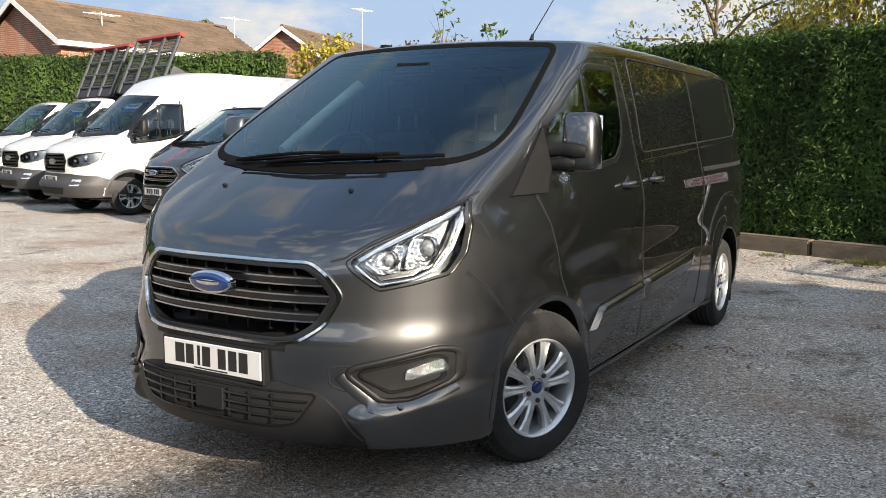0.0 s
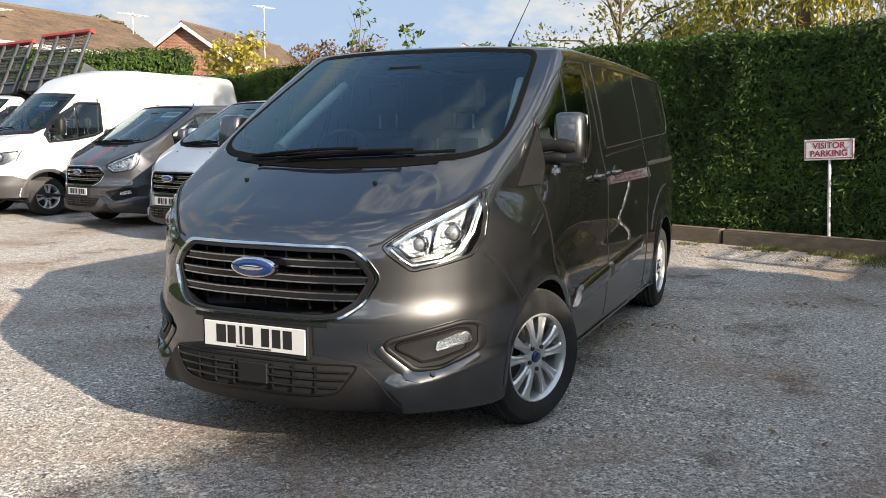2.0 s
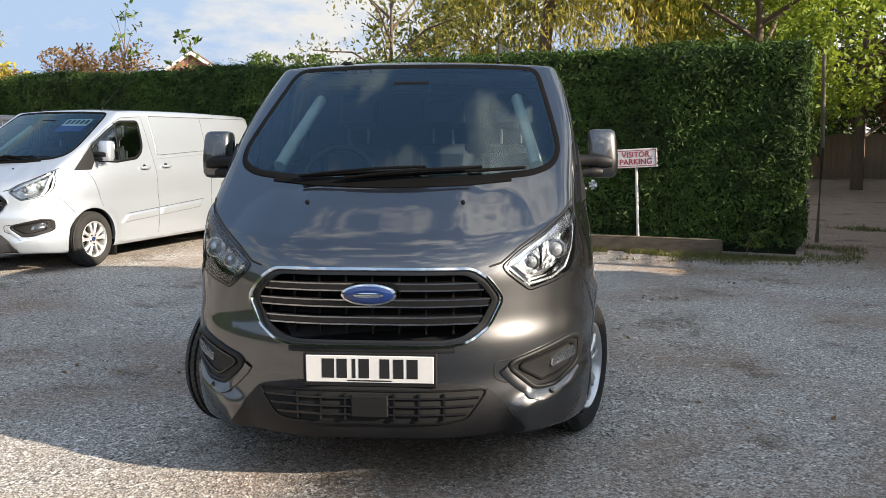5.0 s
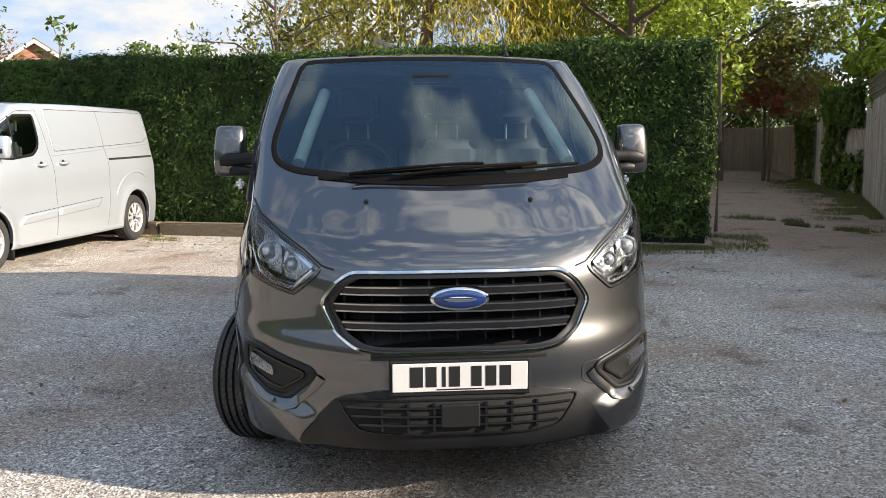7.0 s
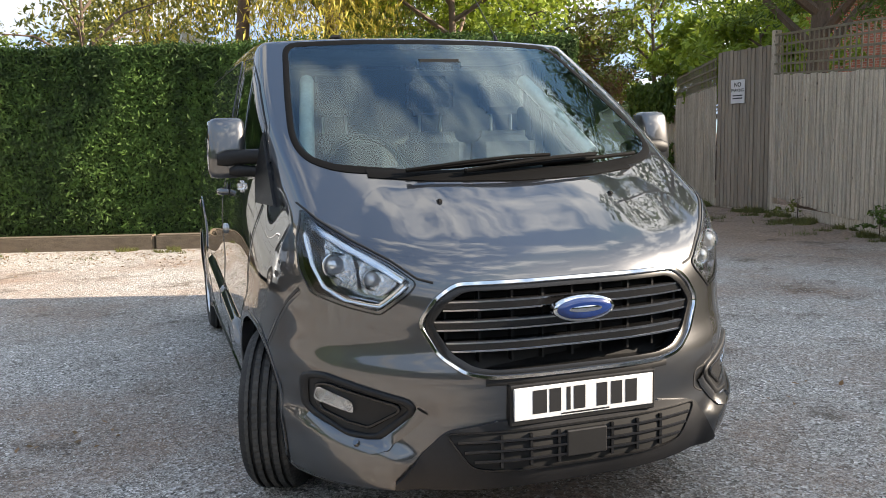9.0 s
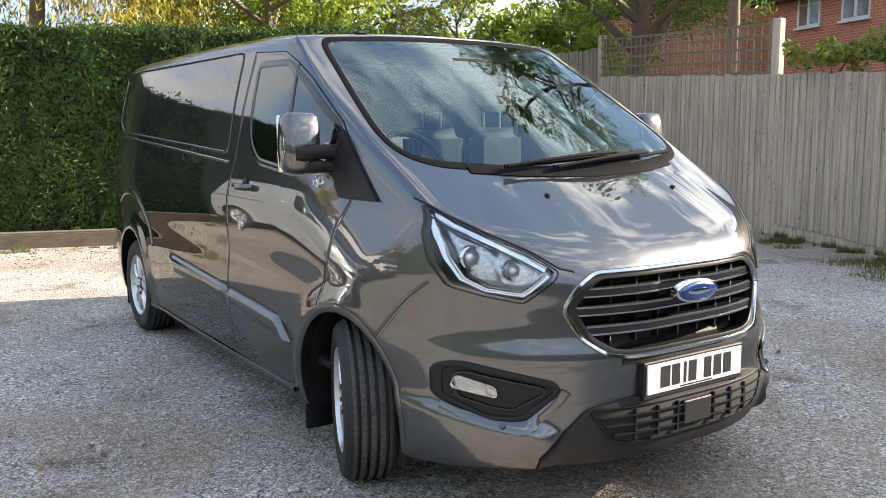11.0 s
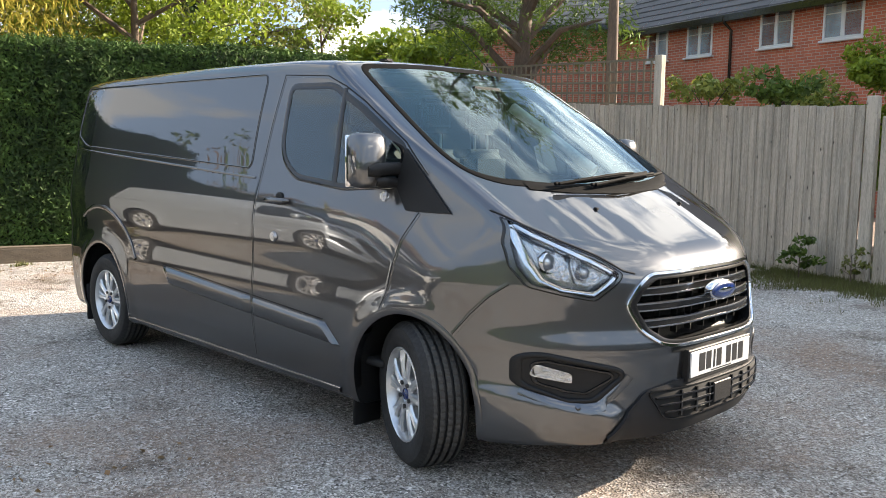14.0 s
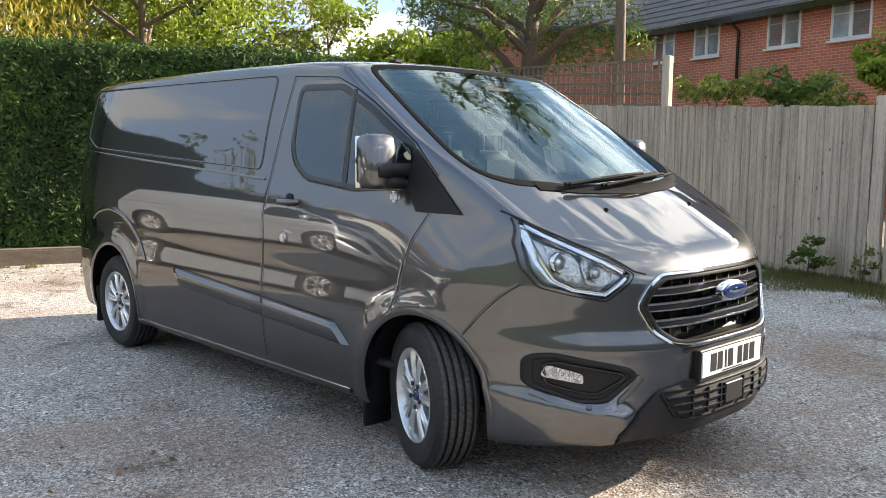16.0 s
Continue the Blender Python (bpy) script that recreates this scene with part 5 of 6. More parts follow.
fence_run((FX(4.05), 4.05), (FX(8.8), 8.8), 2.1, trellis=0.68, rise=0.25)
for y, h in ((0.72, 2.08), (4.05, 2.82), (8.8, 3.1)):
    bm = bmesh.new()
    box(bm, (FX(y) - 0.02, y - 0.06, 0), (FX(y) + 0.1, y + 0.06, h), 0.01)
    tagged(part("fence_post", bm, fence_wood, None, "", False), "weathered square timber fence post", "post", "fence posts")
fence_run((FX(8.8) + 0.05, 8.85), (8.75, 10.2), 2.86, 0.09, dark_wood, label="brown ribbed timber side gate")
fence_run((8.75, 10.25), (11.6, 15.8), 2.25, mat=fence_wood, trellis=0.55)
fence_run((11.6, 15.8), (13.2, 21.0), 2.1)
fence_run((13.2, 21.0), (17.5, 33.0), 1.9)
fence_run((17.5, 33.0), (9.0, 37.0), 1.9, mat=dark_wood)

# ---- larger vans and tippers in the row ----
skin_transit, skin_tipper = Skin(TRANSIT, 0.045), Skin(TIPPER, 0.045)
SCREEN_BIG = [(-0.80, 2.16), (0, 2.2), (0.80, 2.16), (0.86, 1.75), (0.885, 1.55), (0.82, 1.49), (0.45, 1.455), (0, 1.445), (-0.45, 1.455), (-0.82, 1.49), (-0.885, 1.55), (-0.86, 1.75)]
WIN_BIG = [(1.12, 2.02), (0.70, 2.02), (0.32, 1.78), (0.12, 1.60), (0.0, 1.42), (0.06, 1.30), (0.55, 1.34), (0.95, 1.42), (1.12, 1.5)]
GRILLE_BIG = [(-0.36, 1.10), (0.36, 1.10), (0.44, 0.98), (0.38, 0.80), (-0.38, 0.80), (-0.44, 0.98)]
LAMP_BIG = [(0.48, 1.02), (0.50, 0.90), (0.62, 0.87), (0.84, 0.90), (0.92, 0.98), (0.94, 1.16), (0.80, 1.135), (0.62, 1.09)]


def big_van(m, sk, label, name="panel_van", rear_wheels=True, top=True):
    """A tall white van front (also the cab of a tipper), grey bumper, nose towards -y."""
    van = thing(name, m, label, "van", "vans for sale")
    holes = [("front", shrink(SCREEN_BIG, 0.03)), ("left", shrink(WIN_BIG, 0.03)), ("right", shrink(WIN_BIG, 0.03)), ("front", shrink(GRILLE_BIG, 0.01)), ("front", shrink(LAMP_BIG, 0.015)), ("front", shrink(flip(LAMP_BIG), 0.015))]
    v, f = sk.body(holes)
    part("body", mesh_of("tall_van_body", v, f, white_paint, True), None, van)
    screen = part("windscreen", sk.patch(SCREEN_BIG, "front", 0.002, 0, 0.08, single=True), windscreen_glass, van)
    part("screen_border", sk.ribbon(shrink(SCREEN_BIG, 0.025), "front", 0.06, 0.004, True, 0.06), gloss_black, screen)
    part("cowl", sk.ribbon([(-0.8, 1.475), (0, 1.43), (0.8, 1.475)], "front", 0.05, 0.007, False, 0.06), black_plastic, screen)
    wiper(van, sk, (-0.5, 1.49), (0.3, 1.55))
    bumper = [(-1.0, 0.62), (-0.9, 0.72), (-0.5, 0.76), (0.5, 0.76), (0.9, 0.72), (1.0, 0.62), (0.98, 0.35), (0.6, 0.30), (0, 0.29), (-0.6, 0.30), (-0.98, 0.35)]
    bp = part("bumper", sk.patch(bumper, "front", 0.012, 0.02, 0.06), grey_plastic, van, "grey plastic front bumper")
    part("intake", sk.patch([(-0.5, 0.52), (0.5, 0.52), (0.42, 0.40), (-0.42, 0.40)], "front", 0.016, 0.004, 0.1), seam_black, bp)
    for sx in (-1, 1):
        part("fog_lamp", sk.patch([(sx * 0.70 + a, 0.60 + b) for a, b in ((-0.07, -0.05), (0.07, -0.05), (0.07, 0.05), (-0.07, 0.05))], "front", 0.02, 0.006, 0.1), lamp_bowl, bp)
        lamp_unit(van, sk, LAMP_BIG if sx > 0 else flip(LAMP_BIG), None, ((sx * 0.76, 1.04, 0.05), (sx * 0.60, 0.985, 0.04)), 0.06)
        side = "left" if sx > 0 else "right"
        g = part("side_window", sk.patch(WIN_BIG, side, 0.001, 0, 0.1, single=True), window_glass, van)
        part("window_rubber", sk.ribbon(shrink(WIN_BIG, 0.015), side, 0.045, 0.004, True, 0.05), gloss_black, g)
        part("window_divider", sk.ribbon([(0.62, 2.0), (0.62, 1.34)], side, 0.03, 0.005), gloss_black, g)
        part("shut_line", sk.ribbon([(1.2, 2.1), (1.2, 0.45)], side, 0.01, 0.002), seam_black, van)
        mirror(van, sk, sx, black_plastic, 0.2, 1.52, 1.0, 0.34, 0.2)
        for cy, cz, r in sk.p["arches"]:
            rim = [(cy + (r + 0.02) * math.cos(a), cz + (r + 0.02) * math.sin(a)) for a in [radians(q) for q in range(-8, 189, 7)]]
            part("arch_lip", sk.ribbon([p for p in rim if p[1] > 0.3], side, 0.06, 0.01, False, 0.06, 0.05), grey_plastic, van)
        for y in (0.0, 3.3):
            add_wheel(van, wheels_transit, Matrix.Translation((sx * 0.87, y, 0.345)) @ Matrix.Rotation(0 if sx > 0 else math.pi, 4, "Z"))
    cup = bmesh.new()
    ring = [sk.cast("front", *q)[0] for q in GRILLE_BIG]
    rows = [[cup.verts.new(q + Vector((0, d, 0))) for q in ring] for d in (0.004, 0.08)]
    for i in range(len(ring)):
        j = (i + 1) % len(ring)
        cup.faces.new((rows[0][i], rows[0][j], rows[1][j], rows[1][i]))
    cup.faces.new(rows[1])
    grille = part("grille", cup, black_plastic, van, "black slatted grille", False)
    part("grille_surround", sk.ribbon(GRILLE_BIG, "front", 0.03, 0.012, True, 0.05, 0.02), satin_slat, grille)
    for z, w in ((1.045, 0.38), (0.985, 0.42), (0.925, 0.41), (0.865, 0.39)):
        bm = bmesh.new()
        sweep_bar(bm, np.linspace(-w, w, 13), 0.005, z, 0.03, 0.04, sk)
        part("slat", bm, satin_slat, grille, "", False)
    y = sk.cast("front", 0, 0.96)[0].y
    bm = bmesh.new()
    oval(bm, (0, y - 0.02, 0.97), 0.12, 0.05, 0.03)
    part("badge", bm, dull_chrome, van, "oval badge")
    number_plate(van, sk.cast("front", 0, 0.66)[0].y - 0.02, 0.66)
    price_card(van, sk, 0.45, 2.0, 0.16)
    for x, w in ((-0.45, 0.55), (0.2, 0.45), (0.62, 0.42)):
        seat(van, x, 1.0, w)
    bm = bmesh.new()
    box(bm, (-0.9, -0.3, 1.0), (0.9, 0.25, 1.38), 0.05, segments=2)
    part("dashboard", bm, trim_dark, van)
    bm = bmesh.new()
    box(bm, (-0.92, 1.06, 0.4), (0.92, 1.09, 2.1), 0.01)
    part("bulkhead", bm, trim_dark, van)
    bm = bmesh.new()
    box(bm, (-0.85, -0.5, 0.28), (0.85, 3.9, 0.42), 0.02)
    part("chassis", bm, seam_black, van)
    return van


big_van(parked(-11.35, 7.35), skin_transit, "tall white panel van with grey bumper and sales card")
tray_grey = material("tray_grey", (0.10, 0.105, 0.115), 0.55, 0.3, vary=0.3, scale=4, fine=40)
tray_dark = material("tray_dark", (0.035, 0.037, 0.042), 0.5, 0.2, vary=0.3, scale=4, fine=40)
tray_red = material("tray_red", (0.42, 0.05, 0.04), 0.5)


def tipper(m, label):
    """A chassis cab with its tipping tray raised."""
    van = big_van(m, skin_tipper, label, "tipper_truck")
    hinge = Matrix.Translation((0, 4.9, 1.42)) @ Matrix.Rotation(radians(-24), 4, "X")
    bm = bmesh.new()
    box(bm, (-1.0, -3.0, 0), (1.0, 0, 0.06), 0.01)
    tray = part("tray", bm, tray_grey, van, "raised dark grey tipping tray", False)
    tray.matrix_basis = hinge
    for x in (-0.95, -0.5, 0, 0.5, 0.95):
        bm = bmesh.new()
        box(bm, (x - 0.03, -3.0, -0.08), (x + 0.03, 0, 0.0), 0.006)
        part("tray_rib", bm, tray_grey, tray, "", False)
    for y in (-2.8, -1.9, -1.0, -0.2):
        bm = bmesh.new()
        box(bm, (-1.0, y - 0.03, -0.05), (1.0, y + 0.03, -0.002), 0.006)
        part("cross_member", bm, tray_grey, tray, "", False)
    for x in (-1.02, 0.98):
        bm = bmesh.new()
        box(bm, (x, -3.0, 0.0), (x + 0.04, 0, 0.42), 0.008)
        part("tray_side", bm, tray_grey, tray, "", False)
    bm = bmesh.new()
    box(bm, (-1.0, -3.06, -0.25), (1.0, -3.0, 0.05), 0.01)
    board = part("headboard", bm, tray_dark, tray, "", False)
    wire = None
    for i in range(39):
        if wire is None:
            bm = bmesh.new()
            rod(bm, (0, -3.03, 0.04), (0, -3.03, 1.13), 0.007, sides=4)
            o = part("mesh_wire", bm, tray_dark, tray, "", False)
            wire = o.data
        else:
            o = part("mesh_wire", wire, None, tray)
        o.matrix_basis = Matrix.Translation((-0.95 + 0.05 * i, 0, 0))
    wire = None
    for i in range(12):
        if wire is None:
            bm = bmesh.new()
            rod(bm, (-0.98, -3.04, 0), (0.98, -3.04, 0), 0.005, sides=4)
            o = part("cross_wire", bm, tray_dark, tray, "", False)
            wire = o.data
        else:
            o = part("cross_wire", wire, None, tray)
        o.matrix_basis = Matrix.Translation((0, 0, 0.1 + 0.085 * i))
    for x in (-0.97, -0.33, 0.33, 0.97):
        bm = bmesh.new()
        box(bm, (x - 0.045, -3.11, -0.25), (x + 0.045, -3.062, 1.12), 0.01)
        part("upright", bm, tray_grey, board, "", False)
    for z in (0.02, 0.38, 0.75):
        bm = bmesh.new()
        box(bm, (-0.92, -3.10, z - 0.025), (0.92, -3.063, z + 0.025), 0.01)
        part("cross_rail", bm, tray_grey, board, "", False)
    bm = bmesh.new()
    box(bm, (-1.02, -3.12, 1.12), (1.02, -2.98, 1.2), 0.01)
    part("red_rail", bm, tray_red, board, "red painted rail", False)


tipper(parked(-14.4, 8.45), "white tipper truck with its dark grey tray raised")
tipper(parked(-17.4, 9.5), "white tipper truck at the end of the row")


# ---- houses ----
def brick_material(name, c1, c2, joint):
    m = bpy.data.materials.new(name)
    m.use_nodes = True
    n, l = m.node_tree.nodes, m.node_tree.links
    b = n["Principled BSDF"]
    b.inputs["Roughness"].default_value = 0.88
    tc, t, nz, mx = n.new("ShaderNodeTexCoord"), n.new("ShaderNodeTexBrick"), n.new("ShaderNodeTexNoise"), n.new("ShaderNodeMix")
    sep, add, cmb = n.new("ShaderNodeSeparateXYZ"), n.new("ShaderNodeMath"), n.new("ShaderNodeCombineXYZ")
    l.new(tc.outputs["Object"], sep.inputs[0])
    l.new(sep.outputs["X"], add.inputs[0]), l.new(sep.outputs["Y"], add.inputs[1])
    l.new(add.outputs[0], cmb.inputs["X"]), l.new(sep.outputs["Z"], cmb.inputs["Y"])
    l.new(cmb.outputs[0], t.inputs["Vector"])
    for k, v in (("Scale", 1.0), ("Brick Width", 0.225), ("Row Height", 0.075), ("Mortar Size", 0.008), ("Bias", 0.0)):
        t.inputs[k].default_value = v
    t.inputs["Color1"].default_value, t.inputs["Color2"].default_value, t.inputs["Mortar"].default_value = (*c1, 1), (*c2, 1), (*joint, 1)
    nz.inputs["Scale"].default_value, nz.inputs["Detail"].default_value = 1.3, 6
    l.new(tc.outputs["Object"], nz.inputs["Vector"])
    mx.data_type, mx.blend_type = "RGBA", "OVERLAY"
    mx.inputs["Factor"].default_value = 0.35
    l.new(t.outputs["Color"], mx.inputs[6]), l.new(nz.outputs["Fac"], mx.inputs[7])
    l.new(mx.outputs[2], b.inputs["Base Color"])
    bp = n.new("ShaderNodeBump")
    bp.inputs["Strength"].default_value, bp.inputs["Distance"].default_value = 0.6, 0.01
    bp.invert = True
    l.new(t.outputs["Fac"], bp.inputs["Height"]), l.new(bp.outputs[0], b.inputs["Normal"])
    return m


wall_red = brick_material("wall_red_brick", (0.5, 0.15, 0.085), (0.39, 0.11, 0.062), (0.42, 0.33, 0.27))
wall_brown = brick_material("wall_brown_brick", (0.36, 0.15, 0.085), (0.27, 0.105, 0.06), (0.38, 0.32, 0.27))


def roof_slab(parent, w, run, rise, x0, y0, z0, sign, mat, row=0.3, name="roof"):
    """One slope of tiles in courses: w along x, rising over run along sign * y."""
    bm = bmesh.new()
    length = math.hypot(run, rise)
    k = max(2, int(length / row))
    for i in range(k):
        a, b = i / k, (i + 1) / k
        n = max(2, int(w / 0.6))
        for j in range(n):
            xa, xb = x0 + w * j / n, x0 + w * (j + 1) / n - 0.004
            lift = random.uniform(0, 0.012)
            q = [bm.verts.new((x, y0 + sign * run * t, z0 + rise * t + h)) for x, t, h in ((xa, a, 0.045 + lift), (xb, a, 0.045 + lift), (xb, b, 0.012 + lift), (xa, b, 0.012 + lift), (xa, a, 0), (xb, a, 0))]
            bm.faces.new(q[:4]), bm.faces.new((q[4], q[5], q[1], q[0]))
    return tagged(part(name, bm, mat, parent, "", False), kind="stuff")


def window(parent, x, z, w, h, y=0.0, cols=2):
    """A white casement in a wall that faces -y."""
    bm = bmesh.new()
    f = 0.06
    box(bm, (x - w / 2, y - 0.03, z), (x - w / 2 + f, y + 0.06, z + h), 0.006), box(bm, (x + w / 2 - f, y - 0.03, z), (x + w / 2, y + 0.06, z + h), 0.006)
    box(bm, (x - w / 2 + f, y - 0.03, z), (x + w / 2 - f, y + 0.06, z + f), 0.006), box(bm, (x - w / 2 + f, y - 0.03, z + h - f), (x + w / 2 - f, y + 0.06, z + h), 0.006)
    for k in range(1, cols):
        xc = x - w / 2 + w * k / cols
        box(bm, (xc - 0.05, y - 0.032, z + f), (xc + 0.05, y + 0.06, z + h - f), 0.006)
    win = part("window", bm, upvc, parent, "white plastic casement window", False)
    bm = bmesh.new()
    box(bm, (x - w / 2 - 0.06, y - 0.1, z - 0.06), (x + w / 2 + 0.06, y + 0.03, z - 0.003), 0.008)
    part("sill", bm, upvc, win, "", False)
    for k in range(cols):
        a, b = x - w / 2 + w * k / cols + f * 0.7, x - w / 2 + w * (k + 1) / cols - f * 0.7
        bm = bmesh.new()
        box(bm, (a, y + 0.0, z + f * 0.7), (b, y + 0.012, z + h - f * 0.7))
        part("pane", bm, pane_sky, win, "", False)
        for t in (0.5,):
            bm = bmesh.new()
            box(bm, (a, y - 0.012, z + h * t - 0.012), (b, y - 0.001, z + h * t + 0.012))
            part("glazing_bar", bm, upvc, win, "", False)


def house(a, b, eave, depth, rise, wall, tiles, label, windows=(), gutter=True, overhang=0.35, pipe=None, fascia=upvc):
    """A house whose front runs from a to b (seen with a on its left), ridge along the front."""
    a, b = Vector((*a, 0)), Vector((*b, 0))
    d = b - a
    h = thing("house", Matrix.Translation(a) @ Matrix.Rotation(math.atan2(d.y, d.x), 4, "Z"), label, "house")
    w = d.length
    bm = bmesh.new()
    t = 0.25
    ring = [[bm.verts.new((x, y, z)) for x, y in q] for q in (((0, 0), (w, 0), (w, depth), (0, depth)), ((t, t), (w - t, t), (w - t, depth - t), (t, depth - t))) for z in (0, eave)]
    for i in range(4):
        j = (i + 1) % 4
        for a2, b2 in ((0, 1), (2, 3), (1, 3), (0, 2)):
            bm.faces.new((ring[a2][i], ring[a2][j], ring[b2][j], ring[b2][i]))
    part("wall", bm, wall, h, "", False)
    for x0 in (0.002, w - t - 0.002):
        bm = bmesh.new()
        q = [bm.verts.new(p) for p in ((x0, 0, eave), (x0, depth, eave), (x0, depth / 2, eave + rise), (x0 + t, 0, eave), (x0 + t, depth, eave), (x0 + t, depth / 2, eave + rise))]
        for g in ((0, 1, 2), (3, 5, 4), (0, 2, 5, 3), (1, 4, 5, 2)):
            bm.faces.new([q[i] for i in g])
        part("gable_wall", bm, wall, h, "", False)
    slope = rise / (depth / 2)
    roof_slab(h, w + 2 * overhang, depth / 2 + overhang, rise + slope * overhang, -overhang, -overhang, eave - slope * overhang + 0.08, 1, tiles)
    roof_slab(h, w + 2 * overhang, depth / 2 + overhang, rise + slope * overhang, -overhang, depth + overhang, eave - slope * overhang + 0.08, -1, tiles)
    bm = bmesh.new()
    tube(bm, [(-overhang, depth / 2, eave + rise + 0.1), (w + overhang, depth / 2, eave + rise + 0.1)], 0.1, 8)
    part("ridge", bm, tiles, h)
    bm = bmesh.new()
    box(bm, (-overhang, -overhang - 0.02, eave - slope * overhang - 0.1), (w + overhang, -overhang + 0.02, eave - slope * overhang + 0.09), 0.01)
    part("fascia", bm, fascia, h, "", False)
    bm = bmesh.new()
    box(bm, (-overhang, -overhang + 0.02, eave - slope * overhang - 0.1), (w + overhang, 0.0, eave - slope * overhang - 0.08))
    part("soffit", bm, fascia, h, "", False)
    for x0 in (-overhang - 0.02, w + overhang - 0.02):
        bm = bmesh.new()
        for s0, y0 in ((1, -overhang), (-1, depth + overhang)):
            q = [bm.verts.new((x0 + dx, y0 + s0 * (depth / 2 + overhang) * k, eave - slope * overhang + (rise + slope * overhang) * k + dz)) for k in (0, 1) for dx in (0, 0.04) for dz in (-0.12, 0.1)]
            for g in ((0, 1, 5, 4), (2, 6, 7, 3), (1, 3, 7, 5), (0, 4, 6, 2)):
                bm.faces.new([q[i] for i in g])
        part("barge_board", bm, fascia, h, "", False)
    for x, z, ww, hh, cols in windows:
        window(h, x, z, ww, hh, 0.0, cols)
    if pipe:
        bm = bmesh.new()
        tube(bm, [(pipe, -overhang, eave - 0.25), (pipe, -overhang, eave - 0.4), (pipe, -0.06, eave - 0.6), (pipe, -0.06, 0)], 0.04, 8)
        part("downpipe", bm, gloss_black, h, "black rainwater pipe")
    return h


# bungalow behind the vans, gable towards the yard
def house_gable(p1, p2, half, eave, rise, label):
    """A house whose long wall runs from p1 to p2 on its right, gable end at p1."""
    p1, p2 = Vector(p1), Vector(p2)
    return house(tuple(p1), tuple(p2), eave, half * 2, rise, wall_brown, tile_brown, label, ((3.1, eave - 1.25, 1.3, 1.0, 3),))


# ---- trees and shrubs ----
def leaf_material(name, c1, c2, tr=0.35):
    return material(name, c1, 0.55, vary=0.15, scale=0.4, fine=3, per_island=0.8, colour2=c2, translucent=tr, spec=0.3)


leaf_yellow = leaf_material("willow_leaf", (0.513, 0.419, 0.068), (0.300, 0.270, 0.053))
leaf_lime = leaf_material("lime_leaf", (0.270, 0.338, 0.034), (0.135, 0.195, 0.022))
leaf_olive = leaf_material("olive_leaf", (0.203, 0.203, 0.047), (0.105, 0.120, 0.030))
leaf_green = leaf_material("green_leaf", (0.135, 0.203, 0.034), (0.053, 0.090, 0.018))
leaf_dark = leaf_material("dark_leaf", (0.061, 0.101, 0.027), (0.022, 0.045, 0.015))
leaf_red = leaf_material("red_leaf", (0.378, 0.061, 0.041), (0.210, 0.105, 0.053))
leaf_brown = leaf_material("brown_leaf", (0.270, 0.149, 0.068), (0.150, 0.098, 0.045))
leaf_laurel = leaf_material("laurel_leaf", (0.324, 0.324, 0.068), (0.105, 0.150, 0.030))


def tree(name, base, high, spread, leaf, count, size, label, seed, trunk_r=0.16, low=0.25, weep=0.0, limbs=9, flat=1.0, aspect=2.2):
    """Trunk, limbs and a crown of many leaves in uneven clumps with gaps."""
    r = np.random.default_rng(seed)
    t = thing(name, Matrix.Translation((*base, 0)), label, "tree" if trunk_r > 0.05 else "shrub")
    bm = bmesh.new()
    top = high * 0.82
    bend = r.normal(0, 0.04 * high, 2)
    tube(bm, [(bend[0] * k * k, bend[1] * k * k, top * k) for k in np.linspace(0, 1, 7)], [trunk_r * (1 - 0.8 * k) for k in np.linspace(0, 1, 7)], 8)
    part("trunk", bm, bark, t)
    ends = [np.array((bend[0], bend[1], high * 0.9))]
    for i in range(limbs):
        z0 = high * (low + (0.8 - low) * (i + 0.5) / limbs)
        a = i * 2.4 + r.uniform(-0.4, 0.4)
        reach = spread * (1.05 - 0.55 * abs((i + 0.5) / limbs - 0.35)) * r.uniform(0.7, 1.05)
        k0 = z0 / top
        s = np.array((bend[0] * k0 * k0, bend[1] * k0 * k0, z0))
        e = s + np.array((math.cos(a) * reach, math.sin(a) * reach * flat, high * r.uniform(0.08, 0.2)))
        m = (s + e) / 2 + np.array((0, 0, high * 0.04))
        bm = bmesh.new()
        tube(bm, [s, m, e], [trunk_r * 0.4, trunk_r * 0.25, trunk_r * 0.08], 6)
        part("limb", bm, bark, t)
        ends += [e, m, s * 0.25 + e * 0.75 + r.normal(0, spread * 0.15, 3)]
    ends = np.array(ends)
    which = r.integers(0, len(ends), count)
    rad = spread * r.uniform(0.22, 0.42, len(ends))
    v = r.normal(0, 1, (count, 3))
    v /= np.linalg.norm(v, axis=1)[:, None]
    p = ends[which] + v * (rad[which] * r.uniform(0.25, 1.0, count) ** 0.5)[:, None] * np.array((1, 1, 0.75))
    if weep:
        p[:, 2] -= np.abs(r.normal(0, weep, count)) * (np.hypot(p[:, 0], p[:, 1]) / spread)
        p[:, :2] = np.round(p[:, :2] / 0.16) * 0.16 + r.normal(0, 0.025, (count, 2))
        p = p[p[:, 2] > high * 0.14]
    p[:, 2] = np.maximum(p[:, 2], 0.15)
    keep = np.array([noise.noise((q[0] * 1.1 + seed, q[1] * 1.1, q[2] * 1.1)) > -0.22 for q in p])
    p = p[keep]
    nr = v[:len(p)] * 0.6 + np.array((0, 0, 0.5))
    foliage("crown", p, nr, size, leaf, 0.7, r, aspect, 3.0 if weep else 0.3, t)
    return t

house_gable((-25.9, 17.0), (-25.45, 26.9), 2.5, 5.0, 1.5, "brick house with a brown tiled roof and white fascia")
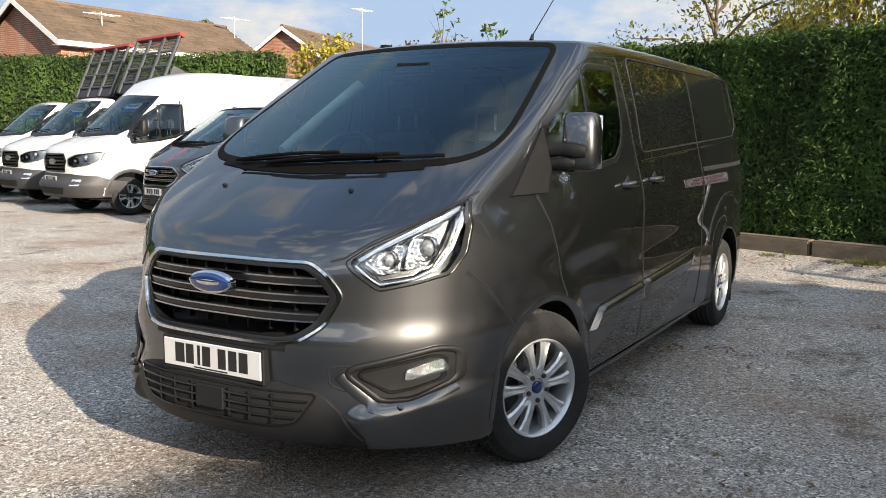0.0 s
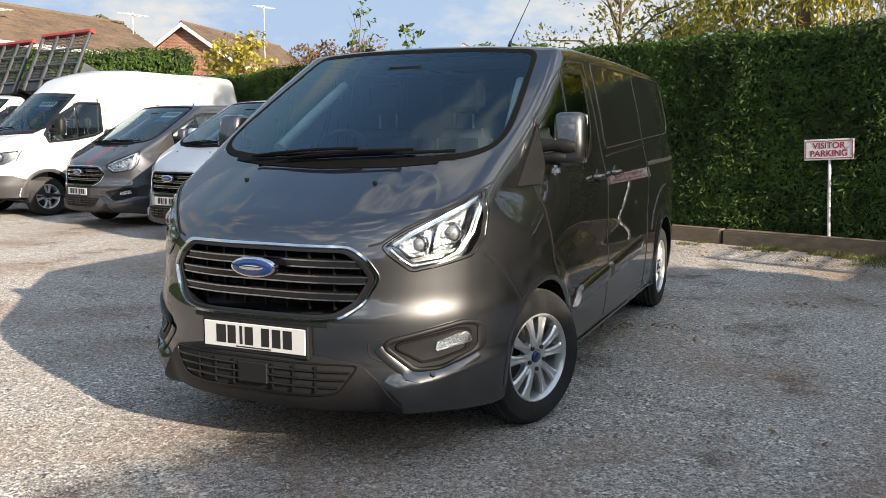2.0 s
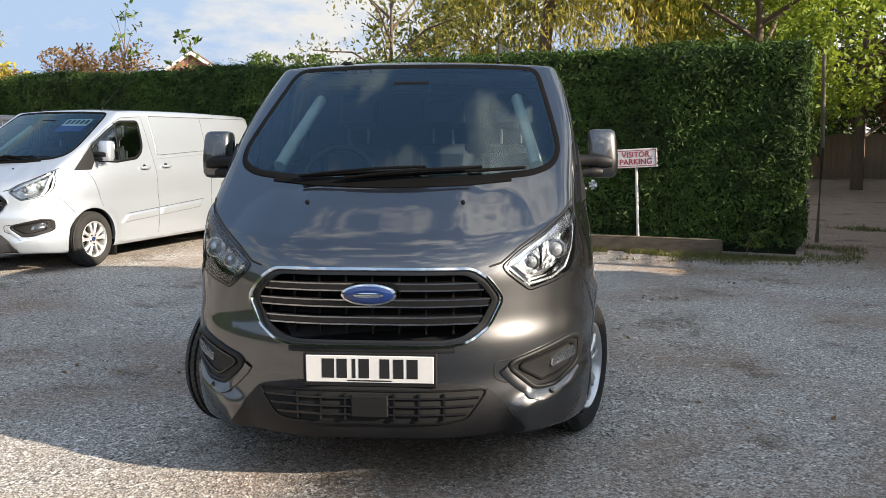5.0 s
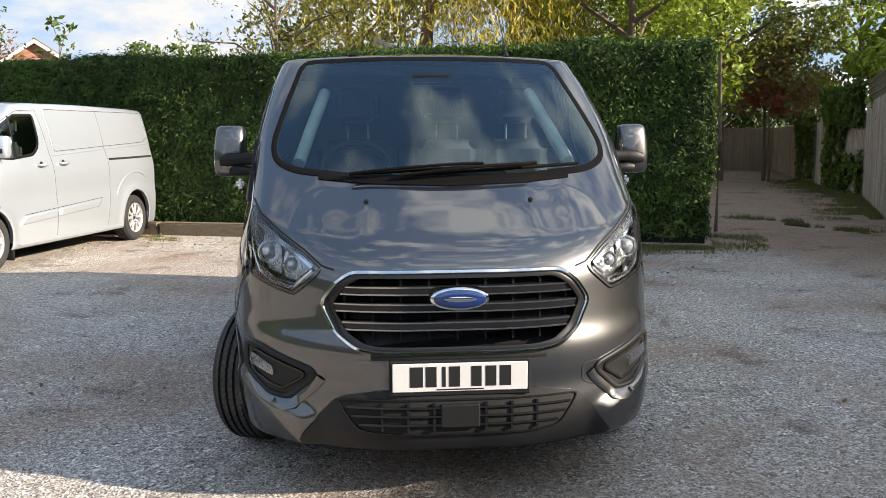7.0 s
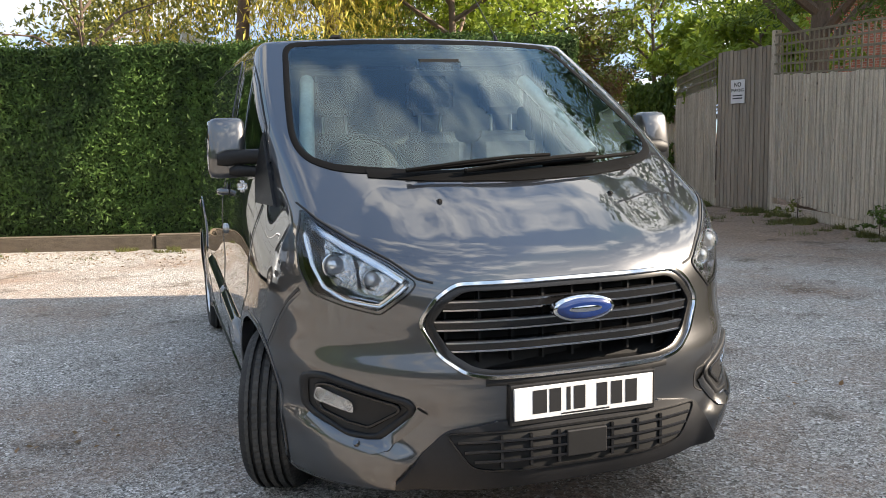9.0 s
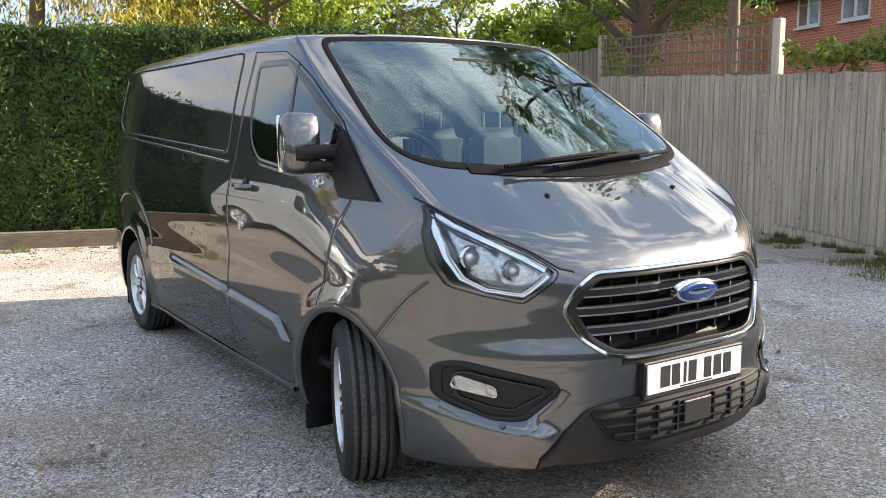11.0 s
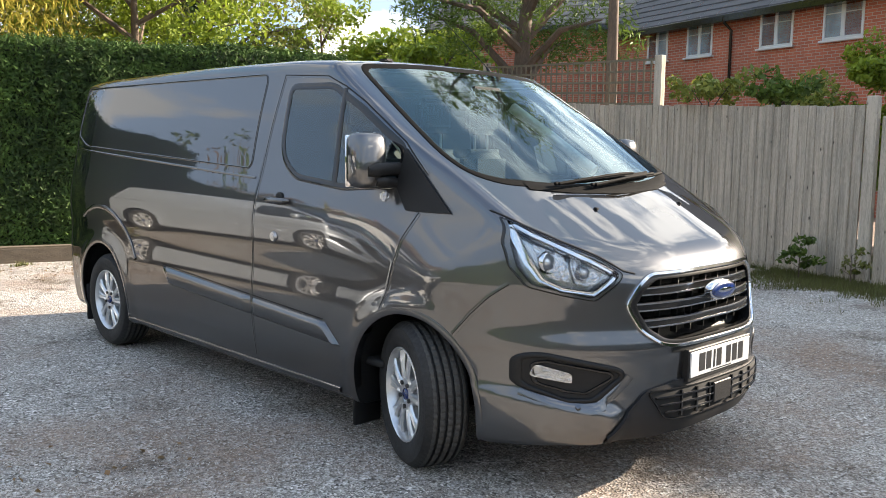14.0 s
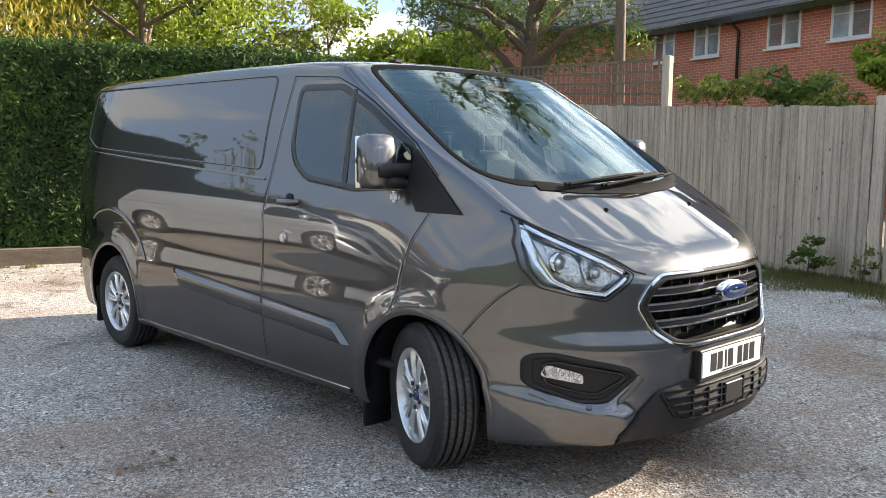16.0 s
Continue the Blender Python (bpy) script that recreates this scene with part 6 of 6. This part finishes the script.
house_gable((-26.05, 33.4), (-28.25, 45.0), 3.0, 5.22, 2.0, "far brick house with a brown tiled gable roof")
house_gable((-17.0, 50.0), (-19.0, 60.0), 3.0, 5.35, 2.0, "distant brick house with a brown tiled roof")
# red brick houses beyond the fence
tile_pale = material("grey_brown_tile", (0.2, 0.18, 0.16), 0.8, vary=0.25, scale=1, fine=8, per_island=0.5)
wd = Vector((-0.294, -0.956))
A = Vector((19.65, 13.2))
red_windows = tuple((s, 4.08, w, 1.2, 2) for s, w in ((1.75, 0.9), (3.5, 1.0), (6.2, 1.05), (8.15, 1.1)))
house(tuple(A), tuple(A + wd * 10.1), 5.25, 7.5, 3.2, wall_red, tile_dark, "red brick house with a slate roof and white windows", red_windows, pipe=4.72, fascia=gloss_black)
house((17.8, 19.6), (20.9, 13.4), 5.7, 6.0, 2.2, wall_red, tile_pale, "red brick house with a grey tiled roof", fascia=gloss_black)

# trees behind the hedge and along the lane
def ivy(a, b, high, count, label, seed):
    """Ivy that hangs on a fence from a to b: thick along the top, thinning and gappy towards the ground."""
    r = np.random.default_rng(seed)
    a, b = np.array(a), np.array(b)
    d = (b - a) / np.linalg.norm(b - a)
    side = np.array((-d[1], d[0]))
    pts = []
    while len(pts) < count:
        u, z = r.uniform(-0.02, 1.02), high * r.uniform(0, 1) ** 0.8
        thick = noise.noise((u * 4.5, z * 1.1, seed)) + 0.45 * noise.noise((u * 13, z * 4, seed)) + 0.5 * (z / high) - 0.12
        top = high * (0.93 + 0.12 * noise.noise((u * 6, 0.0, seed + 3)))
        if thick > 0 and z < top:
            out = 0.04 + r.uniform(0, 0.12 + 0.32 * min(thick, 0.6) * (z / high))
            q = a + (b - a) * u + side * out
            pts.append((q[0], q[1], z))
    pts = np.array(pts)
    ob = foliage("ivy", pts, np.tile((side[0], side[1], 0.35), (count, 1)), 0.06, leaf_green, 0.55, r, 1.3, 0.6)
    tagged(ob, label, "ivy")


tree("bush_conifer", (-4.6, 15.2), 3.75, 1.1, leaf_green, 6000, 0.05, "bright green conifer top above the hedge", 1, 0.08, 0.3, limbs=10)
tree("bare_tree", (-2.6, 17.5), 6.6, 2.0, leaf_olive, 2600, 0.06, "thin olive tree with sparse leaves", 2, 0.1, 0.3, limbs=12)
tree("willow", (1.2, 22.5), 12.5, 4.3, leaf_yellow, 44000, 0.11, "yellow weeping willow with hanging strands", 3, 0.3, 0.45, weep=3.2, limbs=14, aspect=5.0)
tree("willow", (4.6, 25.0), 12.0, 4.0, leaf_olive, 26000, 0.11, "olive weeping willow behind the hedge", 4, 0.3, 0.4, weep=2.6, limbs=12, aspect=5.0)
tree("broadleaf_tree", (7.4, 21.0), 9.5, 3.6, leaf_lime, 16000, 0.1, "yellow green broadleaf tree in sunlight", 5, 0.2, 0.25, limbs=12)
tree("broadleaf_tree", (11.5, 24.5), 9.0, 3.4, leaf_olive, 14000, 0.09, "olive broadleaf tree over the lane", 6, 0.2, 0.22, limbs=12)
tree("broadleaf_tree", (15.0, 33.5), 9.5, 4.0, leaf_dark, 12000, 0.13, "dark broadleaf tree at the end of the lane", 7, 0.2, 0.15, limbs=12)
tree("broadleaf_tree", (9.0, 32.0), 10.0, 4.0, leaf_green, 12000, 0.13, "green broadleaf tree beside the lane", 8, 0.2, 0.1, limbs=12)
tree("lane_bush", (12.5, 35.0), 5.5, 2.6, leaf_dark, 8000, 0.14, "dark bushes closing the lane", 31, 0.1, 0.08, limbs=12)
tree("lane_bush", (17.0, 36.5), 6.0, 2.8, leaf_dark, 8000, 0.14, "dark bushes at the lane's end", 32, 0.1, 0.08, limbs=12)
tree("broadleaf_tree", (19.5, 41.0), 5.6, 3.6, leaf_olive, 9000, 0.14, "olive tree closing the end of the lane", 61, 0.2, 0.08, limbs=14)
tree("broadleaf_tree", (14.5, 42.5), 5.6, 3.6, leaf_green, 9000, 0.14, "green tree behind the end of the lane", 62, 0.2, 0.08, limbs=14)
tree("broadleaf_tree", (23.0, 38.0), 5.2, 3.4, leaf_dark, 8000, 0.14, "dark tree past the lane fence", 63, 0.2, 0.08, limbs=14)
tree("broadleaf_tree", (10.5, 40.0), 5.4, 3.6, leaf_olive, 9000, 0.14, "tall olive tree beyond the lane", 64, 0.2, 0.1, limbs=14)
tree("lane_bush", (9.0, 27.0), 6.0, 2.2, leaf_green, 9000, 0.1, "green bushes beside the lane", 33, 0.1, 0.08, limbs=12)
tree("autumn_bush", (13.0, 24.2), 5.2, 1.7, leaf_brown, 5000, 0.07, "brown autumn shrub over the lane fence", 9, 0.07, 0.3, limbs=12)
tree("autumn_bush", (12.75, 23.3), 3.6, 0.7, leaf_red, 500, 0.09, "red autumn leaves on a shrub", 10, 0.05, 0.5, limbs=5)
# yellow-green shrubs, leaves lightened to lime for the sunlight the house blocks
tree("laurel_bush", (13.9, 17.2), 5.2, 1.9, leaf_lime, 6500, 0.13, "large-leaved yellow green shrub above the ivy", 44, 0.08, 0.4, limbs=12, aspect=2.8)
tree("laurel_bush", (12.4, 13.4), 4.6, 1.7, leaf_lime, 5200, 0.12, "large-leaved yellow green shrub above the fence", 11, 0.08, 0.3, limbs=11, aspect=2.8)
tree("broadleaf_tree", (16.5, 24.5), 7.5, 2.8, leaf_lime, 9000, 0.1, "yellow green tree beside the lane", 12, 0.15, 0.25)
tree("broadleaf_tree", (-1.5, 33.0), 11.0, 4.5, leaf_olive, 12000, 0.14, "tall olive tree behind the willow", 13, 0.25, 0.15, limbs=12)
tree("conifer_tree", (9.3, 8.4), 8.0, 2.3, leaf_green, 26000, 0.065, "conifer with a bare lower trunk behind the trellis", 14, 0.24, 0.3, limbs=20, aspect=4.5)
tree("conifer_tree", (8.9, 5.9), 10.5, 2.4, leaf_green, 9000, 0.065, "pine with a bare pale trunk behind the trellis", 15, 0.13, 0.62, limbs=8)
ivy((11.62, 15.9), (12.75, 19.6), 2.95, 9000, "dark ivy hanging over the lane fence", 16)
ivy((13.2, 21.2), (14.0, 23.6), 2.3, 2600, "thin ivy climbing the lane fence", 17)
tree("yellow_shrub", (-12.4, 15.4), 4.4, 1.1, leaf_yellow, 1700, 0.08, "yellow autumn shrub above the hedge", 18, 0.05, 0.45)
tree("purple_shrub", (-9.05, 14.6), 3.75, 1.5, leaf_brown, 6000, 0.05, "purple brown shrub above the hedge", 19, 0.05, 0.5)
tree("bamboo", (-7.8, 13.7), 4.72, 0.4, leaf_green, 110, 0.07, "thin green stems above the hedge", 20, 0.025, 0.6, limbs=6)
tree("bamboo", (-6.3, 13.0), 4.2, 0.35, leaf_green, 80, 0.07, "thin green stem above the hedge", 21, 0.02, 0.6, limbs=5)
tree("round_tree", (-34.0, 30.5), 7.6, 2.2, leaf_olive, 9000, 0.11, "rounded tree behind the house roof", 22, 0.2, 0.3)
tree("round_tree", (-36.0, 40.0), 8.2, 2.2, leaf_olive, 9000, 0.11, "rounded tree top behind the roof", 23, 0.2, 0.3)
tree("round_tree", (-36.0, 20.0), 6.6, 2.6, leaf_green, 9000, 0.11, "green tree beside the house", 24, 0.2, 0.3)
# lime leaves put sunlight into the colour; the tall hedge shades this shrub
tree("laurel_bush", (8.9, 1.05), 3.2, 1.05, leaf_lime, 15000, 0.05, "green shrub beyond the fence end, leaves coloured lighter as if sunlit", 25, 0.06, 0.15, limbs=12)
tree("laurel_bush", (9.0, 2.7), 2.5, 0.9, leaf_laurel, 5200, 0.05, "green and cream shrub over the fence", 26, 0.06, 0.3, limbs=10)
tree("laurel_bush", (11.2, -0.8), 3.2, 1.4, leaf_dark, 8000, 0.08, "dark green shrub beyond the grass", 27, 0.06, 0.1, limbs=12)
hedge("far_hedge", (-32.0, 12.4), (-16.5, 17.6), 3.98, 1.5, 45000, "sunlit green hedge beyond the row of vans", rng, 0.07)
tree("climber", (7.35, 3.1), 2.55, 0.5, leaf_laurel, 900, 0.05, "thin climbing shrub over the fence top", 41, 0.02, 0.75, limbs=5)
tree("climber", (7.05, 2.1), 2.5, 0.45, leaf_green, 800, 0.05, "leafy twigs above the fence", 42, 0.02, 0.75, limbs=5)
# hedges added out of view to close the empty horizon in the reflections
for k, (pa, pb, hh) in enumerate((((16.0, -26.0), (-22.0, -24.0), 5.0), ((-22.0, -24.0), (-40.0, -4.0), 6.0), ((-40.0, -4.0), (-34.0, 14.0), 5.0), ((34.0, -14.0), (16.0, -26.0), 5.0))):
    hedge("backdrop_hedge", pa, pb, hh, 2.0, 9000, "green backdrop hedge added out of view for the van's reflections", rng, 0.25)
# unseen stand-in for the yard's shade caster, height set by the shadow edge
hedge("shading_hedge", (11.6, 1.4), (9.2, -16.0), 4.7, 1.5, 70000, "tall dark green hedge added out of view to shade the yard", rng, 0.06)
# unseen bushes added to make that shadow's edge uneven
tree("shading_bush", (11.9, -4.2), 5.5, 1.3, leaf_green, 5000, 0.07, "green bush added out of view to break up the shadow edge", 71, 0.06, 0.5, limbs=9)
tree("shading_bush", (12.0, -0.6), 5.2, 1.4, leaf_dark, 5000, 0.07, "dark bush added out of view behind the shading hedge", 72, 0.06, 0.4, limbs=9)
tree("shading_bush", (11.5, -8.4), 5.6, 1.4, leaf_green, 5000, 0.07, "green bush added out of view above the shading hedge", 73, 0.06, 0.5, limbs=9)


# ---- verge grass ----
grass_mat = leaf_material("grass_blade", (0.15, 0.165, 0.045), (0.095, 0.085, 0.03), 0.25)


def grass(name, pts, label, tall=0.05, seed=1):
    r = np.random.default_rng(seed)
    pts = np.array(pts)
    k = len(pts)
    up = np.array((0, 0, 1.0)) + r.normal(0, 0.35, (k, 3))
    h = tall * r.uniform(0.4, 1.5, (k, 1))
    side = r.normal(0, 1, (k, 3)) * np.array((1, 1, 0))
    side /= np.linalg.norm(side, axis=1)[:, None]
    v = np.stack([pts - side * 0.004, pts + side * 0.004, pts + up * h], 1).reshape(-1, 3)
    me = bpy.data.meshes.new(name)
    me.vertices.add(3 * k), me.vertices.foreach_set("co", v.ravel())
    me.loops.add(3 * k), me.loops.foreach_set("vertex_index", np.arange(3 * k))
    me.polygons.add(k), me.polygons.foreach_set("loop_start", np.arange(k) * 3)
    me.update(calc_edges=True)
    me.materials.append(grass_mat)
    tagged(new(name, me), label, "grass", kind="stuff")


def patchy(p):
    return noise.noise((p[0] * 1.6, p[1] * 1.6, 3.0)) + 0.5 * noise.noise((p[0] * 5, p[1] * 5, 1.0))


gr = np.random.default_rng(3)
verge = []
for _ in range(60000):
    s, o = gr.uniform(-0.9, 14.0), gr.exponential(0.28)
    p = Vector(HB) - hd * s - hn * (0.38 + o)
    if s < -0.1:
        p += hn * gr.uniform(0, 1.7)
    if patchy(p) > 0.02 + o * 0.5 - (0.35 * min(1, (s + 1.1)) if s < 1.5 else 0):
        verge.append((p.x, p.y, 0))
grass("verge_grass", verge, "patchy grass along the sleepers", 0.036, 1)
verge = []
for _ in range(60000):
    y, o = gr.uniform(-1.0, 9.5), gr.exponential(0.3)
    p = (FX(y) - 0.05 - o, y)
    if patchy(p) > 0.05 + o * 0.4 - (0.4 if y < 2.2 else 0):
        verge.append((*p, 0))
for _ in range(60000):
    y, o = gr.uniform(10.3, 24.0), gr.exponential(0.38)
    p = (np.interp(y, (10.25, 15.8, 21.0, 33.0), (8.75, 11.6, 13.2, 17.5)) - 0.06 - o, y)
    if patchy(p) > -0.25 + o * 0.3:
        verge.append((*p, 0))
for _ in range(9000):
    a, o = gr.uniform(0, 6.28), gr.normal(0, 0.5)
    p = (6.85 + o * 0.55 + 0.25 * math.cos(a), 9.6 - o * 1.5 + 0.4 * math.sin(a))
    if patchy(p) > 0.1:
        verge.append((*p, 0))
for _ in range(40000):
    p = (gr.uniform(5.2, 11.0), gr.uniform(-4.5, 1.6))
    if p[0] > 5.6 + 0.5 * noise.noise((p[1] * 0.8, 0, 0)) - 0.3 * p[1] and p[0] < FX(p[1]) + 9:
        verge.append((*p, 0))
grass("verge_grass", verge, "rough grass and weeds along the fences", 0.055, 2)


# ---- signs ----
def letters(text, size, mat, m, parent, name):
    cu = bpy.data.curves.new(name, "FONT")
    cu.offset = size * 0.02
    cu.body, cu.size, cu.align_x, cu.align_y, cu.extrude = text, size, "CENTER", "CENTER", 0.0008
    tmp = bpy.data.objects.new(name, cu)
    scene.collection.objects.link(tmp)
    bpy.context.view_layer.update()
    me = bpy.data.meshes.new_from_object(tmp.evaluated_get(bpy.context.evaluated_depsgraph_get()))
    bpy.data.objects.remove(tmp)
    me.materials.clear()
    ob = part(name, me, mat, parent, "", False)
    ob.matrix_basis = m
    return ob


sign_red = material("sign_red", (0.36, 0.03, 0.06), 0.5)
sign_white = material("sign_white", (0.72, 0.70, 0.69), 0.5, vary=0.1)
sp = Vector(HB) - hd * 2.1 - hn * 0.12
sign = thing("parking_sign", Matrix.Translation((sp.x, sp.y, 0)) @ Matrix.Rotation(math.atan2(hd.y, hd.x) + 0.1, 4, "Z"), "white visitor parking sign on a post by the hedge", "sign")
bm = bmesh.new()
rod(bm, (0.06, 0.03, 0), (0.0, 0.03, 1.35), 0.02)
part("sign_post", bm, upvc, sign)
tilt = Matrix.Translation((0, 0, 1.27)) @ Matrix.Rotation(radians(-3), 4, "Y")
bm = bmesh.new()
box(bm, (-0.29, -0.008, -0.13), (0.29, 0.008, 0.13), 0.004, tilt)
part("sign_board", bm, sign_white, sign, "", False)
bm = bmesh.new()
for lo, hi in (((-0.275, -0.11), (0.275, -0.102)), ((-0.275, 0.102), (0.275, 0.11)), ((-0.275, -0.102), (-0.267, 0.102)), ((0.267, -0.102), (0.275, 0.102))):
    box(bm, (lo[0], -0.0105, lo[1]), (hi[0], -0.0085, hi[1]), 0, tilt)
part("sign_border", bm, sign_red, sign, "", False)
face = Matrix.Rotation(radians(90), 4, "X")
letters("VISITOR", 0.105, sign_red, tilt @ Matrix.Translation((0, -0.0095, 0.048)) @ face, sign, "lettering")
letters("PARKING", 0.105, sign_red, tilt @ Matrix.Translation((0, -0.0095, -0.05)) @ face, sign, "lettering")

gd = (Vector((8.75, 10.2)) - Vector((FX(8.8) + 0.05, 8.85))).normalized()
gp = Vector((FX(8.8) + 0.05, 8.85)) + gd * 0.8
ns = thing("no_parking_sign", Matrix.Translation((gp.x - 0.05, gp.y, 2.12)) @ Matrix.Rotation(math.atan2(gd.y, gd.x) + math.pi, 4, "Z"), "white no parking notice screwed to the side gate", "sign")
bm = bmesh.new()
box(bm, (-0.17, -0.006, -0.21), (0.17, 0.006, 0.21), 0.003)
part("notice_board", bm, sign_white, ns, "", False)
letters("NO", 0.11, bar_black, Matrix.Translation((0, -0.008, 0.12)) @ face, ns, "lettering")
letters("PARKING", 0.075, bar_black, Matrix.Translation((0, -0.008, 0.02)) @ face, ns, "lettering")
for z in (-0.07, -0.12):
    bm = bmesh.new()
    box(bm, (-0.12, -0.0085, z - 0.012), (0.12, -0.0065, z + 0.012))
    part("bar", bm, grey_plastic, ns, "", False)

# post at the hedge end
bm = bmesh.new()
pe = Vector(HB) + hd * 0.25 + hn * 1.75
tube(bm, [(pe.x, pe.y, 0), (pe.x + 0.02, pe.y, 1.4), (pe.x - 0.02, pe.y, 2.75)], 0.032, 8)
tagged(part("timber_post", bm, trellis_wood, None), "rough pale timber post at the end of the hedge", "post")

# second board at the end of the fence, and weeds at its foot
bm = bmesh.new()
box(bm, (FX(0.6) + 0.06, 0.48, 0), (FX(0.6) + 0.13, 0.62, 1.86), 0.01)
tagged(part("fence_post", bm, fence_wood, None, "", False), "narrow timber post at the open end of the fence", "post", "fence posts")
tree("weed", (6.25, 1.35), 0.5, 0.22, leaf_green, 350, 0.035, "leafy weeds at the foot of the fence", 51, 0.01, 0.1, limbs=6)
tree("weed", (6.2, 0.75), 0.45, 0.2, leaf_olive, 300, 0.03, "weeds at the end of the fence", 52, 0.01, 0.1, limbs=6)
tree("weed", (7.6, 5.2), 0.4, 0.25, leaf_green, 300, 0.035, "weeds along the fence foot", 53, 0.01, 0.1, limbs=6)
tree("weed", (8.2, 7.4), 0.45, 0.3, leaf_olive, 350, 0.035, "brambles along the fence foot", 54, 0.01, 0.1, limbs=6)
tree("weed", (3.55, 6.95), 0.4, 0.22, leaf_green, 300, 0.035, "weeds by the end of the sleepers", 55, 0.01, 0.1, limbs=6)

# shed roof just showing over the hedge
shed = thing("garden_shed", Matrix.Translation((0.6, 25.2, 0)), "pale garden shed behind the hedge", "shed")
bm = bmesh.new()
box(bm, (-1.2, 0, 0), (1.2, 2.0, 4.1), 0.02)
part("wall", bm, upvc, shed, "", False)
bm = bmesh.new()
q = [bm.verts.new(p) for p in ((-0.75, -0.2, 4.72), (0.55, -0.2, 4.12), (0.55, 2.2, 4.12), (-0.75, 2.2, 4.72), (-0.75, -0.2, 4.9), (0.55, -0.2, 4.3), (0.55, 2.2, 4.3), (-0.75, 2.2, 4.9))]
for g in ((0, 3, 2, 1), (4, 5, 6, 7), (0, 1, 5, 4), (1, 2, 6, 5), (2, 3, 7, 6), (3, 0, 4, 7)):
    bm.faces.new([q[i] for i in g])
part("roof", bm, upvc, shed, "", False)

# aerials on the roofs
for x, y, z, hh in ((-26.9, 19.6, 5.2, 1.1), (-26.2, 36.0, 6.6, 1.9), (-27.0, 27.0, 6.2, 0.8)):
    bm = bmesh.new()
    rod(bm, (x, y, z - 1.2), (x, y, z + hh), 0.022, sides=6)
    rod(bm, (x - 0.2, y - 0.7, z + hh - 0.1), (x + 0.2, y + 0.7, z + hh - 0.1), 0.025, sides=6)
    for k in range(6):
        o = -0.6 + 0.24 * k
        rod(bm, (x - 0.3, y + o, z + hh - 0.1), (x + 0.3, y + o + 0.1, z + hh - 0.1), 0.015, sides=5)
    tagged(part("roof_aerial", bm, upvc, None), "grey television aerial on a roof mast", "aerial")

# ---- loose stones ----
stone_mat = material("loose_stone", (0.56, 0.53, 0.48), 0.9, vary=0.2, per_island=1.0, colour2=(0.24, 0.215, 0.19))
sr = np.random.default_rng(11)
k = 80000
px, py = sr.uniform(-5.5, 5.0, k), sr.uniform(-3.2, 3.6, k)
s = sr.uniform(0.003, 0.008, k)
a = sr.uniform(0, 6.28, k)
base = np.stack([px, py, np.zeros(k)], 1)
rows = []
for j in range(4):
    rad = s * sr.uniform(0.7, 1.3, k)
    rows.append(base + np.stack([np.cos(a + j * 1.571) * rad, np.sin(a + j * 1.571) * rad, -0.002 * np.ones(k)], 1))
rows.append(base + np.stack([sr.normal(0, 0.3, k) * s, sr.normal(0, 0.3, k) * s, s * sr.uniform(0.4, 0.9, k)], 1))
v = np.stack(rows, 1).reshape(-1, 3)
tri = (np.arange(k)[:, None] * 5 + np.array([0, 1, 4, 1, 2, 4, 2, 3, 4, 3, 0, 4])).ravel()
me = bpy.data.meshes.new("loose_gravel")
me.vertices.add(len(v)), me.vertices.foreach_set("co", v.ravel())
me.loops.add(len(tri)), me.loops.foreach_set("vertex_index", tri)
me.polygons.add(4 * k), me.polygons.foreach_set("loop_start", np.arange(4 * k) * 3)
me.update(calc_edges=True)
me.materials.append(stone_mat)
tagged(new("loose_gravel", me), "loose pale crushed stones on the yard", "gravel", kind="stuff")

# ---- fallen leaves ----
lr = np.random.default_rng(21)
spots = []
for _ in range(1400):
    a, o = lr.uniform(-0.5, 9.0), abs(lr.normal(0, 0.9))
    p = Vector(HB) - hd * a - hn * (0.5 + o)
    spots.append((p.x, p.y, 0.008))
for cx, cy, k, r in ((2.0, 3.8, 34, 0.14), (1.05, 2.4, 40, 0.2), (2.5, 5.6, 30, 0.3), (-1.9, 1.0, 24, 0.3), (1.9, 0.2, 20, 0.35), (3.2, 4.6, 24, 0.4)):
    for _ in range(k):
        spots.append((lr.normal(cx, r), lr.normal(cy, r * 0.6), 0.008))
spots = np.array(spots)
litter = foliage("fallen_leaves", spots, np.tile((0.0, 0.0, 1.0), (len(spots), 1)), 0.02, leaf_brown, 0.25, lr, 1.8)
tagged(litter, "scattered brown fallen leaves on the gravel", "leaves", kind="stuff")
